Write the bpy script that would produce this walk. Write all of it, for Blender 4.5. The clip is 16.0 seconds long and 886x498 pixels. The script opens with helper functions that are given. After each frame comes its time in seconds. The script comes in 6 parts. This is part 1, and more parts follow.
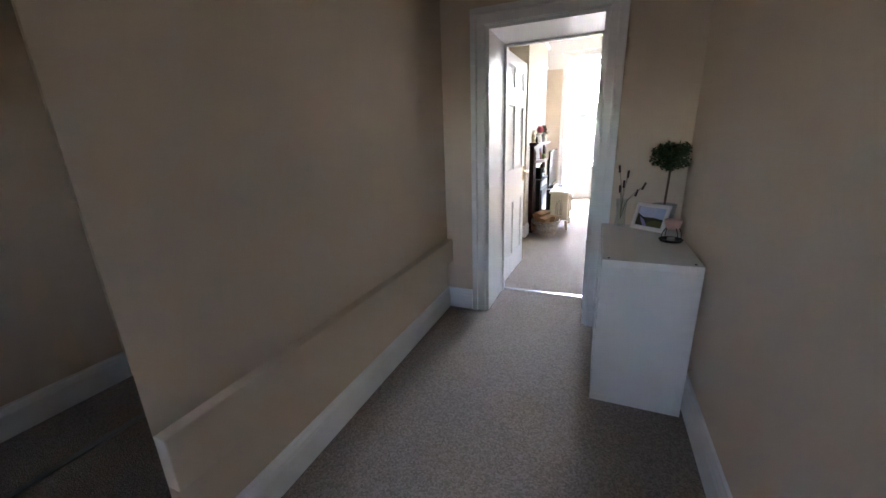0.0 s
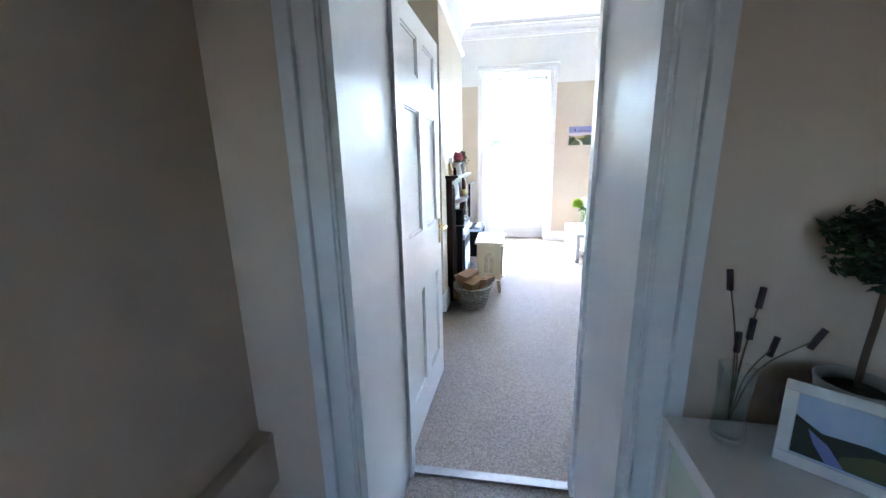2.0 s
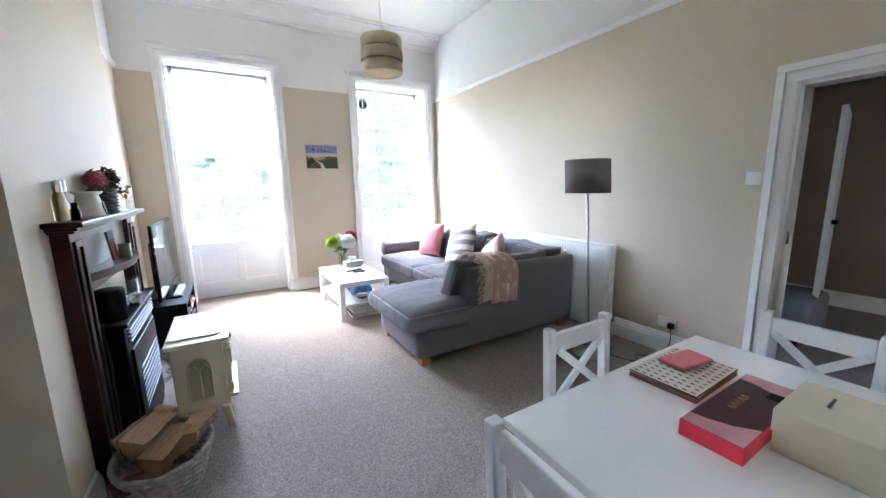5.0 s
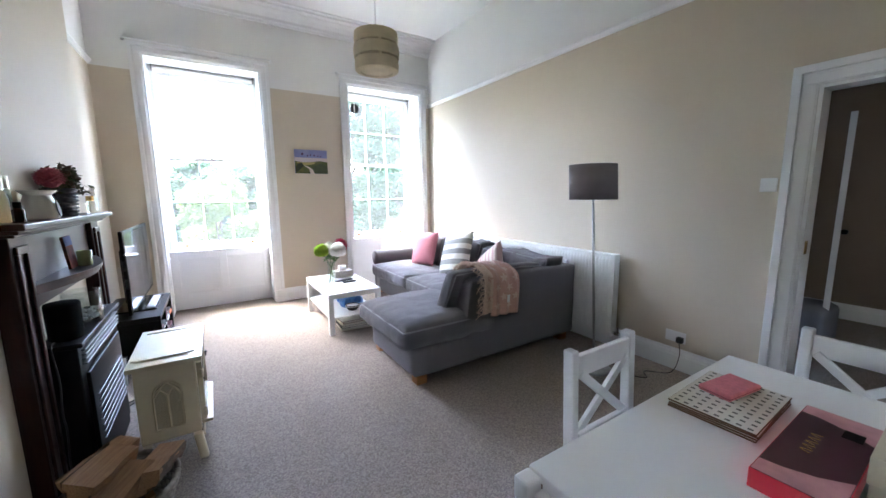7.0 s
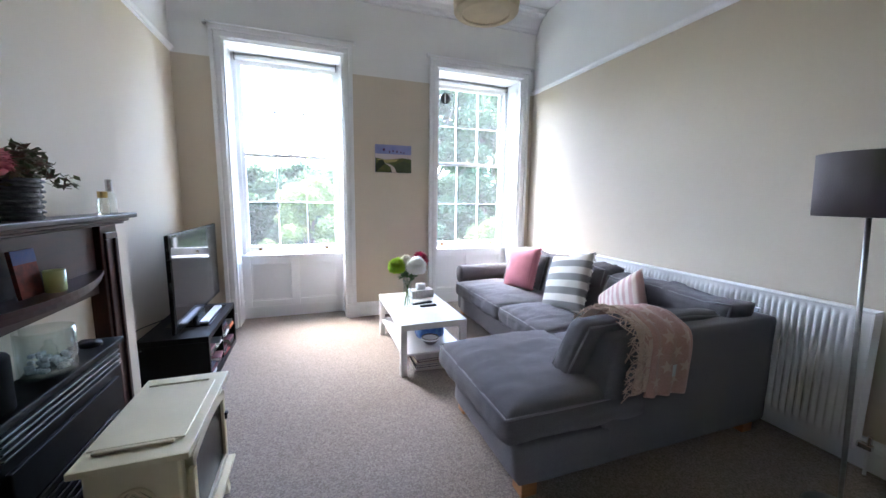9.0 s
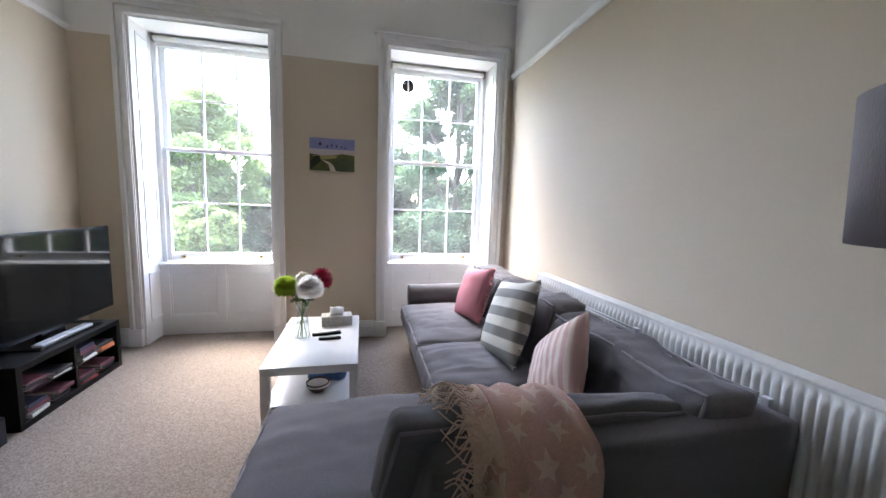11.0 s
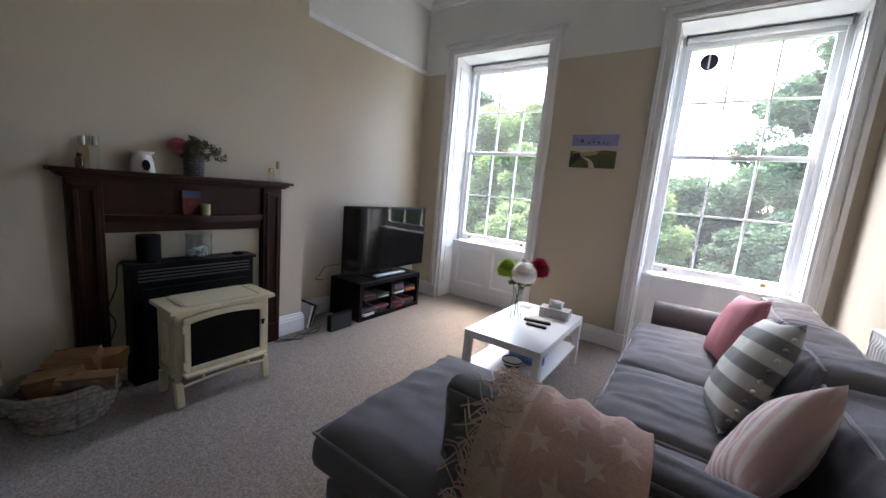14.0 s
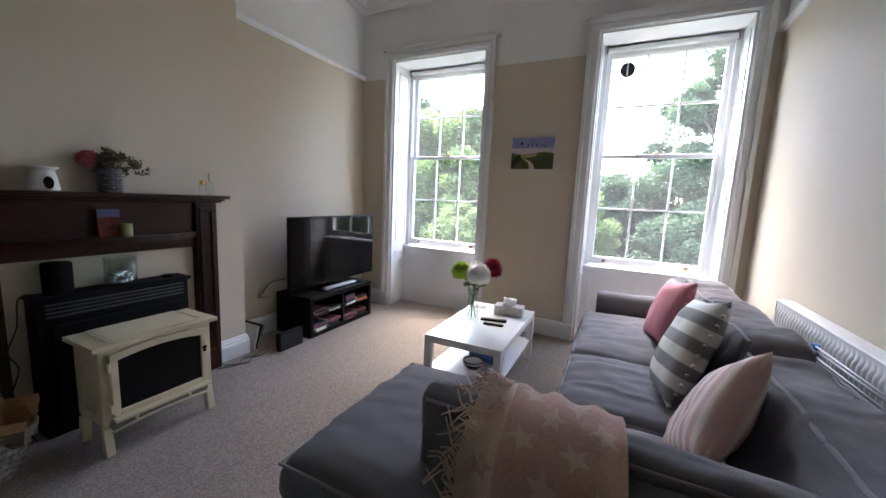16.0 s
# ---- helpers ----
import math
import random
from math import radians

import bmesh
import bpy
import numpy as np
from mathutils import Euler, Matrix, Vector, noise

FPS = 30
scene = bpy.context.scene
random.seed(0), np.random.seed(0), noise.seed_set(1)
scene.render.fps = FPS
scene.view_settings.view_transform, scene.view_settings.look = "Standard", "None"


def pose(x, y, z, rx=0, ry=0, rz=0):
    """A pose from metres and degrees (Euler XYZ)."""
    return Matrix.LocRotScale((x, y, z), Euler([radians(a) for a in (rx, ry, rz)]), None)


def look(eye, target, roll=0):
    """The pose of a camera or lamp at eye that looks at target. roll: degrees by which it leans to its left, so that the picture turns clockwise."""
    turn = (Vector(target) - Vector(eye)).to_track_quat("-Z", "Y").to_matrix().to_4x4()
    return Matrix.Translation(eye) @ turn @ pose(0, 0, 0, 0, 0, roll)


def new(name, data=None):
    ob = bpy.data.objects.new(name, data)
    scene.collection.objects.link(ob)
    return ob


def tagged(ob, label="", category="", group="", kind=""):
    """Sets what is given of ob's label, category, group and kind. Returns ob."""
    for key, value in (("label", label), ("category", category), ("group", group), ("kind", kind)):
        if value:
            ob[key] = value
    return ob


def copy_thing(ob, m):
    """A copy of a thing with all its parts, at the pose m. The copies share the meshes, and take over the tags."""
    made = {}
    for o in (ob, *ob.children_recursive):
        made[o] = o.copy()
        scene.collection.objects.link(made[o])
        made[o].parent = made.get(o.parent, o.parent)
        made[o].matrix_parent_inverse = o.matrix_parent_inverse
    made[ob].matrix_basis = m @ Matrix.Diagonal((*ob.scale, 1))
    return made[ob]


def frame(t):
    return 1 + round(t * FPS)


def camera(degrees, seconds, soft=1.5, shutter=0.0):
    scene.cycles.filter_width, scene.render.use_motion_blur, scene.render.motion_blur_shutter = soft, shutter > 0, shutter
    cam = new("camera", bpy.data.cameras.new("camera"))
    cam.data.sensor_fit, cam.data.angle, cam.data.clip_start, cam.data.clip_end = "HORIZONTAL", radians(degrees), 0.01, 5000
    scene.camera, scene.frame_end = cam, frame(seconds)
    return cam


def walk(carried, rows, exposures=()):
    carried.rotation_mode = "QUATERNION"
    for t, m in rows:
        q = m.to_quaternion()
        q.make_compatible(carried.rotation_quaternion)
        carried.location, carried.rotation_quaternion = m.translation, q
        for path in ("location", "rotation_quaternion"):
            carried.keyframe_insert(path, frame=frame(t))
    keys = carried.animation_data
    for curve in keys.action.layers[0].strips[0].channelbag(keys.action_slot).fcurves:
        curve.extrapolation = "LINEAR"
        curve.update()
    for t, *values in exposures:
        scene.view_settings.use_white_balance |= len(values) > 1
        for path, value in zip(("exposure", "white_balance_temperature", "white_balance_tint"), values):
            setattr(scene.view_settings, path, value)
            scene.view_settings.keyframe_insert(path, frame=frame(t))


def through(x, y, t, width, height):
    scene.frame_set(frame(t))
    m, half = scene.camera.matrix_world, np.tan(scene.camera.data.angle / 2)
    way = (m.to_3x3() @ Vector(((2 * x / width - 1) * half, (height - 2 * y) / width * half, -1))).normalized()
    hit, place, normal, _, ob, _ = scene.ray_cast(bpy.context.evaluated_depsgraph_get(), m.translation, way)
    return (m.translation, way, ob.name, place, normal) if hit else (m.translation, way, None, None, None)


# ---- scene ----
# the walk: time, eye, target, roll
cam = camera(100.9, 16.0)
PATH = [
    (0, (0.449, 1.03, 1.351), (-0.3, 2.795, 0.785), -2.0),
    (0.5, (0.364, 1.439, 1.381), (-0.039, 3.317, 0.822), -1.3),
    (1, (0.323, 1.899, 1.383), (-0.059, 3.791, 0.859), -1.6),
    (1.5, (0.203, 2.369, 1.385), (-0.172, 4.273, 0.902), -1.4),
    (2, (0.109, 2.812, 1.391), (-0.217, 4.733, 0.941), -1.2),
    (2.5, (0.024, 3.261, 1.407), (-0.189, 5.202, 0.976), -0.9),
    (3, (0.008, 3.591, 1.422), (0.014, 5.548, 1.007), -0.9),
    (3.5, (0.088, 3.882, 1.42), (0.321, 5.828, 1.021), -1.1),
    (4, (0.16, 4.122, 1.415), (0.645, 6.022, 1.03), -1.1),
    (4.5, (0.18, 4.258, 1.405), (0.985, 6.05, 1.038), -1.3),
    (4.7, (0.176, 4.28, 1.404), (1.105, 6.013, 1.042), -1.3),
    (6.8, (0.202, 4.457, 1.369), (1.312, 6.093, 1.072), -0.9),
    (7, (0.22, 4.49, 1.369), (1.27, 6.165, 1.077), -0.6),
    (7.5, (0.274, 4.591, 1.372), (1.131, 6.375, 1.084), 0.2),
    (8, (0.288, 4.805, 1.375), (1.042, 6.635, 1.092), 0.7),
    (8.5, (0.333, 5.092, 1.378), (1.047, 6.939, 1.098), 0.9),
    (9, (0.504, 5.386, 1.371), (1.167, 7.254, 1.102), 0.8),
    (9.5, (0.766, 5.615, 1.377), (1.434, 7.483, 1.118), 0.8),
    (9.7, (0.895, 5.682, 1.383), (1.589, 7.54, 1.127), 0.7),
    (11.8, (1.981, 5.87, 1.359), (1.903, 7.854, 1.123), 3.5),
    (12, (2.03, 5.83, 1.366), (1.781, 7.798, 1.112), 3.9),
    (12.5, (2.14, 5.771, 1.363), (1.544, 7.659, 1.082), 4.8),
    (13, (2.254, 5.821, 1.352), (1.393, 7.6, 1.05), 5.1),
    (13.5, (2.288, 5.883, 1.341), (1.236, 7.554, 1.024), 5.4),
    (14, (2.293, 5.914, 1.332), (1.182, 7.547, 1.019), 5.1),
    (14.5, (2.289, 5.935, 1.332), (1.164, 7.56, 1.024), 4.7),
    (15, (2.25, 5.926, 1.327), (1.141, 7.564, 1.031), 4.3),
    (15.5, (2.233, 5.912, 1.329), (1.235, 7.621, 1.048), 3.5),
    (16, (2.231, 5.889, 1.335), (1.376, 7.676, 1.064), 2.6),
]

EXPOSURES = [(0.0, 7.7, 7200, 17), (0.5, 7.9, 6950, 14), (1.0, 8.05, 6600, 12), (1.5, 8.0, 6250, 9), (2.0, 7.55, 5780, 8), (2.5, 7.28, 5700, 8), (3.0, 7.1, 5680, 8), (3.5, 6.95, 5830, 8), (4.5, 6.73, 6180, 9), (7.0, 6.2, 6300, 10), (9.0, 5.68, 6120, 10), (12.0, 5.02, 6850, 12), (14.5, 4.82, 6700, 11), (16.0, 4.85, 6700, 11)]
walk(cam, [(t, look(eye, target, roll)) for t, eye, target, roll in PATH], EXPOSURES)

# ---- daylight: bright overcast sky ----
world = bpy.data.worlds.new("overcast_sky")
scene.world = world
world.use_nodes = True
wn = world.node_tree
sky = wn.nodes.new("ShaderNodeTexSky")
sky.sky_type = "NISHITA"
sky.sun_disc = False
sky.sun_elevation = radians(58)
sky.sun_rotation = radians(-35)
sky.dust_density = 2.0
sky.air_density = 0.82
sky.ozone_density = 0.8
wn.links.new(sky.outputs[0], wn.nodes["Background"].inputs[0])
wn.nodes["Background"].inputs[1].default_value = 0.15
sun = new("sun", bpy.data.lights.new("sun", "SUN"))
sun.data.energy = 0.4
sun.data.angle = radians(50)
sun.data.color = (1.0, 0.96, 0.9)
sun.matrix_world = look((-5.2, 8.5, 20), (0, 0, 4))


# ---- materials ----
def material(name, color, rough=0.6, vary=0.06, scale=8.0, bump=0.0, bump_scale=60.0, metal=0.0, color2=None, stretch=(1, 1, 1), detail=4.0, sheen=0.0, spec=0.5, coat=0.0, rand=0.0):
    m = bpy.data.materials.new(name)
    m.use_nodes = True
    nt = m.node_tree
    b = nt.nodes["Principled BSDF"]
    b.inputs["Roughness"].default_value = rough
    b.inputs["Metallic"].default_value = metal
    b.inputs["Specular IOR Level"].default_value = spec
    b.inputs["Sheen Weight"].default_value = sheen
    b.inputs["Coat Weight"].default_value = coat
    co = nt.nodes.new("ShaderNodeTexCoord")
    mp = nt.nodes.new("ShaderNodeMapping")
    mp.inputs["Scale"].default_value = stretch
    nt.links.new(co.outputs["Object"], mp.inputs["Vector"])
    n1 = nt.nodes.new("ShaderNodeTexNoise")
    n1.inputs["Scale"].default_value = scale
    n1.inputs["Detail"].default_value = detail
    nt.links.new(mp.outputs[0], n1.inputs["Vector"])
    mix = nt.nodes.new("ShaderNodeMix")
    mix.data_type = "RGBA"
    c2 = color2 or tuple(c * (1 - vary * 2) for c in color)
    c1 = color if color2 else tuple(min(1, c * (1 + vary)) for c in color)
    mix.inputs[6].default_value = (*c1, 1)
    mix.inputs[7].default_value = (*c2, 1)
    ramp = nt.nodes.new("ShaderNodeMapRange")
    ramp.inputs["From Min"].default_value = 0.3
    ramp.inputs["From Max"].default_value = 0.7
    nt.links.new(n1.outputs["Fac"], ramp.inputs["Value"])
    nt.links.new(ramp.outputs[0], mix.inputs[0])
    last = mix.outputs[2]
    if rand:
        oi = nt.nodes.new("ShaderNodeObjectInfo")
        hs = nt.nodes.new("ShaderNodeHueSaturation")
        mr = nt.nodes.new("ShaderNodeMapRange")
        mr.inputs["To Min"].default_value = 1 - rand
        mr.inputs["To Max"].default_value = 1 + rand
        nt.links.new(oi.outputs["Random"], mr.inputs["Value"])
        nt.links.new(mr.outputs[0], hs.inputs["Value"])
        nt.links.new(last, hs.inputs["Color"])
        last = hs.outputs[0]
    nt.links.new(last, b.inputs["Base Color"])
    if bump:
        n2 = nt.nodes.new("ShaderNodeTexNoise")
        n2.inputs["Scale"].default_value = bump_scale
        n2.inputs["Detail"].default_value = 3
        nt.links.new(mp.outputs[0], n2.inputs["Vector"])
        bp = nt.nodes.new("ShaderNodeBump")
        bp.inputs["Strength"].default_value = bump
        bp.inputs["Distance"].default_value = 0.004
        nt.links.new(n2.outputs["Fac"], bp.inputs["Height"])
        nt.links.new(bp.outputs[0], b.inputs["Normal"])
    return m


def glass_material(name, color=(1, 1, 1), rough=0.0):
    m = bpy.data.materials.new(name)
    m.use_nodes = True
    b = m.node_tree.nodes["Principled BSDF"]
    b.inputs["Base Color"].default_value = (*color, 1)
    b.inputs["Roughness"].default_value = rough
    b.inputs["Transmission Weight"].default_value = 1.0
    b.inputs["IOR"].default_value = 1.45
    return m


def pane_material(name="window_glass", tint=(1, 1, 1), edge=0.35, veil=0.0):
    """Thin glass: clear, with a reflection that grows towards the edges. An optional translucent mix imitates haze and
    glare over the view.
    """
    m = bpy.data.materials.new(name)
    m.use_nodes = True
    nt = m.node_tree
    nt.nodes.remove(nt.nodes["Principled BSDF"])
    tr, gl, mx, lw, pw, mr = (nt.nodes.new("ShaderNode" + k) for k in ("BsdfTransparent", "BsdfGlossy", "MixShader", "LayerWeight", "Math", "MapRange"))
    tr.inputs[0].default_value = (*tint, 1)
    gl.inputs["Roughness"].default_value = 0.02
    lw.inputs["Blend"].default_value = 0.5
    pw.operation, pw.inputs[1].default_value = "POWER", 3.0
    mr.inputs["To Min"].default_value, mr.inputs["To Max"].default_value = 0.02, edge
    nt.links.new(lw.outputs["Facing"], pw.inputs[0])
    nt.links.new(pw.outputs[0], mr.inputs[0])
    nt.links.new(mr.outputs[0], mx.inputs[0])
    nt.links.new(tr.outputs[0], mx.inputs[1])
    nt.links.new(gl.outputs[0], mx.inputs[2])
    last = mx.outputs[0]
    if veil:
        tl, m2, nz, r2 = (nt.nodes.new("ShaderNode" + k) for k in ("BsdfTranslucent", "MixShader", "TexNoise", "MapRange"))
        nz.inputs["Scale"].default_value = 6.0
        r2.inputs["To Min"].default_value, r2.inputs["To Max"].default_value = veil * 0.6, veil * 1.4
        nt.links.new(nz.outputs["Fac"], r2.inputs[0])
        nt.links.new(r2.outputs[0], m2.inputs[0])
        nt.links.new(last, m2.inputs[1])
        nt.links.new(tl.outputs[0], m2.inputs[2])
        last = m2.outputs[0]
    nt.links.new(last, nt.nodes["Material Output"].inputs[0])
    return m


def striped_material(name, c1, c2, freq, axis=0, sharp=0.1, rough=0.85):
    """Woven stripes along one axis of the thing's own space."""
    m = material(name, c1, rough, bump=0.25, bump_scale=350)
    nt = m.node_tree
    b = nt.nodes["Principled BSDF"]
    co = nt.nodes.new("ShaderNodeTexCoord")
    sp = nt.nodes.new("ShaderNodeSeparateXYZ")
    nt.links.new(co.outputs["Object"], sp.inputs[0])
    mu = nt.nodes.new("ShaderNodeMath"); mu.operation = "MULTIPLY"; mu.inputs[1].default_value = freq * 2 * math.pi
    si = nt.nodes.new("ShaderNodeMath"); si.operation = "SINE"
    mr = nt.nodes.new("ShaderNodeMapRange")
    mr.inputs["From Min"].default_value, mr.inputs["From Max"].default_value = -sharp, sharp
    mx = nt.nodes.new("ShaderNodeMix"); mx.data_type = "RGBA"
    mx.inputs[6].default_value, mx.inputs[7].default_value = (*c1, 1), (*c2, 1)
    nt.links.new(sp.outputs[axis], mu.inputs[0]); nt.links.new(mu.outputs[0], si.inputs[0]); nt.links.new(si.outputs[0], mr.inputs[0])
    nt.links.new(mr.outputs[0], mx.inputs[0]); nt.links.new(mx.outputs[2], b.inputs["Base Color"])
    return m


def carpet_material():
    m = material("carpet_twist_pile", (0.36, 0.302, 0.258), 0.95, scale=120, bump=1.0, bump_scale=160, color2=(0.138, 0.112, 0.094), detail=8, sheen=0.15, spec=0.1)
    nt = m.node_tree
    b = nt.nodes["Principled BSDF"]
    vo = nt.nodes.new("ShaderNodeTexVoronoi"); vo.inputs["Scale"].default_value = 145
    sx = nt.nodes.new("ShaderNodeSeparateColor")
    tuft = nt.nodes.new("ShaderNodeMix"); tuft.data_type = "RGBA"
    tuft.inputs[6].default_value, tuft.inputs[7].default_value = (0.112, 0.09, 0.075, 1), (0.41, 0.345, 0.295, 1)
    nt.links.new(nt.nodes["Mapping"].outputs[0], vo.inputs["Vector"])
    nt.links.new(vo.outputs["Color"], sx.inputs[0]); nt.links.new(sx.outputs[0], tuft.inputs[0])
    both = nt.nodes.new("ShaderNodeMix"); both.data_type = "RGBA"; both.inputs[0].default_value = 0.5
    nt.links.new(b.inputs["Base Color"].links[0].from_socket, both.inputs[6]); nt.links.new(tuft.outputs[2], both.inputs[7])
    src = both.outputs[2]
    nt.nodes["Noise Texture"].inputs["Roughness"].default_value = 0.78
    n = nt.nodes.new("ShaderNodeTexNoise"); n.inputs["Scale"].default_value = 2.3; n.inputs["Detail"].default_value = 5
    nt.links.new(nt.nodes["Mapping"].outputs[0], n.inputs["Vector"])
    mr = nt.nodes.new("ShaderNodeMapRange"); mr.inputs["To Min"].default_value = 0.86; mr.inputs["To Max"].default_value = 1.12
    hs = nt.nodes.new("ShaderNodeHueSaturation")
    nt.links.new(n.outputs["Fac"], mr.inputs[0]); nt.links.new(mr.outputs[0], hs.inputs["Value"]); nt.links.new(src, hs.inputs["Color"])
    nt.links.new(hs.outputs[0], b.inputs["Base Color"])
    return m


def leaf_material(name, c1, c2, scale, through=0.45):
    """Thin leaves that let part of the light through."""
    m = material(name, c1, 0.6, scale=scale, color2=c2, spec=0.25)
    nt = m.node_tree
    b = nt.nodes["Principled BSDF"]
    tl, mx = nt.nodes.new("ShaderNodeBsdfTranslucent"), nt.nodes.new("ShaderNodeMixShader")
    nt.links.new(b.inputs["Base Color"].links[0].from_socket, tl.inputs[0])
    mx.inputs[0].default_value = through
    nt.links.new(b.outputs[0], mx.inputs[1])
    nt.links.new(tl.outputs[0], mx.inputs[2])
    nt.links.new(mx.outputs[0], nt.nodes["Material Output"].inputs[0])
    return m


CREAM = material("cream_wall_paint", (0.58, 0.508, 0.405), 0.75, vary=0.015, scale=1.6, bump=0.12, bump_scale=45)
HALLPAINT = material("beige_hall_paint", (0.65, 0.535, 0.43), 0.75, vary=0.02, scale=1.6, bump=0.12, bump_scale=45)
WHITEWALL = material("white_wall_paint", (0.77, 0.77, 0.755), 0.8, vary=0.012, scale=2.0, bump=0.1, bump_scale=40)
CEILWHITE = material("white_ceiling_paint", (0.70, 0.70, 0.69), 0.85, vary=0.012, scale=2.0, bump=0.1, bump_scale=40)
GLOSS = material("white_gloss_paint", (0.79, 0.80, 0.81), 0.28, vary=0.012, scale=5.0, bump=0.08, bump_scale=25)
CARPET = carpet_material()
SOFA = material("grey_woven_upholstery", (0.184, 0.177, 0.188), 0.92, scale=260, bump=0.5, bump_scale=420, color2=(0.132, 0.127, 0.136), sheen=0.12, spec=0.15)
PIPING = material("grey_piping_cord", (0.27, 0.265, 0.28), 0.9, bump=0.3, bump_scale=300)
DARKWOOD = material("dark_stained_mahogany", (0.040, 0.0115, 0.0065), 0.36, scale=7, bump=0.06, bump_scale=30, color2=(0.022, 0.007, 0.0045), stretch=(6, 1, 6), spec=0.2)
DARKWOOD_V = material("dark_stained_mahogany_upright", (0.038, 0.011, 0.0065), 0.38, scale=7, bump=0.06, bump_scale=30, color2=(0.022, 0.007, 0.0045), stretch=(6, 6, 1), spec=0.16)
BLACK = material("satin_black_metal", (0.006, 0.006, 0.0065), 0.45, scale=20, bump=0.05, spec=0.1)
BLACKGLOSS = material("gloss_black_plastic", (0.004, 0.004, 0.0045), 0.25, scale=20, spec=0.15)
SCREEN = material("switched_off_screen", (0.002, 0.002, 0.0025), 0.06, scale=20, spec=0.27)
BLACKWOOD = material("black_brown_foil_board", (0.008, 0.0075, 0.007), 0.5, scale=12, bump=0.05, stretch=(1, 8, 8), spec=0.1)
STOVE_MESH = material("perforated_vent_steel", (0.20, 0.18, 0.135), 0.5, scale=300, bump=0.6, bump_scale=500, color2=(0.10, 0.09, 0.07))
STOVE = material("cream_enamelled_steel", (0.66, 0.57, 0.385), 0.32, vary=0.02, scale=9, bump=0.03, bump_scale=20)
LACQUER = material("white_lacquered_board", (0.80, 0.80, 0.79), 0.25, vary=0.01, scale=6)
CHAIRWHITE = material("white_painted_pine", (0.80, 0.80, 0.80), 0.35, vary=0.015, scale=6, bump=0.06, bump_scale=20, stretch=(4, 4, 1))
TABLEWHITE = material("white_foil_tabletop", (0.74, 0.74, 0.73), 0.32, vary=0.012, scale=5)
LAMPGREY = material("grey_fabric_shade", (0.25, 0.225, 0.24), 0.85, bump=0.3, bump_scale=300, stretch=(1, 1, 0.3))
LAMPSTEEL = material("brushed_lamp_steel", (0.36, 0.355, 0.35), 0.34, metal=1.0, scale=40, bump=0.05)
STEEL = material("brushed_steel", (0.30, 0.30, 0.30), 0.35, metal=1.0, scale=30)
CHROME = material("chrome", (0.7, 0.7, 0.7), 0.12, metal=1.0)
BRASS = material("polished_brass", (0.70, 0.50, 0.20), 0.25, metal=1.0, scale=20)
PENDANT = material("beige_ribbed_shade", (0.70, 0.60, 0.42), 0.8, bump=0.2, bump_scale=200)
PENDANT_DARK = material("brown_shade_band", (0.44, 0.36, 0.23), 0.8, bump=0.2, bump_scale=200)
RADWHITE = material("white_radiator_enamel", (0.80, 0.80, 0.80), 0.3, vary=0.01)
OAK = material("light_oak_foot", (0.50, 0.24, 0.09), 0.45, scale=9, color2=(0.38, 0.16, 0.06), stretch=(1, 1, 6))
PINKCUSH = striped_material("rose_pink_cotton", (0.62, 0.235, 0.28), (0.56, 0.20, 0.245), 55, 0, 0.8)
GREYSTRIPE = striped_material("grey_white_striped_cotton", (0.64, 0.62, 0.56), (0.235, 0.235, 0.222), 8.2, 1, 0.12)
PALEPINK = striped_material("pale_pink_striped_cotton", (0.70, 0.60, 0.54), (0.57, 0.37, 0.34), 21, 0, 0.5)
THROW = material("dusty_pink_wool_throw", (0.58, 0.365, 0.30), 0.95, scale=120, bump=0.5, bump_scale=260, color2=(0.49, 0.29, 0.24), sheen=0.3, spec=0.1)
STARWOOL = material("faded_star_wool", (0.66, 0.50, 0.42), 0.95, scale=120, bump=0.5, bump_scale=260, color2=(0.60, 0.44, 0.365), sheen=0.3, spec=0.1)
THROWCREAM = material("cream_wool", (0.66, 0.51, 0.41), 0.95, scale=120, bump=0.5, bump_scale=260, color2=(0.57, 0.42, 0.33), sheen=0.3, spec=0.1)
BARK = material("split_log_bark", (0.11, 0.07, 0.045), 0.9, scale=14, bump=1.0, bump_scale=40, color2=(0.2, 0.13, 0.08), stretch=(1, 5, 5), rand=0.25)
SPLITWOOD = material("split_log_wood", (0.40, 0.22, 0.105), 0.8, scale=16, bump=0.5, bump_scale=40, color2=(0.26, 0.135, 0.065), stretch=(0.6, 7, 7), rand=0.2)
WICKER = material("whitewashed_wicker", (0.34, 0.30, 0.25), 0.75, scale=40, bump=0.2, color2=(0.16, 0.13, 0.10), rand=0.15)
PANE = pane_material(veil=0.013)
CLEAR = pane_material("clear_glass", (0.93, 0.96, 0.95), 0.7)
LEAF = leaf_material("tree_foliage", (0.095, 0.145, 0.078), (0.055, 0.092, 0.046), 0.9)
LEAFLIGHT = leaf_material("light_tree_foliage", (0.225, 0.285, 0.10), (0.12, 0.175, 0.065), 0.9)
# far leaves are painted paler and greyer to imitate haze with distance
LEAFFAR = leaf_material("haze_tinted_woodland_foliage", (0.15, 0.20, 0.13), (0.095, 0.135, 0.088), 0.35)
TRUNK = material("tree_bark", (0.10, 0.08, 0.06), 0.9, scale=5, bump=0.8, bump_scale=12, stretch=(1, 1, 0.2))
GRASS = material("rough_grass", (0.07, 0.10, 0.035), 0.9, scale=1.5, color2=(0.12, 0.12, 0.05), bump=0.6, bump_scale=20)


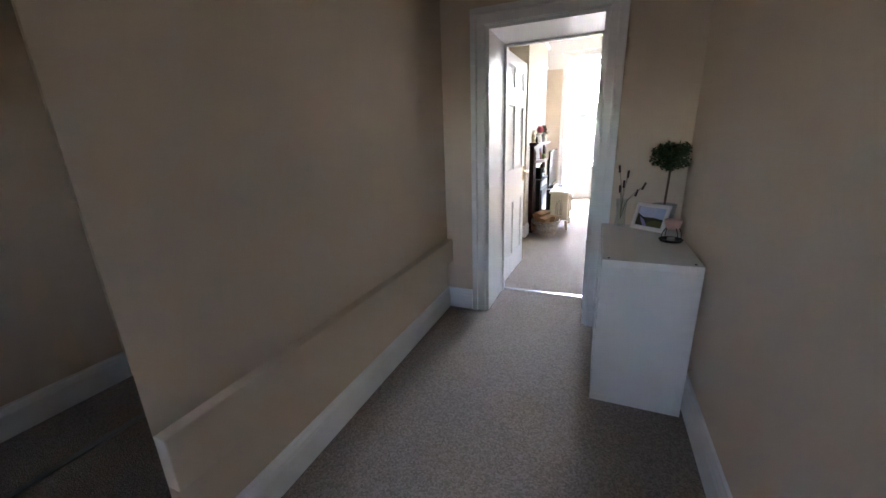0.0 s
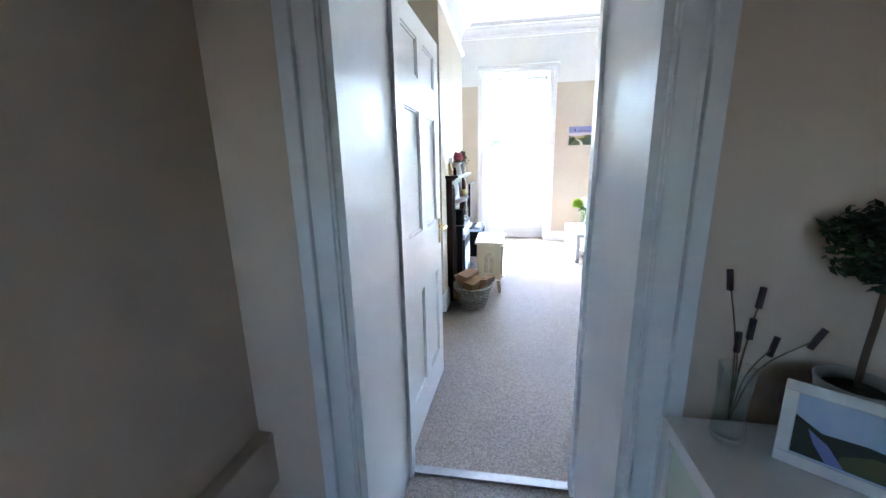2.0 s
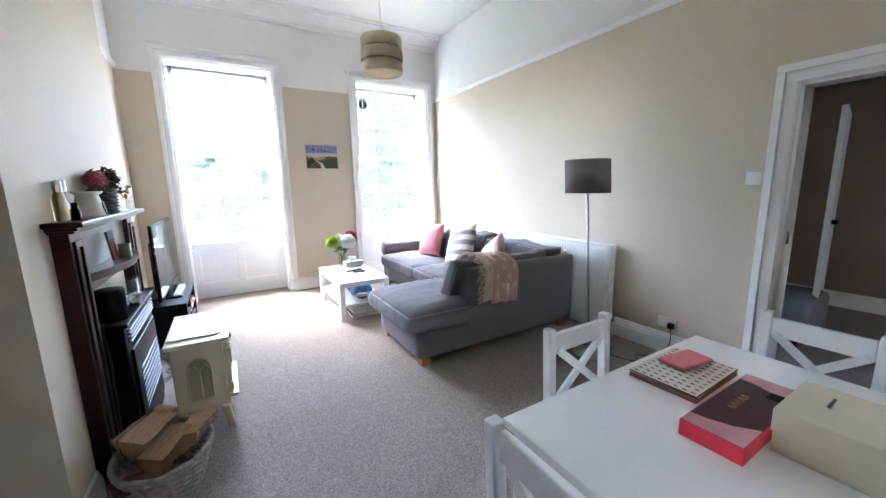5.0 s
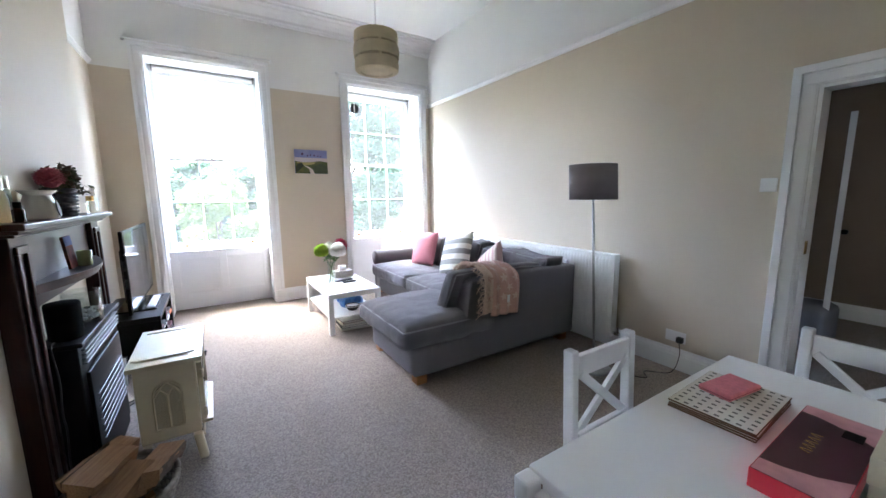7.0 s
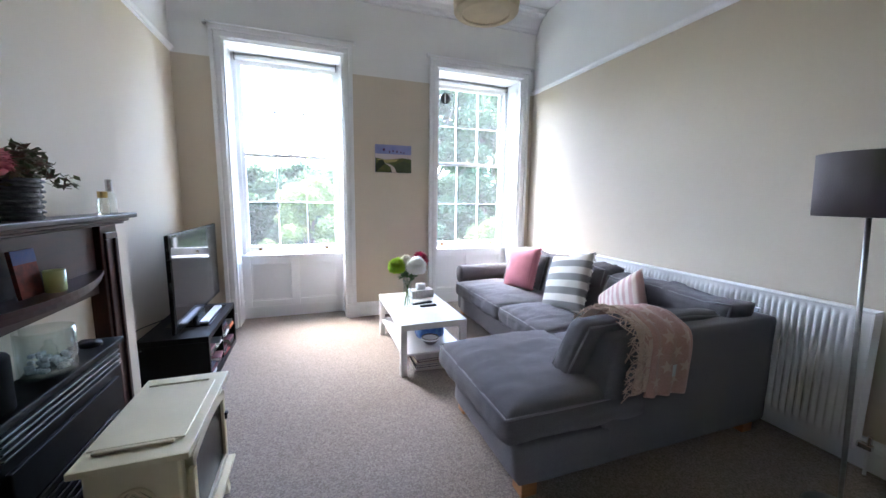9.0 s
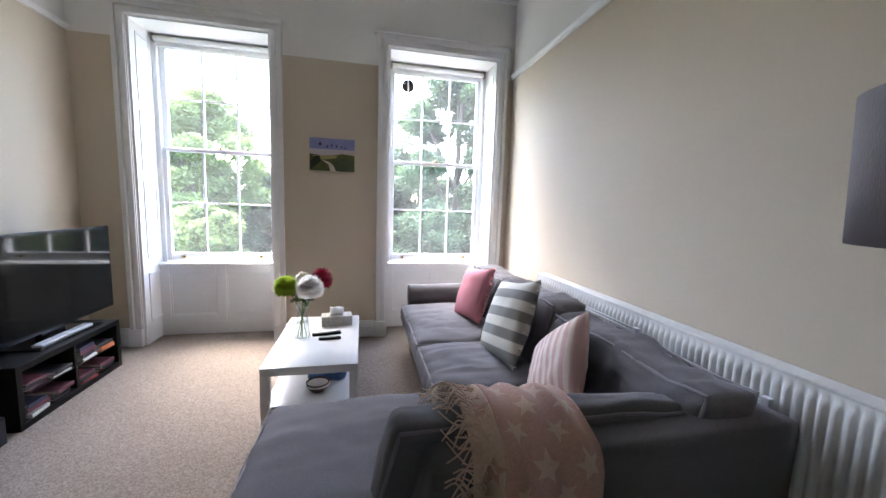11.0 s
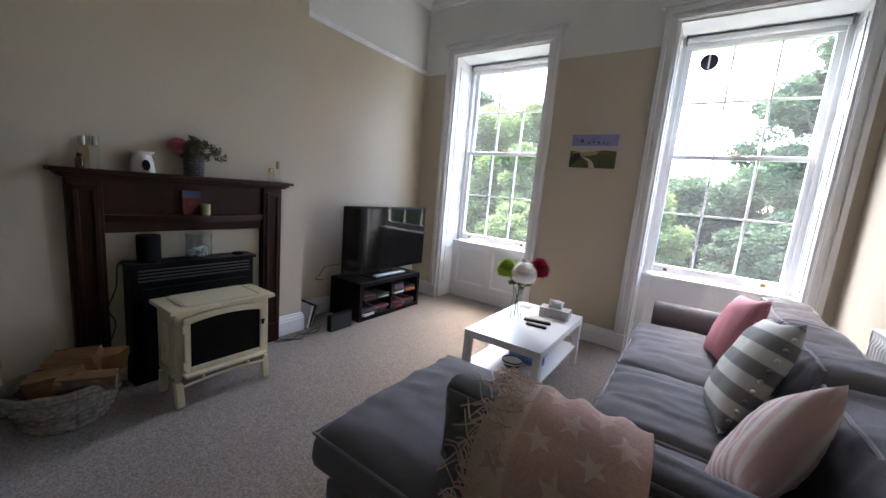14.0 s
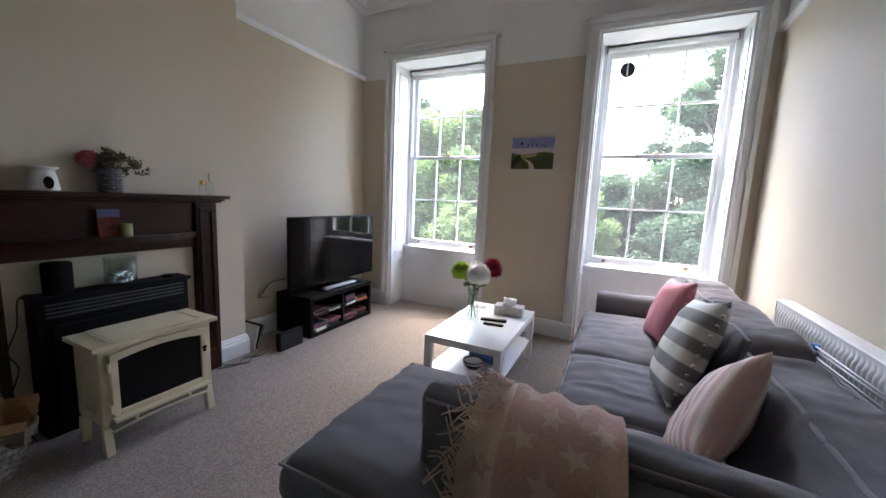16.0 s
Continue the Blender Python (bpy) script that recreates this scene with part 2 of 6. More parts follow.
# ---- mesh helpers ----
def origin(ob):
    v = Vector((0, 0, 0))
    while ob:
        v += ob.location
        ob = ob.parent
    return v


def link_mesh(name, bm, mat, smooth=False):
    me = bpy.data.meshes.new(name)
    bmesh.ops.recalc_face_normals(bm, faces=bm.faces)
    for f in bm.faces:
        f.smooth = smooth
    bm.to_mesh(me)
    bm.free()
    me.materials.append(mat)
    return new(name, me)


def part(name, bm, mat, parent, label="", smooth=False):
    """Links a bmesh, given in the coordinates of the place, as one part of a thing."""
    bmesh.ops.translate(bm, vec=-origin(parent), verts=bm.verts)
    ob = link_mesh(name, bm, mat, smooth)
    ob.parent = parent
    if label:
        ob["label"] = label
    return ob


def thing(name, loc, label, category, group="", kind=""):
    e = new(name)
    e.location = loc
    e.empty_display_size = 0.05
    return tagged(e, label, category, group, kind)


def struct(name, bm, mat, label, category, smooth=False):
    return tagged(link_mesh(name, bm, mat, smooth), label, category, kind="structure")


def box(bm, x0, x1, y0, y1, z0, z1, r=0.0, seg=2):
    m = Matrix.LocRotScale(((x0 + x1) / 2, (y0 + y1) / 2, (z0 + z1) / 2), None, (abs(x1 - x0), abs(y1 - y0), abs(z1 - z0)))
    g = bmesh.ops.create_cube(bm, size=1, matrix=m)
    if r:
        es = list({e for v in g["verts"] for e in v.link_edges})
        bmesh.ops.bevel(bm, geom=es, offset=r, segments=seg, affect="EDGES", profile=0.5)
    return bm


def boxes(*dims, r=0.0):
    bm = bmesh.new()
    for d in dims:
        box(bm, *d, r=r)
    return bm


def lathe(profile, centre, seg=32):
    """A turned shape from (radius, height) pairs."""
    bm = bmesh.new()
    rings = []
    for rad, z in profile:
        rings.append([bm.verts.new((centre[0] + rad * math.cos(a), centre[1] + rad * math.sin(a), centre[2] + z)) for a in (2 * math.pi * i / seg for i in range(seg))])
    for a, b in zip(rings, rings[1:]):
        for i in range(seg):
            bm.faces.new((a[i], a[(i + 1) % seg], b[(i + 1) % seg], b[i]))
    for ring, rp in ((rings[0], profile[0]), (rings[-1], profile[-1])):
        if rp[0] > 1e-4:
            bm.faces.new(ring)
    bmesh.ops.remove_doubles(bm, verts=bm.verts, dist=1e-5)
    return bm


def tube(points, radius, seg=8, bm=None, taper=1.0):
    """A round cord or rod along points."""
    bm = bm or bmesh.new()
    pts = [Vector(p) for p in points]
    rings, side = [], None
    for i, p in enumerate(pts):
        d = (pts[min(i + 1, len(pts) - 1)] - pts[max(i - 1, 0)]).normalized()
        if side is None:
            side = d.cross(Vector((0, 0, 1)) if abs(d.z) < 0.9 else Vector((1, 0, 0))).normalized()
        side = (side - d * side.dot(d)).normalized()
        up = d.cross(side)
        rr = radius * (1 + (taper - 1) * i / max(1, len(pts) - 1))
        rings.append([bm.verts.new(p + (side * math.cos(a) + up * math.sin(a)) * rr) for a in (2 * math.pi * k / seg for k in range(seg))])
    for a, b in zip(rings, rings[1:]):
        for i in range(seg):
            bm.faces.new((a[i], a[(i + 1) % seg], b[(i + 1) % seg], b[i]))
    bm.faces.new(rings[0])
    bm.faces.new(rings[-1])
    return bm


def arc(points, n=8):
    """A smooth line through points (Catmull-Rom)."""
    p = [Vector(q) for q in points]
    p = [2 * p[0] - p[1], *p, 2 * p[-1] - p[-2]]
    out = []
    for i in range(1, len(p) - 2):
        for k in range(n):
            t = k / n
            a, b, c, d = p[i - 1:i + 3]
            out.append(0.5 * (2 * b + (c - a) * t + (2 * a - 5 * b + 4 * c - d) * t * t + (3 * b - a - 3 * c + d) * t ** 3))
    return [*out, p[-2]]


def soft_box(x0, x1, y0, y1, z0, z1, r=0.05, bulge=0.03, wrinkle=0.006, cuts=14, seed=0.0, axis=2, side=0.0):
    """An upholstered block: rounded edges, a swollen face and creases."""
    bm = bmesh.new()
    bmesh.ops.create_cube(bm, size=2)
    bmesh.ops.subdivide_edges(bm, edges=bm.edges, cuts=cuts, use_grid_fill=True)
    h = Vector(((x1 - x0) / 2, (y1 - y0) / 2, (z1 - z0) / 2))
    c = Vector(((x1 + x0) / 2, (y1 + y0) / 2, (z1 + z0) / 2))
    for v in bm.verts:
        u = v.co.copy()
        p = Vector((u.x * h.x, u.y * h.y, u.z * h.z))
        q = Vector([max(-(hh - r), min(hh - r, pp)) for pp, hh in zip(p, h)])
        d = p - q
        if d.length > 1e-6:
            p = q + d.normalized() * r
        o = [k for k in range(3) if k != axis]
        f = max(0, 1 - u[o[0]] ** 4) * max(0, 1 - u[o[1]] ** 4)
        p[axis] += bulge * f * (1 if u[axis] > 0 else -0.3) * min(1, abs(u[axis]) * 1.2)
        for k in o:
            p[k] += side * u[k] * (1 - u[axis] ** 2)
        n = noise.noise(Vector((p.x * 5 + seed, p.y * 9, p.z * 6))) + 0.6 * noise.noise(Vector((p.x * 9, p.y * 24 + seed, p.z * 9))) + 0.25 * noise.noise(Vector((p.x * 30, p.y * 40 + seed, p.z * 30)))
        n += 0.7 * noise.noise(Vector((p.x * 4, p.y * 27 + seed * 3, p.z * 4)))
        p += u.normalized() * n * wrinkle
        v.co = c + p
    return bm


def pillow(w, h, t, n=22, seed=0.0, pinch=0.17):
    """A scatter cushion in its own x-y plane."""
    bm = bmesh.new()
    for s in (1, -1):
        g = [[None] * (n + 1) for _ in range(n + 1)]
        for i in range(n + 1):
            for j in range(n + 1):
                u, v = 2 * i / n - 1, 2 * j / n - 1
                e = (max(0, 1 - u ** 2) * max(0, 1 - v ** 2)) ** 0.42
                k = 1 - pinch * (1 - abs(v) ** 2) * abs(u) ** 3 * 0.6
                k2 = 1 - pinch * (1 - abs(u) ** 2) * abs(v) ** 3 * 0.6
                wr = noise.noise(Vector((u * 2.5 + seed, v * 2.5, s))) * 0.13 + noise.noise(Vector((u * 7 + seed, v * 7, s))) * 0.04
                g[i][j] = bm.verts.new((u * w / 2 * k, v * h / 2 * k2, s * t / 2 * e * (1 + wr)))
        for i in range(n):
            for j in range(n):
                bm.faces.new((g[i][j], g[i + 1][j], g[i + 1][j + 1], g[i][j + 1]))
    bmesh.ops.remove_doubles(bm, verts=bm.verts, dist=1e-4)
    return bm


def profile_run(profile, path, closed=False):
    """A moulding: profile (out, z) swept along a level path of (x, y); out is to the left of the way."""
    bm = bmesh.new()
    pts = [Vector((*p, 0)) for p in path]
    rows = []
    for i, p in enumerate(pts):
        d1 = (pts[i] - pts[i - 1]).normalized() if i else None
        d2 = (pts[i + 1] - pts[i]).normalized() if i < len(pts) - 1 else None
        d1, d2 = d1 or d2, d2 or d1
        n1, n2 = Vector((-d1.y, d1.x, 0)), Vector((-d2.y, d2.x, 0))
        nn = (n1 + n2).normalized()
        k = 1 / max(0.3, nn.dot(n1))
        rows.append([bm.verts.new((p.x + nn.x * o * k, p.y + nn.y * o * k, z)) for o, z in profile])
    m = len(profile)
    for a, b in zip(rows, rows[1:]):
        for j in range(m):
            bm.faces.new((a[j], a[(j + 1) % m], b[(j + 1) % m], b[j]))
    bm.faces.new(rows[0])
    bm.faces.new(rows[-1])
    return bm


SKIRT = [(0.001, 0.0), (0.022, 0.0), (0.022, 0.112), (0.018, 0.122), (0.018, 0.135), (0.011, 0.15), (0.011, 0.16), (0.001, 0.168)]
RAIL = [(0.001, 2.695), (0.016, 2.70), (0.02, 2.715), (0.034, 2.728), (0.034, 2.742), (0.02, 2.75), (0.001, 2.755)]
CORNICE = [(0.001, 3.42), (0.03, 3.42), (0.035, 3.44), (0.05, 3.45), (0.055, 3.48), (0.09, 3.52), (0.13, 3.545), (0.14, 3.56), (0.2, 3.565), (0.205, 3.585), (0.24, 3.59), (0.24, 3.599), (0.001, 3.599)]

# ---- the setting ----
XL, XB, XR, YB, YW, TOP = -0.70, -0.45, 3.20, 4.26, 9.62, 3.60
HL, HR, HE = -0.645, 0.955, 3.70
DX0, DX1, DTOP = -0.315, 0.44, 2.075
W1, W2, WH, WTOP, WD = 0.286, 2.472, 0.56, 2.87, 10.10
D2A, D2B, D2TOP = 4.42, 5.20, 1.965

struct("floor", boxes((-2.4, 6.6, -1.6, 10.3, -0.2, 0.0)), CARPET, "beige-grey flecked twist-pile carpet, fitted wall to wall", "floor")
struct("ceiling", boxes((-2.4, 6.6, -1.6, 10.3, TOP, TOP + 0.2)), CEILWHITE, "plain white painted plaster ceiling", "ceiling")
# window wall: piers and heads, cream below the paint line and white above
PL = 2.69
L1, R1, L2, R2 = W1 - WH, W1 + WH, W2 - WH, W2 + WH
struct("wall_window", boxes((XL, L1, YW, WD, 0, PL), (R1, L2, YW, WD, 0, PL), (R2, XR, YW, WD, 0, PL)), CREAM, "cream painted plaster piers between tall windows", "wall")
struct("wall_window_frieze", boxes((XL, L1, YW, WD, PL, TOP), (R1, L2, YW, WD, PL, TOP), (R2, XR, YW, WD, PL, TOP), (L1, R1, YW, WD, WTOP, TOP), (L2, R2, YW, WD, WTOP, TOP)), WHITEWALL, "white painted plaster frieze above the windows", "wall")
struct("wall_fireplace", boxes((XL - 0.2, XL, YB - 0.56, 10.3, 0, 2.72), (XL, XB, 6.10, 7.80, 0, 2.72)), CREAM, "cream painted wall with projecting chimney breast", "wall")
struct("wall_fireplace_frieze", boxes((XL - 0.2, XL, YB - 0.56, 10.3, 2.72, TOP), (XL, XB, 6.10, 7.80, 2.72, TOP)), WHITEWALL, "white painted frieze above the picture rail", "wall")
struct("wall_radiator", boxes((XR, XR + 0.15, D2B, 10.3, 0, 2.72), (XR, XR + 0.15, YB - 0.5, D2A, 0, 2.72), (XR, XR + 0.15, D2A, D2B, D2TOP, 2.72)), CREAM, "cream painted plaster wall with a doorway", "wall")
struct("wall_radiator_frieze", boxes((XR, XR + 0.15, YB - 0.5, 10.3, 2.72, TOP)), WHITEWALL, "white painted frieze above the picture rail", "wall")
struct("wall_near", boxes((XL, DX0 - 0.004, HE + 0.28, YB, 0, TOP), (DX1 + 0.004, XR, HE + 0.28, YB, 0, TOP), (DX0 - 0.004, DX1 + 0.004, HE + 0.28, YB, DTOP + 0.004, TOP)), CREAM, "cream painted wall with the entrance doorway", "wall")
struct("wall_hall_end", boxes((HL, DX0 - 0.004, HE, HE + 0.28, 0, TOP), (DX1 + 0.004, HR, HE, HE + 0.28, 0, TOP), (DX0 - 0.004, DX1 + 0.004, HE, HE + 0.28, DTOP + 0.004, TOP)), HALLPAINT, "beige painted hall wall round the doorway", "wall")
# unseen stretch y -1.4 to 0.55 added to keep window light off the passage
hall_wall = boxes((HL - 0.045, HL, 1.48, HE + 0.28, 0, TOP), (HL - 0.045, HL, -1.4, 0.55, 0, TOP))
for v in hall_wall.verts:
    if v.co.x < HL - 0.04 and abs(v.co.y - 1.48) < 0.01:
        v.co.y += 0.16
struct("wall_hall_left", hall_wall, HALLPAINT, "beige painted long hall wall", "wall")
struct("wall_hall_right", boxes((HR, HR + 0.2, -1.4, HE + 0.28, 0, TOP)), HALLPAINT, "beige painted long hall wall", "wall")
struct("wall_hall_side", boxes((-2.38, -2.18, -1.4, 2.3, 0, TOP), (-2.18, HL - 0.045, 2.1, 2.3, 0, TOP)), HALLPAINT, "beige painted wall of the side passage", "wall")
# hall wall behind the walker, with a window that lights the hall
struct("wall_hall_back", boxes((-2.38, -0.80, -1.6, -1.4, 0, TOP), (-0.28, HR + 0.2, -1.6, -1.4, 0, TOP), (-0.80, -0.28, -1.6, -1.4, 0, 1.50), (-0.80, -0.28, -1.6, -1.4, 1.86, TOP)), HALLPAINT, "beige painted wall with a hall window", "wall")

# skirtings, picture rails, cornices
def trim(name, prof, path, label, cat="trim", mat=GLOSS):
    struct(name, profile_run(prof, path), mat, label, cat)

trim("baseboard", SKIRT, [(R2 + 0.11, YW), (XR, YW)][::-1], "white gloss moulded skirting board", "skirting")
trim("baseboard_pier", SKIRT, [(L2 - 0.11, YW), (R1 + 0.11, YW)], "white gloss moulded skirting board", "skirting")
trim("baseboard_breast", SKIRT, [(L1 - 0.11, YW), (XL, YW), (XL, 7.80), (XB, 7.80), (XB, 7.565)], "white gloss skirting board round the chimney breast", "skirting")
trim("baseboard_breast_near", SKIRT, [(XB, 6.36), (XB, 6.10), (XL, 6.10), (XL, YB)], "white gloss skirting board in the alcove", "skirting")
trim("baseboard_radiator", SKIRT, [(XR, D2B + 0.12), (XR, YW)], "white gloss moulded skirting board", "skirting")
trim("baseboard_near", SKIRT, [(DX1 + 0.1, YB), (XR, YB)], "white gloss moulded skirting board", "skirting")
trim("baseboard_hall_left", SKIRT, [(DX0 - 0.115, HE), (HL, HE), (HL, 1.48)], "white gloss moulded hall skirting board", "skirting")
trim("baseboard_hall_right", SKIRT, [(HR, -1.4), (HR, HE), (DX1 + 0.115, HE)], "white gloss moulded hall skirting board", "skirting")
trim("baseboard_side", SKIRT, [(-2.18, 2.1), (-2.18, -1.4)], "white gloss skirting board in the side passage", "skirting")
trim("picture_rail_radiator", RAIL, [(XR, YB), (XR, YW)], "white moulded picture rail", "picture rail")
trim("picture_rail_fireplace", RAIL, [(XL, YW), (XL, 7.80), (XB, 7.80), (XB, 6.10), (XL, 6.10), (XL, YB)], "white moulded picture rail round the chimney breast", "picture rail")
trim("cornice_window", CORNICE, [(XR, YW), (XL, YW), (XL, 7.80), (XB, 7.80), (XB, 6.10), (XL, 6.10), (XL, YB)], "white moulded plaster cornice", "cornice")


def architrave(name, axis, at, out, a0, a1, top, w, label, plinth=True):
    """A stepped door or window casing round an opening a0..a1 in a wall plane at 'at', standing proud by out's sign."""
    bm = bmesh.new()
    for lo, hi, d in ((0.0, 1.0, 0.016), (0.06, 0.5, 0.024), (0.62, 1.0, 0.034)):
        for s, e in ((a0, -1), (a1, 1)):
            p, q = sorted((s + e * w * lo, s + e * w * hi))
            if axis == "y":
                box(bm, p, q, at, at + out * d, 0.0, top + w * lo, r=0.003)
            else:
                box(bm, at, at + out * d, p, q, 0.0, top + w * lo, r=0.003)
        if axis == "y":
            box(bm, a0 - w * hi, a1 + w * hi, at, at + out * d, top + w * lo, top + w * hi, r=0.003)
        else:
            box(bm, at, at + out * d, a0 - w * hi, a1 + w * hi, top + w * lo, top + w * hi, r=0.003)
    if plinth:
        for s, e in ((a0, -1), (a1, 1)):
            p, q = sorted((s - e * 0.002, s + e * (w + 0.012)))
            if axis == "y":
                box(bm, p, q, at, at + out * 0.042, 0, 0.17, r=0.004)
            else:
                box(bm, at, at + out * 0.042, p, q, 0, 0.17, r=0.004)
    struct(name, bm, GLOSS, label, "door casing")


architrave("trim_door_hall", "y", HE, -1, DX0, DX1, DTOP, 0.105, "white gloss moulded door casing in the hall", plinth=False)
architrave("trim_door_room", "y", YB, 1, DX0, DX1, DTOP, 0.09, "white gloss moulded door casing in the room", plinth=False)
architrave("trim_door_side", "x", XR, -1, D2A, D2B, D2TOP, 0.115, "white gloss moulded casing of the side doorway", plinth=False)
# lining of the deep doorway, with door stops
struct("trim_door_lining", boxes((DX0 - 0.003, DX0 + 0.02, HE, YB, 0, DTOP), (DX1 - 0.02, DX1 + 0.003, HE, YB, 0, DTOP), (DX0 + 0.02, DX1 - 0.02, HE, YB, DTOP - 0.02, DTOP + 0.003), (DX0 + 0.02, DX0 + 0.035, YB - 0.1, YB - 0.05, 0, DTOP - 0.02), (DX1 - 0.035, DX1 - 0.02, YB - 0.1, YB - 0.05, 0, DTOP - 0.02), (DX0 + 0.035, DX1 - 0.035, YB - 0.1, YB - 0.05, DTOP - 0.035, DTOP - 0.02)), GLOSS, "white gloss lining of the deep doorway", "door lining")
struct("trim_door_side_lining", boxes((XR, XR + 0.15, D2B - 0.018, D2B + 0.003, 0, D2TOP), (XR, XR + 0.15, D2A - 0.003, D2A + 0.018, 0, D2TOP), (XR, XR + 0.15, D2A + 0.018, D2B - 0.018, D2TOP - 0.018, D2TOP + 0.003)), GLOSS, "white gloss lining of the side doorway", "door lining")
struct("threshold_strip", boxes((DX0 + 0.02, DX1 - 0.02, YB - 0.075, YB - 0.03, 0.0, 0.007), r=0.003), STEEL, "metal carpet threshold strip", "threshold")
struct("threshold_strip_side", boxes((-1.71, -1.67, -1.4, 2.1, 0.0, 0.007), r=0.003), STEEL, "metal carpet threshold strip in the side passage", "threshold")
# boxed pipework along the walls
struct("trim_pipe_boxing_hall", boxes((HL, HL + 0.05, 1.48, HE, 0.40, 0.585), r=0.004), HALLPAINT, "painted boxed-in pipe ledge along the hall wall", "pipe boxing")
struct("trim_pipe_boxing_alcove", boxes((XL, XL + 0.06, YB, 6.09, 0.37, 0.54), r=0.004), GLOSS, "white boxed-in pipe ledge in the alcove", "pipe boxing")
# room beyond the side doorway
# the room's lack of light is put into this dark wall colour
DIMWALL = material("dimmed_beige_wall_paint", (0.22, 0.17, 0.13), 0.8, vary=0.03, scale=2)
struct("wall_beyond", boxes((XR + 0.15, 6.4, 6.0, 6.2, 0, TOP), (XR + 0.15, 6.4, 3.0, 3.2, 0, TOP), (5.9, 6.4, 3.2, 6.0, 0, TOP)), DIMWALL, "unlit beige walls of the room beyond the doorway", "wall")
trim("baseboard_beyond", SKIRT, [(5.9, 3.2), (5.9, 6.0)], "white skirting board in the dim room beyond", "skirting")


def sash_window(name, cx):
    """A six-over-six sash window in a panelled recess."""
    yl, yu = 9.99, 10.045
    e = tagged(new(name), "tall white six-over-six wooden sash window, closed", "window", kind="structure")
    e.location = (cx, YW, 0)
    x0, x1 = cx - 0.51, cx + 0.51
    a, b = cx - WH, cx + WH
    # splayed reveals with shutter panels, head and board
    for s in (-1, 1):
        bm = bmesh.new()
        o = cx + s * WH
        box(bm, min(o, o - s * 0.018), max(o, o - s * 0.018), YW + 0.001, WD, 0, WTOP)
        for z0, z1 in ((0.20, 0.66), (0.80, 1.50), (1.58, 2.12), (2.20, 2.78)):
            for p in ((9.70, 9.72, z0, z1), (9.90, 9.92, z0, z1), (9.72, 9.90, z0, z0 + 0.02), (9.72, 9.90, z1 - 0.02, z1)):
                q = o - s * 0.018
                box(bm, min(q, q - s * 0.008), max(q, q - s * 0.008), *p, r=0.003)
        part("shutter_panel", bm, GLOSS, e)
    part("head_lining", boxes((a + 0.018, b - 0.018, YW + 0.001, WD, WTOP - 0.015, WTOP)), GLOSS, e)
    bm = boxes((a + 0.018, b - 0.018, 9.90, 9.97, 0, 0.70), (a + 0.018, b - 0.018, 9.885, 9.90, 0.0, 0.13), (a + 0.018, a + 0.10, 9.882, 9.90, 0.13, 0.70), (b - 0.10, b - 0.018, 9.882, 9.90, 0.13, 0.70), (cx - 0.045, cx + 0.045, 9.882, 9.90, 0.13, 0.70), (a + 0.10, cx - 0.045, 9.882, 9.90, 0.13, 0.20), (cx + 0.045, b - 0.10, 9.882, 9.90, 0.13, 0.20), (a + 0.10, cx - 0.045, 9.882, 9.90, 0.62, 0.70), (cx + 0.045, b - 0.10, 9.882, 9.90, 0.62, 0.70), r=0.003)
    for p, q in ((a + 0.10, cx - 0.045), (cx + 0.045, b - 0.10)):
        for d in ((p, p + 0.014, 9.892, 9.90, 0.20, 0.62), (q - 0.014, q, 9.892, 9.90, 0.20, 0.62), (p + 0.014, q - 0.014, 9.892, 9.90, 0.20, 0.214), (p + 0.014, q - 0.014, 9.892, 9.90, 0.606, 0.62)):
            box(bm, *d)
    part("apron_panel", bm, GLOSS, e)
    part("window_sill", boxes((a + 0.018, b - 0.018, 9.865, 10.03, 0.70, 0.728), r=0.008), GLOSS, e)
    part("window_frame", boxes((a + 0.018, x0, 9.95, WD, 0.728, WTOP - 0.015), (x1, b - 0.018, 9.95, WD, 0.728, WTOP - 0.015), (x0, x1, 9.95, WD, 2.82, WTOP - 0.015), (x0, x1, 10.03, WD, 0.70, 0.742), (x0 - 0.02, x0 + 0.012, 9.95, 9.965, 0.728, 2.82), (x1 - 0.012, x1 + 0.02, 9.95, 9.965, 0.728, 2.82), r=0.003), GLOSS, e)
    part("window_casing", casing(cx, a, b), GLOSS, e)
    for nm, y, z0, z1, bot, top in (("lower_sash", yl, 0.742, 1.845, 0.075, 0.038), ("upper_sash", yu, 1.815, 2.82, 0.038, 0.05)):
        sx = 0.048
        s = part(nm, boxes((x0, x0 + sx, y - 0.022, y + 0.022, z0, z1), (x1 - sx, x1, y - 0.022, y + 0.022, z0, z1), (x0 + sx, x1 - sx, y - 0.022, y + 0.022, z0, z0 + bot), (x0 + sx, x1 - sx, y - 0.022, y + 0.022, z1 - top, z1), r=0.004), GLOSS, e)
        gx0, gx1, gz0, gz1 = x0 + sx, x1 - sx, z0 + bot, z1 - top
        zm = (gz0 + gz1) / 2
        for k in (1, 2):
            gx = gx0 + (gx1 - gx0) * k / 3
            part("glazing_bar", boxes((gx - 0.009, gx + 0.009, y - 0.018, y + 0.018, gz0, gz1), r=0.004), GLOSS, s)
        part("glazing_bar", boxes((gx0, gx1, y - 0.017, y + 0.017, zm - 0.009, zm + 0.009), r=0.004), GLOSS, s)
        for k in range(3):
            for lo, hi in ((gz0, zm), (zm, gz1)):
                p = part("pane", boxes((gx0 + (gx1 - gx0) * k / 3, gx0 + (gx1 - gx0) * (k + 1) / 3, y - 0.002, y + 0.002, lo, hi)), PANE, s)
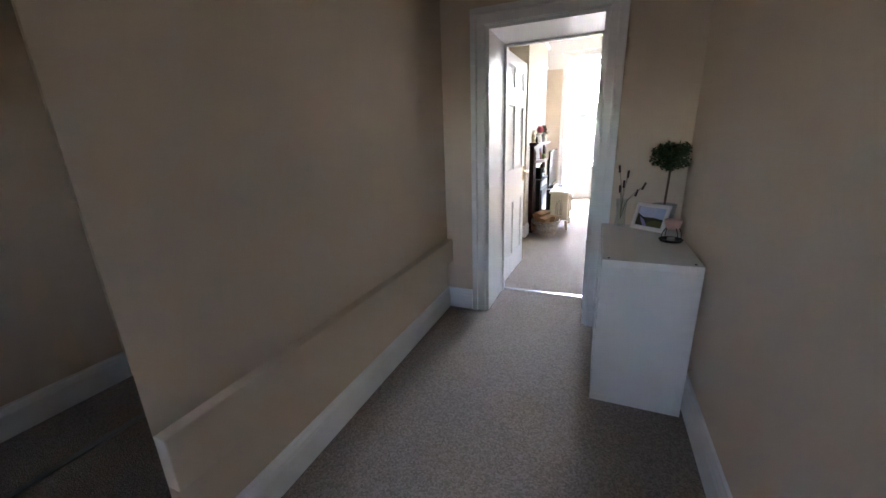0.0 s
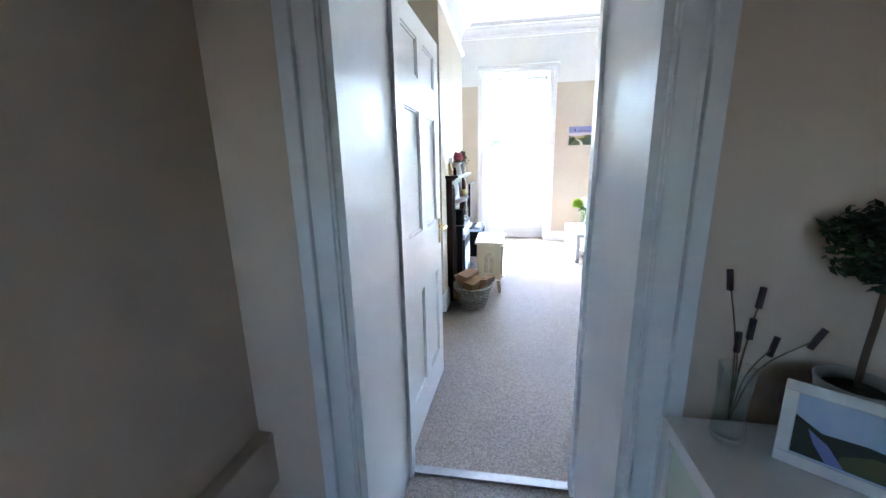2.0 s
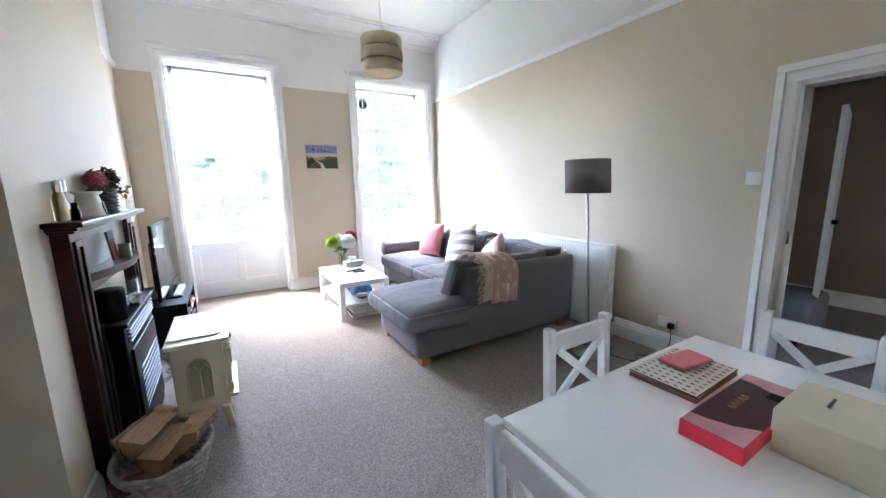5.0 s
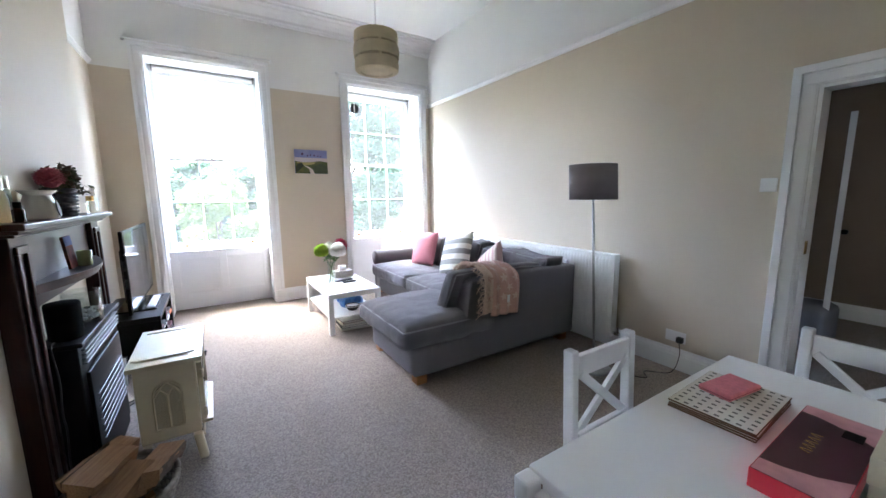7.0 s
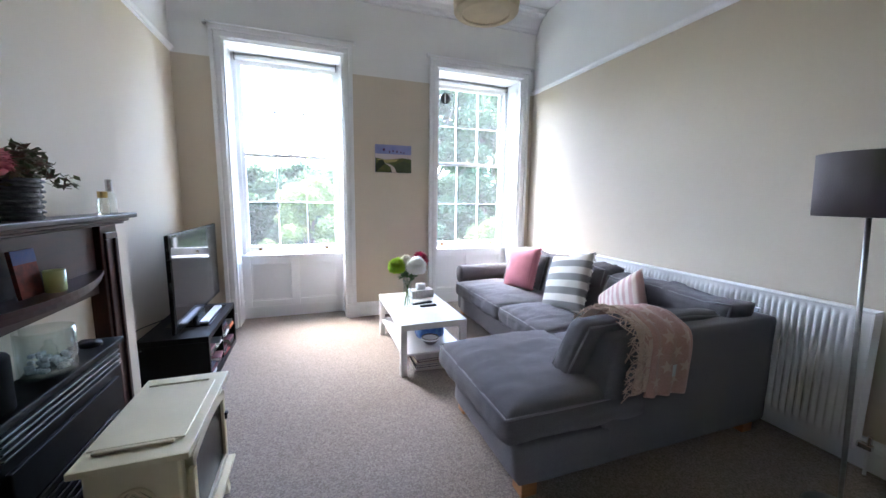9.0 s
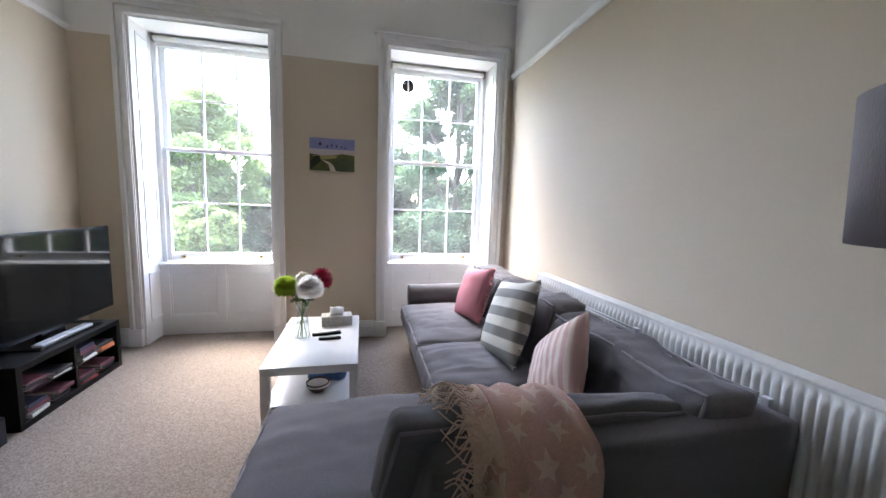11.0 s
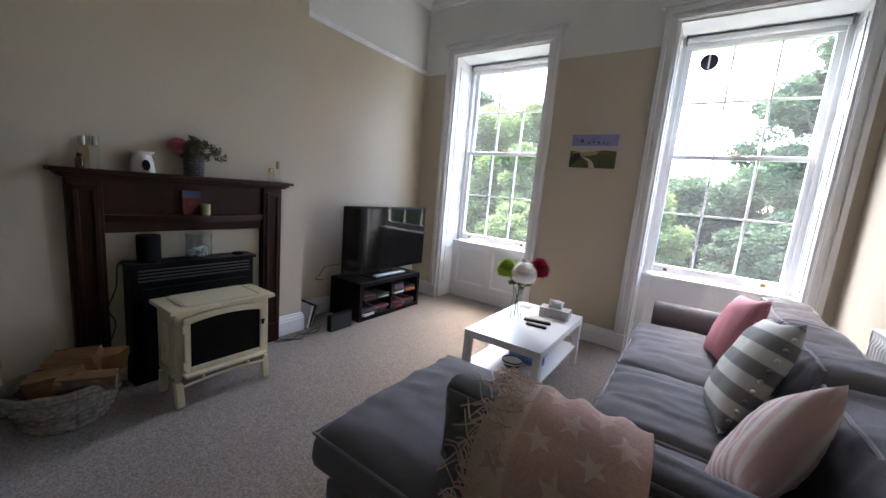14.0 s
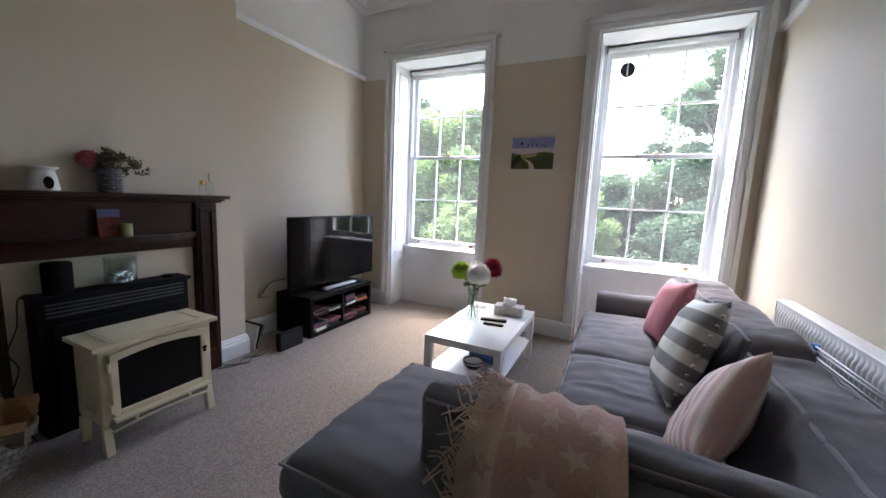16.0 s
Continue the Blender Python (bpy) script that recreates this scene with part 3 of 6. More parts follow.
                p.visible_shadow = False
        if nm == "lower_sash":
            for k in (-0.36, 0.36):
                part("sash_lift", boxes((cx + k - 0.016, cx + k + 0.016, y - 0.038, y - 0.022, 0.768, 0.775), (cx + k - 0.016, cx + k + 0.016, y - 0.026, y - 0.022, 0.764, 0.79), r=0.002), BRASS, s, "brass sash lift")
            part("sash_fastener", boxes((cx - 0.03, cx + 0.03, y - 0.02, y + 0.02, z1, z1 + 0.012), (cx - 0.006, cx + 0.006, y - 0.012, y, z1 + 0.012, z1 + 0.04), r=0.002), BRASS, s, "small brass sash fastener")
    # roller blind, rolled up
    bl = thing("roller_blind", (cx, 9.94, 2.80), "rolled-up white roller blind at the window head", "blind", "blinds")
    part("blind_roll", tube([(cx - 0.50, 9.925, 2.815), (cx + 0.50, 9.925, 2.815)], 0.026, 16), LACQUER, bl, smooth=True)
    part("bottom_bar", boxes((cx - 0.49, cx + 0.49, 9.937, 9.949, 2.755, 2.80), r=0.003), LACQUER, bl)
    for k in (-0.515, 0.503):
        part("bracket", boxes((cx + k, cx + k + 0.012, 9.90, 9.955, 2.785, WTOP - 0.015), r=0.002), STEEL, bl)
    # old curtain rail above the casing
    rl = thing("curtain_rail", (cx, YW, 2.97), "thin white curtain rail above the window casing", "curtain rail", "rails")
    part("rail", tube([(cx - 0.70, 9.575, 2.985), (cx + 0.70, 9.575, 2.995)], 0.008, 8), GLOSS, rl, smooth=True)
    for k in (-0.69, 0.69):
        part("bracket", boxes((cx + k - 0.012, cx + k + 0.012, 9.566, YW, 2.97, 3.005), r=0.003), GLOSS, rl)


def casing(cx, a, b):
    bm = bmesh.new()
    w, y = 0.10, YW
    for lo, hi, d in ((0.0, 1.0, 0.016), (0.08, 0.5, 0.026), (0.64, 1.0, 0.038)):
        for s, e in ((a, -1), (b, 1)):
            p, q = sorted((s + e * w * lo, s + e * w * hi))
            box(bm, p, q, y - d, y, 0.16, WTOP + w * lo, r=0.003)
        box(bm, a - w * hi, b + w * hi, y - d, y, WTOP + w * lo, WTOP + w * hi, r=0.003)
    for s, e in ((a, -1), (b, 1)):
        p, q = sorted((s, s + e * (w + 0.014)))
        box(bm, p, q, y - 0.048, y, 0, 0.16, r=0.005)
    return bm


sash_window("window_1", W1)
sash_window("window_2", W2)

# panelled door, standing open into the room
dr = tagged(new("door_1"), "white gloss six-panel door, standing open into the room", "door", kind="structure")
dr.location = (DX0, YB, 0)
dr.rotation_euler = (0, 0, radians(-2.2))
dx0, dx1 = DX0 - 0.038, DX0
dy0, dy1 = YB + 0.02, YB + 0.80
cols = ((dy0 + 0.10, dy0 + 0.34), (dy0 + 0.445, dy0 + 0.68))
rowz = ((0.22, 0.76), (1.065, 1.64), (1.785, 1.96))
ys = [dy0, cols[0][0], cols[0][1], cols[1][0], cols[1][1], dy1]
bm = boxes((dx0, dx1, ys[0], ys[1], 0.01, 2.055), (dx0, dx1, ys[2], ys[3], 0.01, 2.055), (dx0, dx1, ys[4], ys[5], 0.01, 2.055))
for z0, z1 in ((0.01, 0.22), (0.76, 1.065), (1.64, 1.785), (1.96, 2.055)):
    for c in cols:
        box(bm, dx0, dx1, c[0], c[1], z0, z1)
part("door_frame", bm, GLOSS, dr)
for c in cols:
    for z0, z1 in rowz:
        bm = boxes((dx0 + 0.012, dx1 - 0.012, c[0], c[1], z0, z1))
        for s in (dx0 + 0.004, dx1 - 0.012):
            for d in ((c[0], c[0] + 0.012, z0, z1), (c[1] - 0.012, c[1], z0, z1), (c[0] + 0.012, c[1] - 0.012, z0, z0 + 0.012), (c[0] + 0.012, c[1] - 0.012, z1 - 0.012, z1)):
                box(bm, s, s + 0.008, *d, r=0.003)
        part("panel", bm, GLOSS, dr)
bm = boxes((dx1, dx1 + 0.006, dy1 - 0.075, dy1 - 0.035, 0.92, 1.07), r=0.003)
tube([(dx1 + 0.004, dy1 - 0.055, 1.02), (dx1 + 0.05, dy1 - 0.055, 1.02), (dx1 + 0.052, dy1 - 0.075, 1.02), (dx1 + 0.05, dy1 - 0.16, 1.017)], 0.009, 10, bm)
part("door_handle", bm, BRASS, dr, "brass lever handle on a back plate", smooth=False)
for z in (0.25, 1.05, 1.8):
    part("hinge", tube([(DX0 + 0.002, YB + 0.012, z), (DX0 + 0.002, YB + 0.012, z + 0.09)], 0.007, 8), BRASS, dr, "brass butt hinge")

# half-open white door in the dim room beyond the side doorway
d3 = tagged(new("door_2"), "white painted door standing ajar in the dim room beyond", "door", kind="structure")
d3.location = (4.3, 5.26, 0)
bm = boxes((0.0, 0.70, 0.0, 0.038, 0.01, 1.95), r=0.003)
bmesh.ops.transform(bm, verts=bm.verts, matrix=pose(4.30, 5.235, 0, 0, 0, 10.6))
part("door_leaf", bm, GLOSS, d3)
part("door_knob", lathe([(0.0, 0), (0.02, 0.004), (0.026, 0.02), (0.02, 0.035), (0.0, 0.04)], (4.40, 5.236, 1.03), 12), BLACK, d3, "small black knob", smooth=True)

# ---- outside: ground, trees and hedge ----
struct("ground", boxes((-400, 400, 10.4, 900, -4.2, -4.0)), GRASS, "rough grass ground falling away outside", "ground")


def leaf_cloud(centres, count, leaf, seed):
    """Many small bent leaves gathered in clumps round centres (place, radius)."""
    rng = random.Random(seed)
    verts, faces = [], []
    for (cx, cy, cz), rad in centres:
        for _ in range(count):
            d = Vector((rng.gauss(0, 1), rng.gauss(0, 1), rng.gauss(0, 1))).normalized() * rad * (0.35 + 0.75 * rng.random() ** 0.6)
            d.z *= 0.8
            p = Vector((cx, cy, cz)) + d
            a = Vector((rng.uniform(-1, 1), rng.uniform(-1, 1), rng.uniform(-0.6, 0.6))).normalized() * leaf * rng.uniform(0.6, 1.3)
            b = a.cross(Vector((rng.uniform(-1, 1), rng.uniform(-1, 1), 1))).normalized() * leaf * 0.45
            n = len(verts)
            verts += [p - a, p + b, p + a, p - b]
            faces.append((n, n + 1, n + 2, n + 3))
    me = bpy.data.meshes.new("leaves")
    me.from_pydata(verts, [], faces)
    return me


def tree(seed, h, spread, mat, low=0.16):
    """A trunk with limbs and a crown of many leaf clumps with gaps between them."""
    rng = random.Random(seed)
    e = new("tree")
    tagged(e, "leafy broad-crowned green tree behind the house", "tree", "garden trees")
    bm = tube([(0, 0, 0), (0.1, 0, h * 0.25), (0.05, 0.1, h * 0.55), (0.2, 0.1, h * 0.88)], h * 0.028, 10, taper=0.25)
    cs = []
    for k in range(84):
        a, t = rng.uniform(0, 6.28), low + (1 - low) * rng.random() ** 0.85
        w = math.sin(math.pi * min(1, (t - low) / (1 - low) * 0.86 + 0.14)) ** 0.6
        r = spread * w * math.sqrt(rng.uniform(0.08, 1.0)) * (1 + 0.22 * noise.noise(Vector((math.cos(a) * 1.7, math.sin(a) * 1.7, t * 4 + seed))))
        c = (r * math.cos(a), r * math.sin(a), h * t)
        cs.append((c, spread * rng.uniform(0.13, 0.24)))
        if k % 5 == 0:
            tube([(0.05, 0.05, h * t * 0.62), (c[0] * 0.5, c[1] * 0.5, h * t * 0.82), c], h * 0.008, 6, bm, taper=0.25)
    tr = link_mesh("trunk", bm, TRUNK, True)
    tr.parent = e
    me = leaf_cloud(cs, 560, 0.125, seed)
    me.materials.append(mat)
    cr = new("crown", me)
    cr.parent = e
    return e


t1, t2, t3 = tree(3, 9.6, 3.2, LEAFLIGHT), tree(8, 12.0, 3.6, LEAF), tree(14, 7.0, 3.0, LEAF, 0.1)
t1.matrix_basis = pose(-5.2, 24, -4.0)
t2.matrix_basis = pose(6.4, 24.5, -4.0)
t3.matrix_basis = pose(2.2, 28, -4.0, 0, 0, 40)
for src, x, y, z, rz, s in ((t1, -8.6, 25, -4.2, 80, 1.05), (t2, 10.4, 26, -4.2, 140, 1.0), (t3, -10.5, 29, -4.0, 200, 1.5), (t1, 13.5, 30, -4, 20, 1.2), (t2, -13.5, 32, -4, 60, 1.1), (t3, 4.4, 21.5, -4.6, 260, 0.86), (t1, 7.8, 19.5, -5.6, 300, 0.62), (t1, 0.4, 22.0, -4.6, 10, 0.68), (t3, -2.2, 26.5, -4.2, 120, 1.0), (t1, -3.4, 19.5, -5.0, 190, 0.62), (t3, -0.2, 30, -4.0, 330, 1.05), (t3, 2.6, 19.0, -5.6, 70, 0.62), (t2, 5.2, 29.5, -4.0, 250, 0.72)):
    c = copy_thing(src, pose(x, y, z, 0, 0, rz))
    c.scale = (s, s, s)
rngh = random.Random(5)
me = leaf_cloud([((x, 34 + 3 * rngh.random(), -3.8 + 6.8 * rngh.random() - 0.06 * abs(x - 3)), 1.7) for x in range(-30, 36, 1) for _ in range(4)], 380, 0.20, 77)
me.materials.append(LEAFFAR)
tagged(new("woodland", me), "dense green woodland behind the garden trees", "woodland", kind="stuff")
me = leaf_cloud([((x * 0.7, 17.0 + rngh.random(), -3.5 + 2.2 * rngh.random()), 0.75) for x in range(-18, 23)], 650, 0.085, 78)
me.materials.append(LEAFLIGHT)
tagged(new("hedge", me), "overgrown light green garden hedge", "hedge", kind="stuff")

# ---- fireplace side ----
fs = thing("fireplace_surround", (XB, 6.93, 0), "dark-stained mahogany fireplace surround with two shelves", "fireplace")
F0, F1, G0, G1 = 6.365, 7.56, 6.51, 7.415
for p, q in ((F0, G0), (G1, F1)):
    pl = part("pilaster", boxes((XB, XB + 0.06, p, q, 0.0, 1.235), r=0.004), DARKWOOD_V, fs)
    part("plinth_block", boxes((XB + 0.06, XB + 0.072, p + 0.012, q - 0.012, 0, 0.16), r=0.004), DARKWOOD_V, pl)
    for a, b, c, d in ((p + 0.02, p + 0.045, 0.16, 1.17), (q - 0.045, q - 0.02, 0.16, 1.17), (p + 0.02, q - 0.02, 1.17, 1.2)):
        part("panel_moulding", boxes((XB + 0.06, XB + 0.072, a, b, c, d), r=0.004), DARKWOOD_V, pl)
part("frieze_panel", boxes((XB, XB + 0.035, G0, G1, 0.93, 1.235), r=0.003), DARKWOOD, fs)
bm = boxes((XB, XB + 0.125, 6.30, 7.625, 1.262, 1.285), (XB, XB + 0.10, 6.325, 7.60, 1.247, 1.262), (XB, XB + 0.085, 6.34, 7.585, 1.235, 1.247), r=0.005)
part("mantel_shelf", bm, DARKWOOD, fs)


def bow_shelf(z0, z1, d0, d1):
    bm = bmesh.new()
    n = 20
    pts = [(XB + 0.035, G0), *[(XB + d0 + (d1 - d0) * math.sin(math.pi * k / n), G0 + (G1 - G0) * k / n) for k in range(n + 1)], (XB + 0.035, G1)]
    lo, hi = [bm.verts.new((x, y, z0)) for x, y in pts], [bm.verts.new((x, y, z1)) for x, y in pts]
    bm.faces.new(lo), bm.faces.new(hi)
    for i in range(len(pts)):
        j = (i + 1) % len(pts)
        bm.faces.new((lo[i], lo[j], hi[j], hi[i]))
    return bm


sh = part("bow_shelf", bow_shelf(1.018, 1.036, 0.06, 0.16), DARKWOOD, fs)
part("bow_moulding", bow_shelf(0.995, 1.018, 0.05, 0.145), DARKWOOD, sh)

LOUVRE = material("dull_grey_louvre", (0.10, 0.10, 0.10), 0.35, metal=0.6, scale=30)
fire = thing("gas_fire", (-0.38, 6.94, 0), "old black wall-hung gas fire with a louvred top", "fire")
part("casing", boxes((XB, -0.32, 6.59, 7.305, 0.0, 0.735), r=0.006), BLACK, fire)
part("top_plate", boxes((XB, -0.30, 6.58, 7.315, 0.735, 0.755), r=0.004), BLACK, fire)
for k in range(4):
    part("louvre", boxes((-0.322, -0.303, 6.625, 7.27, 0.645 + 0.021 * k, 0.652 + 0.021 * k), r=0.002), LOUVRE, fire, "dull grey metal louvre")
part("fire_front", boxes((-0.32, -0.305, 6.645, 7.25, 0.08, 0.60), r=0.004), BLACK, fire)
for k in range(8):
    part("lower_louvre", boxes((-0.306, -0.296, 6.70, 7.20, 0.24 + 0.032 * k, 0.247 + 0.032 * k), r=0.002), BLACKGLOSS, fire, "glossy black louvre")

# electric stove
sv = thing("electric_stove", (-0.05, 6.93, 0), "cream enamelled electric stove heater with a glass door", "stove")
SX0, SX1, SY0, SY1 = -0.19, 0.095, 6.66, 7.20


def bowed_rail(bm, x0, x1, y0, y1, z0, z1, rise, n=16):
    """A rail along y that rises to a shallow arch in its middle."""
    rows = []
    for k in range(n + 1):
        u = 2 * k / n - 1
        y, d = y0 + (y1 - y0) * k / n, rise * (1 - u * u)
        rows.append([bm.verts.new(p) for p in ((x0, y, z0 + d), (x1, y, z0 + d), (x1, y, z1 + d), (x0, y, z1 + d))])
    for a, b in zip(rows, rows[1:]):
        for j in range(4):
            bm.faces.new((a[j], a[(j + 1) % 4], b[(j + 1) % 4], b[j]))
    bm.faces.new(rows[0]), bm.faces.new(rows[-1])
    return bm


part("body", boxes((SX0 + 0.02, SX1 - 0.02, SY0 + 0.015, SY1 - 0.015, 0.15, 0.53), r=0.008), STOVE, sv)
part("top", boxes((SX0, SX1 + 0.012, SY0 - 0.012, SY1 + 0.012, 0.53, 0.552), (SX0 + 0.01, SX1 - 0.02, SY0 + 0.075, SY1 - 0.075, 0.552, 0.559), (SX0 + 0.03, SX1 - 0.045, SY0 + 0.055, SY0 + 0.068, 0.552, 0.562), (SX0 + 0.03, SX1 - 0.045, SY1 - 0.068, SY1 - 0.055, 0.552, 0.562), r=0.003), STOVE, sv)
for yy in (SY0 + 0.012, SY1 - 0.052):
    for xx, s in ((SX0 + 0.02, -1), (SX1 - 0.06, 1)):
        bm = boxes((xx, xx + 0.04, yy, yy + 0.04, 0.0, 0.14), r=0.006)
        for v in bm.verts:
            k = max(0, (0.14 - v.co.z) / 0.14)
            v.co.x += s * 0.018 * k ** 2
            v.co.y += (yy + 0.02 - v.co.y) * 0.3 * math.sin(math.pi * k)
        part("leg", bm, STOVE, sv)
bm = boxes((SX1 - 0.02, SX1 + 0.004, SY0 + 0.05, SY0 + 0.08, 0.19, 0.495), (SX1 - 0.02, SX1 + 0.004, SY1 - 0.08, SY1 - 0.05, 0.19, 0.495), (SX1 - 0.02, SX1 + 0.004, SY0 + 0.08, SY1 - 0.08, 0.19, 0.218), r=0.004)
bowed_rail(bm, SX1 - 0.02, SX1 + 0.004, SY0 + 0.05, SY1 - 0.05, 0.462, 0.497, 0.026)
dv = part("door", bm, STOVE, sv)
part("door_glass", boxes((SX1 - 0.018, SX1 - 0.008, SY0 + 0.075, SY1 - 0.075, 0.215, 0.492)), BLACKGLOSS, dv, "dark glass door pane")
part("knob", lathe([(0, 0), (0.008, 0), (0.008, 0.018), (0.013, 0.022), (0.012, 0.03), (0, 0.032)], (SX1 + 0.004, SY1 - 0.064, 0.37), 12), BLACK, dv, "black door knob")
for z in (0.215, 0.42):
    part("hinge", tube([(SX1 + 0.002, SY0 + 0.043, z), (SX1 + 0.002, SY0 + 0.043, z + 0.045)], 0.009, 8), STOVE, dv)
part("ash_lip", boxes((SX1 - 0.02, SX1 + 0.03, SY0 + 0.045, SY1 - 0.045, 0.172, 0.188), r=0.004), STOVE, sv)
part("vent", boxes((SX1 - 0.026, SX1 - 0.02, SY0 + 0.04, SY1 - 0.04, 0.118, 0.172)), STOVE_MESH, sv, "grey-beige perforated vent panel")
part("apron_rail", bowed_rail(bmesh.new(), SX1 - 0.03, SX1 - 0.01, SY0 + 0.045, SY1 - 0.045, 0.108, 0.118, 0.014), STOVE, sv)
for y in (SY0 + 0.14, SY1 - 0.15):
    part("apron_bar", boxes((SX1 - 0.028, SX1 - 0.012, y, y + 0.014, 0.118, 0.174), r=0.002), STOVE, sv)
# pierced side grilles: two lights under a diamond, in a round-headed frame
for yy, s in ((SY0 + 0.015, -1), (SY1 - 0.015, 1)):
    cx, z0, zs, zt, hw = (SX0 + SX1) / 2, 0.215, 0.37, 0.45, 0.056
    head = [(hw * math.cos(a), zs + (zt - zs) * math.sin(a) ** 0.8) for a in (math.pi * k / 12 for k in range(13))]
    outline = [(-hw, z0), (hw, z0)] + head
    bm = bmesh.new()
    f = bm.faces.new([bm.verts.new((cx + u, yy + s * 0.002, z)) for u, z in outline[:-1]] + [bm.verts.new((cx - hw, yy + s * 0.002, zs))])
    gr = part("side_grille", bm, BLACK, sv, "pierced round-headed side grille")
    bm = bmesh.new()
    step = 0.0085
    for k in range(-16, 30):
        for sl in (1, -1):
            run = []
            for q in range(41):
                u = -hw + 2 * hw * q / 40
                z = z0 + step * k + sl * (u + hw if sl > 0 else u - hw)
                top = zs + (zt - zs) * max(0, 1 - (u / hw) ** 2) ** 0.4
                if z0 < z < top:
                    run.append((cx + u, yy + s * 0.004, z))
            if len(run) > 1:
                tube([run[0], run[-1]], 0.0014, 4, bm)
    part("mesh_lattice", bm, STOVE, gr)
    bm = tube([(cx + u, yy + s * 0.005, z) for u, z in outline + [outline[0]]], 0.005, 6)
    tube([(cx, yy + s * 0.005, z0), (cx, yy + s * 0.005, 0.385)], 0.006, 6, bm)
    for e in (-1, 1):
        tube([(cx, yy + s * 0.005, 0.385), (cx + e * 0.03, yy + s * 0.005, 0.415), (cx, yy + s * 0.005, 0.447)], 0.005, 6, bm)
        tube([(cx + e * 0.03, yy + s * 0.005, 0.415), (cx + e * hw, yy + s * 0.005, 0.375)], 0.005, 6, bm)
    part("grille_tracery", bm, STOVE, gr)
sv.scale = (1.03, 1.035, 1.04)

# television and its stand
tv = thing("television", (-0.42, 8.80, 0.385), "large flat black television, switched off", "television")
part("screen_housing", boxes((-0.412, -0.385, 8.19, 9.42, 0.44, 1.115), r=0.008), BLACKGLOSS, tv)
part("rear_cover", boxes((-0.455, -0.412, 8.38, 9.23, 0.50, 0.95), r=0.015), BLACKGLOSS, tv)
part("screen", boxes((-0.387, -0.382, 8.212, 9.397, 0.475, 1.09)), SCREEN, tv)
part("stand_neck", boxes((-0.43, -0.39, 8.70, 8.90, 0.395, 0.46), r=0.006), BLACKGLOSS, tv)
part("stand_foot", boxes((-0.56, -0.27, 8.52, 9.08, 0.386, 0.398), r=0.005), BLACKGLOSS, tv)
sb = thing("soundbar", (-0.30, 8.80, 0.398), "slim silver device in front of the television", "device")
part("soundbar_body", boxes((-0.345, -0.285, 8.55, 9.0, 0.3985, 0.418), r=0.006), material("silver_plastic", (0.6, 0.6, 0.62), 0.3, metal=0.5), sb)
ts = thing("tv_stand", (-0.44, 8.73, 0), "low black-brown open television bench full of books", "tv stand")
part("top_board", boxes((-0.66, -0.225, 8.28, 9.19, 0.345, 0.385), r=0.003), BLACKWOOD, ts)
part("base_board", boxes((-0.66, -0.225, 8.28, 9.19, 0.0, 0.04), r=0.003), BLACKWOOD, ts)
for y in (8.28, 9.15):
    part("side_board", boxes((-0.66, -0.225, y, y + 0.04, 0.04, 0.345), r=0.003), BLACKWOOD, ts)
part("divider", boxes((-0.65, -0.235, 8.725, 8.745, 0.04, 0.345), r=0.002), BLACKWOOD, ts)
part("shelf_board", boxes((-0.65, -0.24, 8.32, 9.15, 0.185, 0.20), r=0.002), BLACKWOOD, ts)
part("back_board", boxes((-0.66, -0.65, 8.32, 9.15, 0.04, 0.345)), BLACKWOOD, ts)

# ---- coffee table ----
ct = thing("coffee_table", (1.38, 8.50, 0), "white lacquered square-legged coffee table with a lower shelf", "coffee table")
CX0, CX1, CY0, CY1, CZ = 1.105, 1.65, 8.01, 8.985, 0.415
part("tabletop", boxes((CX0, CX1, CY0, CY1, CZ - 0.05, CZ), r=0.003), LACQUER, ct)
for x in (CX0, CX1 - 0.05):
    for y in (CY0, CY1 - 0.05):
        part("leg", boxes((x + 0.0005, x + 0.0495, y + 0.0005, y + 0.0495, 0, CZ - 0.05), r=0.002), LACQUER, ct)
part("shelf", boxes((CX0 + 0.015, CX1 - 0.015, CY0 + 0.015, CY1 - 0.015, 0.155, 0.172), r=0.002), LACQUER, ct)

# ---- corner sofa ----
so = thing("corner_sofa", (2.2, 7.6, 0), "grey woven corner sofa with loose cushions and oak feet", "sofa")
SB, SR, SF, SN = 6.68, 3.05, 9.28, 7.50
part("chaise_base", soft_box(1.34, SR, SB, SN, 0.06, 0.285, 0.03, 0.0, 0.003, cuts=10), SOFA, so, smooth=True)
part("seat_base", soft_box(2.10, SR, SN - 0.02, SF - 0.01, 0.06, 0.285, 0.03, 0.0, 0.003, cuts=10), SOFA, so, smooth=True)


def raked(bm):
    """Leans the free end of the back inwards above the seat."""
    for v in bm.verts:
        if v.co.z > 0.40:
            v.co.x += 0.17 * (v.co.z - 0.40) * max(0, (SR - v.co.x) / 1.3) ** 2
    return bm


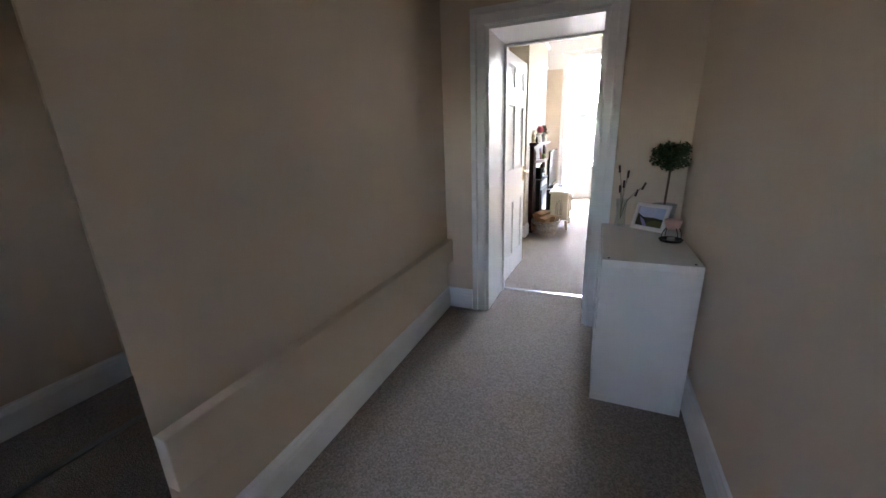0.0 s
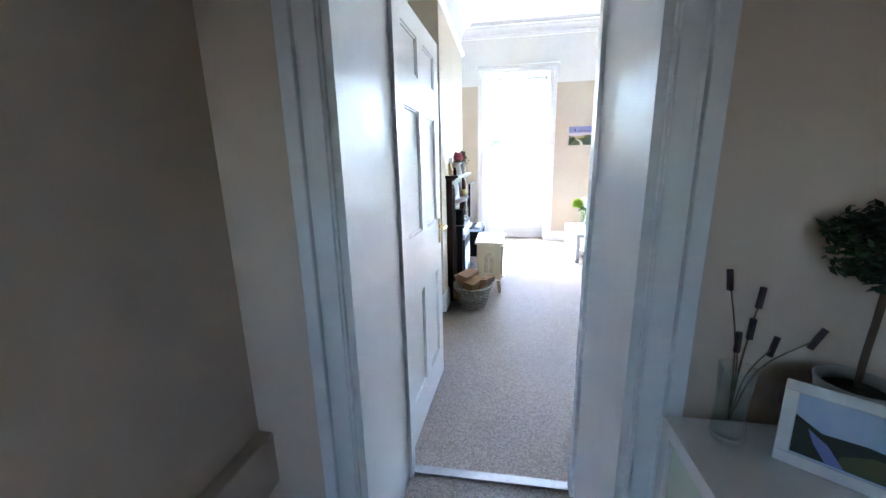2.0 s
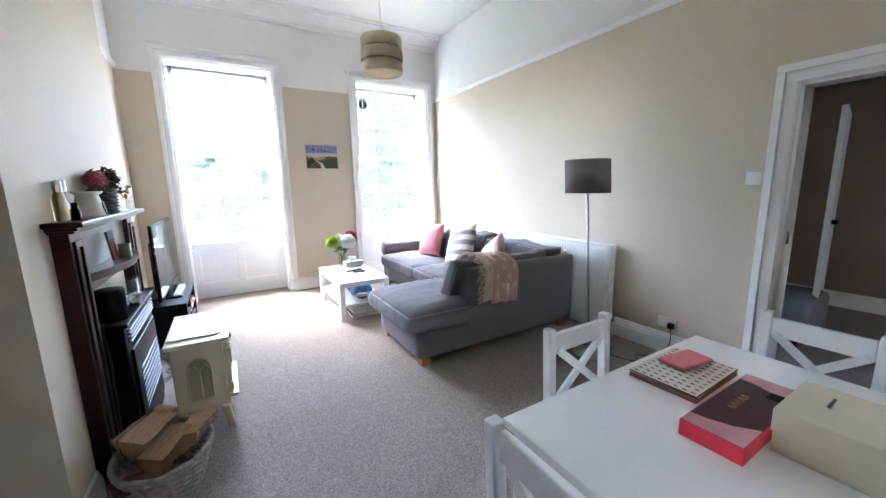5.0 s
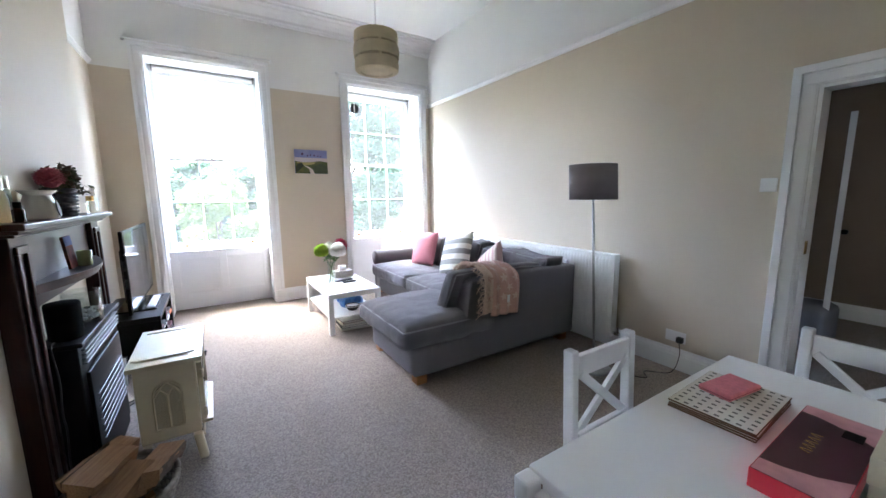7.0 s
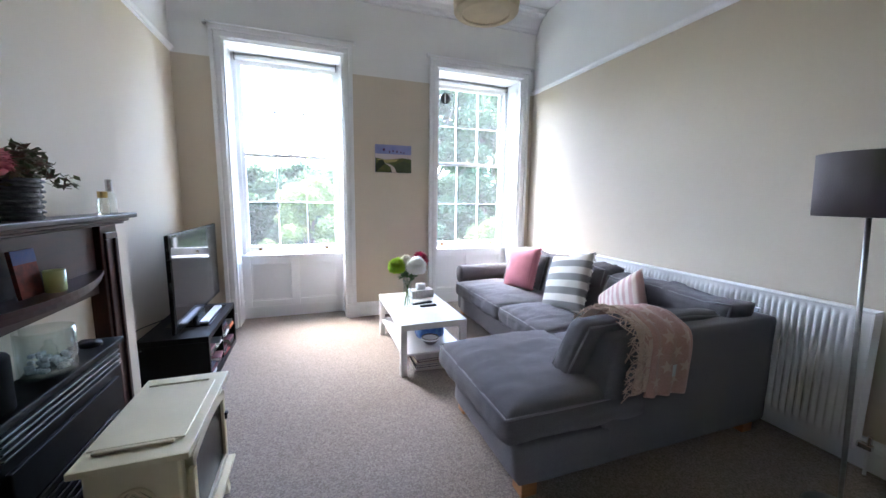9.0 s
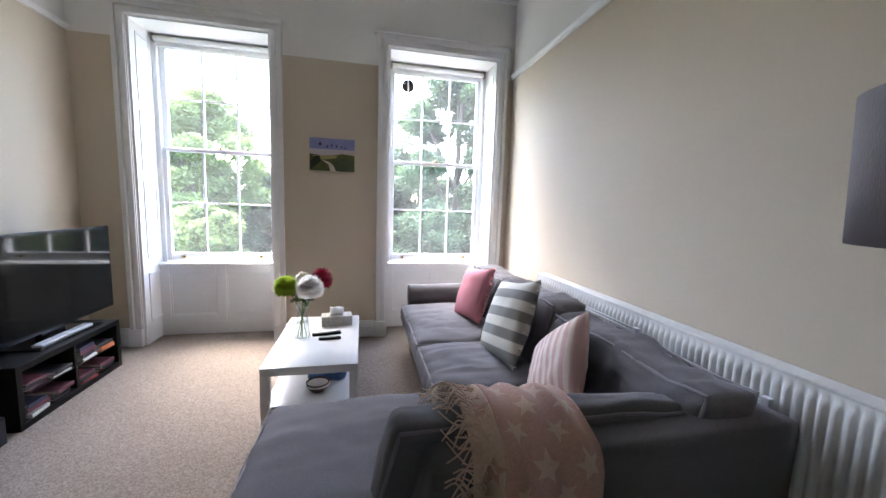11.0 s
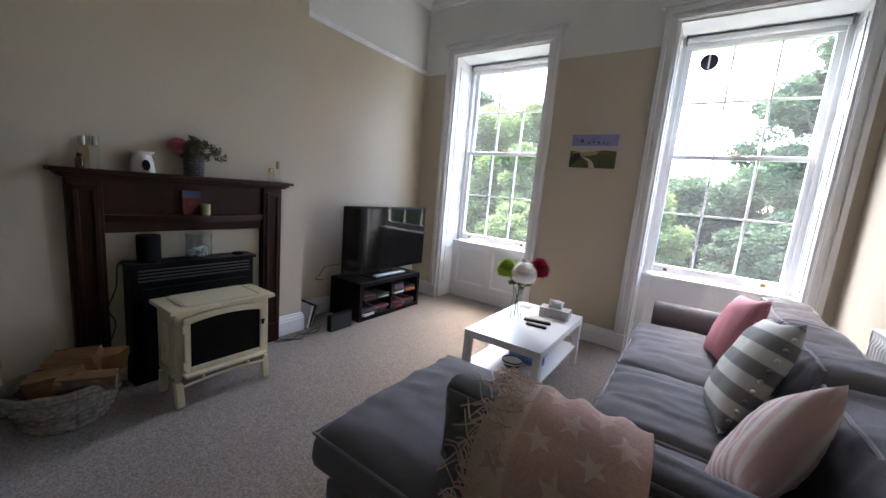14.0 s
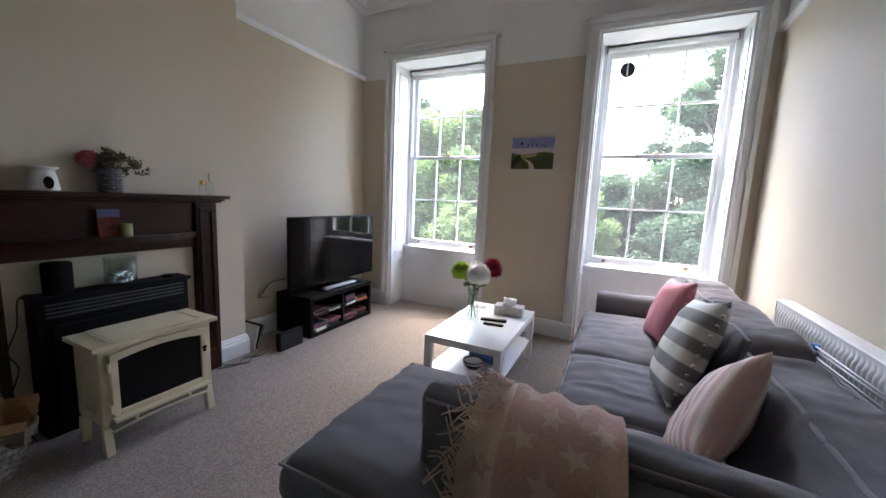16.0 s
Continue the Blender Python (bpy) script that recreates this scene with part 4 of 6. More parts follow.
part("end_back", raked(soft_box(1.80, SR, SB - 0.003, SB + 0.17, 0.07, 0.72, 0.022, 0.0, 0.003, cuts=20)), SOFA, so, smooth=True)
part("wall_back", soft_box(SR - 0.17, SR + 0.005, SB + 0.15, SF, 0.07, 0.70, 0.05, 0.0, 0.004, cuts=14), SOFA, so, smooth=True)
arm = part("arm", soft_box(2.14, SR - 0.02, SF - 0.02, SF + 0.16, 0.06, 0.50, 0.03, 0.0, 0.003, cuts=10), SOFA, so, smooth=True)
part("arm_roll", tube([(2.115, SF + 0.055, 0.50), (2.13, SF + 0.055, 0.50), (2.6, SF + 0.055, 0.505), (SR - 0.05, SF + 0.055, 0.50)], 0.10, 20), SOFA, arm, smooth=True)


def piped(name, parent, dims, r, bulge, wr, seed, axis=2, side=0.0, bend=lambda bm: bm):
    x0, x1, y0, y1, z0, z1 = dims
    c = part(name, bend(soft_box(*dims, r, bulge, wr, 34, seed, axis, side)), SOFA, parent, smooth=True)
    k = r * 0.27
    z = z1 - k
    if axis == 2:
        a = [(x0 + k, y0 + k, z), (x1 - k, y0 + k, z), (x1 - k, y1 - k, z), (x0 + k, y1 - k, z), (x0 + k, y0 + k, z)]
    elif axis == 0:
        x = x0 + k
        a = [(x, y0 + k, z0 + k), (x, y1 - k, z0 + k), (x, y1 - k, z1 - k), (x, y0 + k, z1 - k), (x, y0 + k, z0 + k)]
    else:
        y = y1 - k
        a = [(x0 + k, y, z0 + k), (x1 - k, y, z0 + k), (x1 - k, y, z1 - k), (x0 + k, y, z1 - k), (x0 + k, y, z0 + k)]
    a = [Vector(p).lerp(Vector(q), i / 12) for p, q in zip(a, a[1:]) for i in range(12)] + [Vector(a[-1])]
    if axis == 1:
        part("piping", bend(tube([(p.x, y0 + k, p.z) for p in a], 0.0065, 6)), PIPING, c, "cord piping round the cushion edge")
    if axis == 0:
        part("piping", bend(tube([(x1 - k, p.y, p.z) for p in a], 0.0065, 6)), PIPING, c, "cord piping round the cushion edge")
    part("piping", bend(tube(a, 0.0065, 6)), PIPING, c, "cord piping round the cushion edge")
    return c


piped("chaise_cushion", so, (1.25, 2.10, SB - 0.012, SN + 0.09, 0.272, 0.435), 0.065, 0.05, 0.010, 1.0)
piped("corner_cushion", so, (2.02, SR - 0.15, SB + 0.15, SN + 0.02, 0.275, 0.43), 0.05, 0.03, 0.008, 2.0)
piped("seat_cushion", so, (2.03, SR - 0.15, SN + 0.03, 8.22, 0.275, 0.43), 0.05, 0.035, 0.014, 3.0)
piped("seat_cushion", so, (2.03, SR - 0.15, 8.23, SF - 0.02, 0.275, 0.43), 0.05, 0.035, 0.014, 4.0)


def slumped(bm):
    """Leans a loose back cushion against the wall side, with puckers across its top border."""
    for v in bm.verts:
        k = max(0, v.co.z - 0.43)
        v.co.x += 0.26 * k
        t = max(0, min(1, (v.co.z - 0.70) / 0.08))
        v.co.z += t * (0.011 * noise.noise(Vector((v.co.x * 5, v.co.y * 21, 1))) + 0.006 * noise.noise(Vector((v.co.x * 9, v.co.y * 52, 4)))) - 0.02 * t * math.sin(v.co.y * 5.2) ** 2
        v.co.x += 0.010 * noise.noise(Vector((v.co.z * 14, v.co.y * 10, 7)))
    return bm


def tipped(bm):
    """Tips the end cushion back over the end panel and lets its corner sag."""
    for v in bm.verts:
        k = max(0, v.co.z - 0.42)
        v.co.y -= 0.30 * k
        v.co.z += 0.012 * noise.noise(Vector((v.co.x * 6, v.co.y * 8, 3))) * min(1, k * 5)
        v.co.z -= 0.03 * max(0, (v.co.x - 2.2) / 0.5) * min(1, k * 4)
    return raked(bm)


for dims, sd in (((2.64, 2.87, SB + 0.06, 7.70, 0.43, 0.805), 5.0), ((2.64, 2.87, 7.72, 8.48, 0.43, 0.83), 6.0), ((2.64, 2.875, 8.50, SF - 0.03, 0.43, 0.82), 7.0)):
    piped("back_cushion", so, dims, 0.05, 0.03, 0.013, sd, 0, 0.0, slumped)
piped("end_back_cushion", so, (1.70, 2.70, SB + 0.19, SB + 0.335, 0.42, 0.765), 0.035, 0.015, 0.008, 8.0, 1, 0.015, tipped)
for x, y in ((1.37, SB + 0.015), (1.37, SN - 0.10), (2.9, SB + 0.02), (2.9, SF + 0.02), (2.16, SF + 0.02)):
    part("foot", boxes((x, x + 0.085, y, y + 0.085, 0, 0.075), r=0.006), OAK, so, "light oak block foot")


def scatter(label, w, h, t, mat, m, seed, tassels=False):
    e = new("scatter_cushion")
    tagged(e, label, "cushion", "sofa cushions")
    ob = link_mesh("cover", pillow(w, h, t, seed=seed), mat, True)
    ob.parent = e
    if tassels:
        for k in range(11):
            v = -h / 2 + h * (k + 0.5) / 11
            ob2 = link_mesh("pompom", lathe([(0, -0.010), (0.008, -0.006), (0.010, 0), (0.008, 0.006), (0, 0.010)], (w / 2 + 0.002, v, 0), 8), tassels, True)
            ob2.parent = e
    e.matrix_basis = m
    return e


scatter("rose pink square scatter cushion with pompom trim", 0.46, 0.46, 0.16, PINKCUSH, pose(2.58, 8.72, 0.655, 70, 0, -83) @ pose(0, 0, 0, 0, 0, 8), 1.0, PINKCUSH)
scatter("grey and white striped scatter cushion with pompoms", 0.53, 0.54, 0.18, GREYSTRIPE, pose(2.58, 7.98, 0.665, 69, 0, -92) @ pose(0, 0, 0, 0, 0, 12), 2.0, GREYSTRIPE)
scatter("pale pink striped scatter cushion against the sofa back", 0.45, 0.43, 0.17, PALEPINK, pose(2.58, 7.37, 0.625, 66, 0, -104) @ pose(0, 0, 0, 0, 0, 44), 3.0)

# throw over the near sofa back
tw = thing("throw_blanket", (2.05, SB, 0.79), "dusty pink fringed throw with cream stars over the sofa back", "throw")
prof = arc([(0, -0.025, 0.425), (0, -0.028, 0.60), (0, -0.018, 0.73), (0, 0.05, 0.775), (0, 0.12, 0.798), (0, 0.22, 0.79), (0, 0.305, 0.72), (0, 0.325, 0.60)], 7)
lens_ = [0.0]
for a, b in zip(prof, prof[1:]):
    lens_.append(lens_[-1] + (b - a).length)


def drape(u, s, lift=0.0):
    """A point of the throw: u across, s along its length."""
    s = max(0, min(lens_[-1] - 1e-4, s))
    i = max(k for k in range(len(lens_) - 1) if lens_[k] <= s)
    f = (s - lens_[i]) / (lens_[i + 1] - lens_[i])
    p = prof[i].lerp(prof[i + 1], f)
    d = (prof[i + 1] - prof[i]).normalized()
    n = Vector((0, -d.z, d.y))
    wv = 0.010 * math.sin(u * 23 + s * 3) * (1.2 - 0.6 * s) + 0.008 * noise.noise(Vector((u * 9, s * 7, 2)))
    x = 1.935 + u * 0.345 + 0.03 * (1 - s) * (u - 0.6) + 0.015 * math.sin(s * 5)
    return Vector((x, SB + p.y, p.z - 0.02 * u)) + n * (wv * 0.7 + lift + 0.016)


def sheet(u0, u1, s0, s1, nu, ns, th=0.006):
    bm = bmesh.new()
    lay = []
    for l in (0.0, th):
        lay.append([[bm.verts.new(drape(u0 + (u1 - u0) * i / nu, s0 + (s1 - s0) * j / ns, l)) for j in range(ns + 1)] for i in range(nu + 1)])
    for g in lay:
        for i in range(nu):
            for j in range(ns):
                bm.faces.new((g[i][j], g[i + 1][j], g[i + 1][j + 1], g[i][j + 1]))
    a, b = lay
    for i in range(nu):
        bm.faces.new((a[i][0], a[i + 1][0], b[i + 1][0], b[i][0]))
        bm.faces.new((a[i][ns], a[i + 1][ns], b[i + 1][ns], b[i][ns]))
    for j in range(ns):
        bm.faces.new((a[0][j], a[0][j + 1], b[0][j + 1], b[0][j]))
        bm.faces.new((a[nu][j], a[nu][j + 1], b[nu][j + 1], b[nu][j]))
    return bm


S_ALL = lens_[-1]


def sheet_patch(u0, u1, s0, s1):
    bm = bmesh.new()
    bm.faces.new([bm.verts.new(drape(u, q, 0.010)) for u, q in ((u0, s0), (u1, s0), (u1, s1), (u0, s1))])
    return bm


part("cream_border", sheet(0.0, 0.24, 0.03, S_ALL, 16, 46), THROWCREAM, tw, "cream border of the throw", smooth=True)
part("pink_field", sheet(0.24, 1.0, 0.0, S_ALL, 44, 46), THROW, tw, smooth=True)
srng = random.Random(4)
for i in range(-1, 4):
    for j in range(7):
        u, s = 0.37 + 0.165 * i - 0.06 * (i < 0), 0.08 + 0.145 * j + 0.07 * (i % 2)
        if s > S_ALL - 0.06:
            continue
        bm = bmesh.new()
        rot = srng.uniform(0, 1)
        ring = []
        for k in range(10):
            rad = (0.036 if k % 2 == 0 else 0.015)
            a = rot + math.pi * k / 5
            ring.append([bm.verts.new(drape(u + q * rad * math.cos(a) / 0.345, s + q * rad * math.sin(a), 0.0075)) for q in (1.0, 0.66, 0.33)])
        c = bm.verts.new(drape(u, s, 0.0075))
        for k in range(10):
            p, q = ring[k], ring[(k + 1) % 10]
            bm.faces.new((c, p[2], q[2]))
            for d in (0, 1):
                bm.faces.new((p[d], q[d], q[d + 1], p[d + 1]))
        part("star", bm, STARWOOL if i >= 0 else THROW, tw, "woven cream star" if i >= 0 else "woven pink star", smooth=True)
part("care_label", sheet_patch(0.62, 0.72, 0.10, 0.16), LACQUER, tw, "small white sewn label")
for k in range(130):
    s = 0.03 + (S_ALL - 0.05) * k / 129
    u0, a, b = srng.uniform(-0.02, 0.20), srng.uniform(-0.03, 0.03), srng.uniform(-0.05, 0.05)
    line = [drape(u0, s, 0.010), drape(u0 - 0.06, s + a, 0.014), drape(u0 - 0.12, s + a + b * 0.5, 0.012), drape(u0 - 0.17 - 0.04 * srng.random(), s + b, 0.006)]
    part("fringe", tube(arc(line, 3), 0.0027, 5, taper=0.8), THROWCREAM, tw, "twisted cream fringe")

# ---- radiator ----
rd = thing("radiator", (XR - 0.06, 7.48, 0.10), "long white panel radiator fixed to the wall", "radiator")
RY0, RY1 = 6.315, 8.60
part("panel", boxes((XR - 0.105, XR - 0.085, RY0, RY1, 0.12, 0.835), r=0.006), RADWHITE, rd)


def pressed_front():
    """A steel sheet pressed into many upright flutes, closed at top and bottom."""
    bm = bmesh.new()
    n = int((RY1 - RY0 - 0.05) / 0.0335)
    pitch = (RY1 - RY0 - 0.05) / n
    line = [(RY0, 0.0)]
    for k in range(n):
        y = RY0 + 0.025 + pitch * k
        line += [(y + pitch * 0.10, 0.0), (y + pitch * 0.26, 0.011), (y + pitch * 0.40, 0.0135), (y + pitch * 0.60, 0.0135), (y + pitch * 0.74, 0.011), (y + pitch * 0.90, 0.0)]
    line.append((RY1, 0.0))
    rows = [[bm.verts.new((XR - 0.106 - d * f, y, z)) for y, d in line] for z, f in ((0.12, 0), (0.15, 0), (0.175, 1), (0.78, 1), (0.805, 0), (0.835, 0))]
    for p, q in zip(rows, rows[1:]):
        for i in range(len(line) - 1):
            bm.faces.new((p[i], p[i + 1], q[i + 1], q[i]))
    return bm


part("pressed_front", pressed_front(), RADWHITE, rd, "fluted white steel front", smooth=True)
part("top_grille", boxes((XR - 0.112, XR - 0.03, RY0 - 0.002, RY1 + 0.002, 0.835, 0.848), r=0.004), RADWHITE, rd)
for y in (RY0 - 0.002, RY1 - 0.008):
    part("side_panel", boxes((XR - 0.110, XR - 0.03, y, y + 0.01, 0.12, 0.835), r=0.003), RADWHITE, rd)
part("rear_panel", boxes((XR - 0.05, XR - 0.03, RY0, RY1, 0.12, 0.83), r=0.004), RADWHITE, rd)
part("wall_bracket", boxes((XR - 0.03, XR, RY0 + 0.2, RY0 + 0.24, 0.2, 0.75)), RADWHITE, rd)
part("wall_bracket", boxes((XR - 0.03, XR, RY1 - 0.24, RY1 - 0.2, 0.2, 0.75)), RADWHITE, rd)
v = part("valve", boxes((XR - 0.085, XR - 0.055, RY0 - 0.06, RY0, 0.135, 0.165), (XR - 0.08, XR - 0.06, RY0 - 0.055, RY0 - 0.035, 0.165, 0.21), r=0.006), CHROME, rd, "chrome lockshield valve")
part("feed_pipe", tube([(XR - 0.07, RY0 - 0.045, 0.14), (XR - 0.07, RY0 - 0.045, 0.0)], 0.0075, 10), RADWHITE, v)

# ---- floor lamp ----
LX, LY = 2.665, 6.165


def leaning(bm):
    """The old lamp leans a little off its base."""
    for v in bm.verts:
        v.co.x -= 0.045 * v.co.z
        v.co.y += 0.03 * v.co.z
    return bm


fl = thing("floor_lamp", (LX, LY, 0), "steel floor lamp with a grey fabric drum shade", "floor lamp")
part("base", lathe([(0, 0), (0.125, 0), (0.125, 0.012), (0.11, 0.02), (0.02, 0.026), (0.012, 0.04), (0, 0.04)], (LX, LY, 0), 40), LAMPSTEEL, fl, smooth=True)
part("pole", leaning(tube([(LX, LY, 0.03), (LX, LY, 0.7), (LX, LY, 1.50)], 0.009, 12)), LAMPSTEEL, fl, smooth=True)
part("shade", leaning(lathe([(0.168, 1.325), (0.166, 1.575), (0.162, 1.575), (0.164, 1.325), (0.168, 1.325)], (LX, LY, 0), 48)), LAMPGREY, fl, smooth=True)
sp = part("shade_spider", leaning(boxes((LX - 0.165, LX + 0.165, LY - 0.003, LY + 0.003, 1.495, 1.50), (LX - 0.003, LX + 0.003, LY - 0.165, LY + 0.165, 1.495, 1.50))), LAMPSTEEL, fl)
part("bulb", leaning(lathe([(0, 1.38), (0.025, 1.39), (0.03, 1.42), (0.018, 1.46), (0.013, 1.49), (0, 1.49)], (LX, LY, 0), 16)), LACQUER, fl, smooth=True)

# ---- pendant ----
PX, PY, PZ = 1.30, 7.07, 2.245
pd = thing("pendant_lamp", (PX, PY, PZ), "beige ribbed drum pendant lamp with cut bands", "pendant lamp")
part("flex", tube([(PX, PY, PZ + 0.25), (PX, PY, 3.56)], 0.004, 8), LACQUER, pd)
part("ceiling_rose", lathe([(0, 3.60), (0.045, 3.60), (0.045, 3.585), (0.02, 3.56), (0, 3.56)], (PX, PY, 0), 24), LACQUER, pd, smooth=True)
for z0, z1, rr in ((0.0, 0.07, 0.150), (0.082, 0.158, 0.156), (0.17, 0.245, 0.150)):
    part("shade_band", lathe([(rr, z0), (rr + 0.004, (z0 + z1) / 2), (rr, z1), (rr - 0.004, z1), (rr - 0.004, z0), (rr, z0)], (PX, PY, PZ), 48), PENDANT, pd, smooth=False)
part("inner_shade", lathe([(0.116, 0.0), (0.116, 0.245), (0.113, 0.245), (0.113, 0.0), (0.116, 0.0)], (PX, PY, PZ), 48), PENDANT_DARK, pd)
part("bottom_ring", lathe([(0.147, -0.004), (0.113, -0.012), (0.109, -0.008), (0.109, 0.0), (0.147, -0.001), (0.147, -0.004)], (PX, PY, PZ), 48), PENDANT, pd)
part("diffuser", lathe([(0, 0.03), (0.112, 0.03), (0.112, 0.034), (0, 0.034)], (PX, PY, PZ), 40), PENDANT_DARK, pd, "beige lower diffuser disc")
part("lamp_holder", tube([(PX, PY, PZ + 0.12), (PX, PY, PZ + 0.25)], 0.02, 12), LACQUER, pd)
for z in (0.066, 0.154):
    for k in range(6):
        a = math.pi / 3 * k + 0.3
        part("spacer", tube([(PX + 0.115 * math.cos(a), PY + 0.115 * math.sin(a), PZ + z + 0.01), (PX + 0.15 * math.cos(a), PY + 0.15 * math.sin(a), PZ + z + 0.01)], 0.009, 6), PENDANT, pd)
part("shade_spider", boxes((PX - 0.14, PX + 0.14, PY - 0.003, PY + 0.003, PZ + 0.23, PZ + 0.236), (PX - 0.003, PX + 0.003, PY - 0.14, PY + 0.14, PZ + 0.23, PZ + 0.236)), STEEL, pd)

# ---- dining table and chairs ----
dt = thing("dining_table", (1.34, 4.70, 0), "white rectangular dining table with square legs", "dining table")
TX0, TX1, TY0, TY1, TZ = 0.80, 1.88, 4.38, 5.045, 0.74
part("tabletop", boxes((TX0, TX1, TY0, TY1, TZ - 0.025, TZ), r=0.004), TABLEWHITE, dt)
for d in ((TX0 + 0.05, TX1 - 0.05, TY0 + 0.04, TY0 + 0.06), (TX0 + 0.05, TX1 - 0.05, TY1 - 0.06, TY1 - 0.04), (TX0 + 0.04, TX0 + 0.06, TY0 + 0.06, TY1 - 0.06), (TX1 - 0.06, TX1 - 0.04, TY0 + 0.06, TY1 - 0.06)):
    part("apron", boxes((*d, TZ - 0.11, TZ - 0.025), r=0.002), TABLEWHITE, dt)
for x in (TX0 + 0.025, TX1 - 0.085):
    for y in (TY0 + 0.02, TY1 - 0.08):
        part("leg", boxes((x, x + 0.06, y, y + 0.06, 0, TZ - 0.025), r=0.004), TABLEWHITE, dt)


def chair():
    """A cross-backed chair, its back at y = 0 and its seat towards -y."""
    e = thing("dining_chair", (0, 0, 0), "white painted wooden dining chair with a crossed back", "chair", "chairs round the table")
    w, zt = 0.37, 0.845
    for x in (-w / 2, w / 2 - 0.036):
        bm = boxes((x, x + 0.036, -0.02, 0.02, 0, zt), r=0.006)
        for v in bm.verts:
            v.co.y += 0.035 * max(0, v.co.z - 0.44) / 0.4 - 0.0
        part("back_post", bm, CHAIRWHITE, e)
    bm = boxes((-w / 2 + 0.036, w / 2 - 0.036, 0.015, 0.037, 0.745, 0.825), r=0.005)
    part("top_rail", bm, CHAIRWHITE, e)
    part("lower_rail", boxes((-w / 2 + 0.036, w / 2 - 0.036, 0.0, 0.022, 0.50, 0.545), r=0.005), CHAIRWHITE, e)
    for s in (-1, 1):
        a, b = Vector((-s * (w / 2 - 0.05), 0.012 + 0.002 * s, 0.535)), Vector((s * (w / 2 - 0.05), 0.026 + 0.002 * s, 0.757))
        bm = boxes((-0.016, 0.016, -0.008, 0.008, -(b - a).length / 2, (b - a).length / 2), r=0.003)
        bmesh.ops.transform(bm, verts=bm.verts, matrix=Matrix.Translation((a + b) / 2) @ Euler((0, math.atan2(b.x - a.x, b.z - a.z), 0)).to_matrix().to_4x4())
        part("cross_slat", bm, CHAIRWHITE, e)
    part("seat", boxes((-w / 2 - 0.01, w / 2 + 0.01, -0.40, 0.0, 0.42, 0.445), r=0.008), CHAIRWHITE, e)
    for x in (-w / 2, w / 2 - 0.036):
        part("front_leg", boxes((x, x + 0.036, -0.385, -0.349, 0, 0.42), r=0.004), CHAIRWHITE, e)
        part("side_stretcher", boxes((x + 0.008, x + 0.028, -0.349, -0.02, 0.16, 0.19), r=0.003), CHAIRWHITE, e)
        part("seat_rail", boxes((x + 0.006, x + 0.03, -0.349, -0.02, 0.36, 0.42), r=0.003), CHAIRWHITE, e)
    part("front_rail", boxes((-w / 2 + 0.036, w / 2 - 0.036, -0.38, -0.355, 0.36, 0.42), r=0.003), CHAIRWHITE, e)
    return e


c1 = chair()
c2 = copy_thing(c1, pose(0.715, 4.765, 0, 0, 0, 90))
c3 = copy_thing(c1, pose(2.105, 4.72, 0, 0, 0, -90))
c1.matrix_basis = pose(1.376, 5.222, 0)

# ---- things in the hall ----
GREENBOX = material("mint_green_board", (0.50, 0.62, 0.50), 0.6, vary=0.03)
PINKBOX = material("pale_pink_board", (0.66, 0.48, 0.50), 0.6, vary=0.03)
cb = thing("cube_cabinet", (0.70, 3.27, 0), "white four-cube shelving unit standing along the hall wall", "cabinet")
KX0, KX1, KY0, KY1, KZ = 0.50, 0.915, 2.845, 3.665, 0.785
part("top_panel", boxes((KX0, KX1, KY0, KY1, KZ - 0.038, KZ), r=0.002), LACQUER, cb)
part("base_panel", boxes((KX0, KX1, KY0, KY1, 0.0, 0.038), r=0.002), LACQUER, cb)
for y in (KY0, KY1 - 0.038):
    part("side_panel", boxes((KX0, KX1, y, y + 0.038, 0.038, KZ - 0.038), r=0.002), LACQUER, cb)
part("divider", boxes((KX0, KX1, 3.262, 3.278, 0.038, KZ - 0.038), r=0.001), LACQUER, cb)
part("shelf", boxes((KX0, KX1, KY0 + 0.038, KY1 - 0.038, 0.392, 0.408), r=0.001), LACQUER, cb)
part("back_panel", boxes((KX1 - 0.012, KX1 - 0.002, KY0 + 0.038, KY1 - 0.038, 0.038, KZ - 0.038)), LACQUER, cb)
for x in (KX0 + 0.03, KX1 - 0.03):
    part("cam_hole", lathe([(0, 0), (0.006, 0), (0.006, 0.002), (0, 0.002)], (x, KY0 + 0.03, KZ), 10), BLACK, cb)
for nm, y0, y1, z0, z1, mt, lb in (("storage_box", 3.285, 3.635, 0.41, 0.745, GREENBOX, "mint green storage box in the shelving unit"), ("storage_box", 3.285, 3.635, 0.04, 0.375, PINKBOX, "pale pink storage box in the shelving unit"), ("storage_box", 2.905, 3.255, 0.04, 0.375, GREENBOX, "mint green storage box in the shelving unit")):
    b = thing(nm, (0.7, (y0 + y1) / 2, z0), lb, "box", "storage boxes")
    part("box_body", boxes((KX0 + 0.012, KX1 - 0.03, y0, y1, z0, z1), r=0.006), mt, b)
    part("box_pull", boxes((KX0 + 0.006, KX0 + 0.012, (y0 + y1) / 2 - 0.03, (y0 + y1) / 2 + 0.03, z0 + 0.2, z0 + 0.225), r=0.002), mt, b)
BOOKC = [material("book_cloth_" + n, c, 0.6, vary=0.05) for n, c in (("red", (0.34, 0.05, 0.05)), ("navy", (0.025, 0.03, 0.06)), ("white", (0.7, 0.7, 0.68)), ("orange", (0.62, 0.16, 0.05)), ("teal", (0.1, 0.35, 0.35)), ("maroon", (0.15, 0.045, 0.06)), ("cream", (0.66, 0.6, 0.48)), ("black", (0.02, 0.02, 0.022)))]
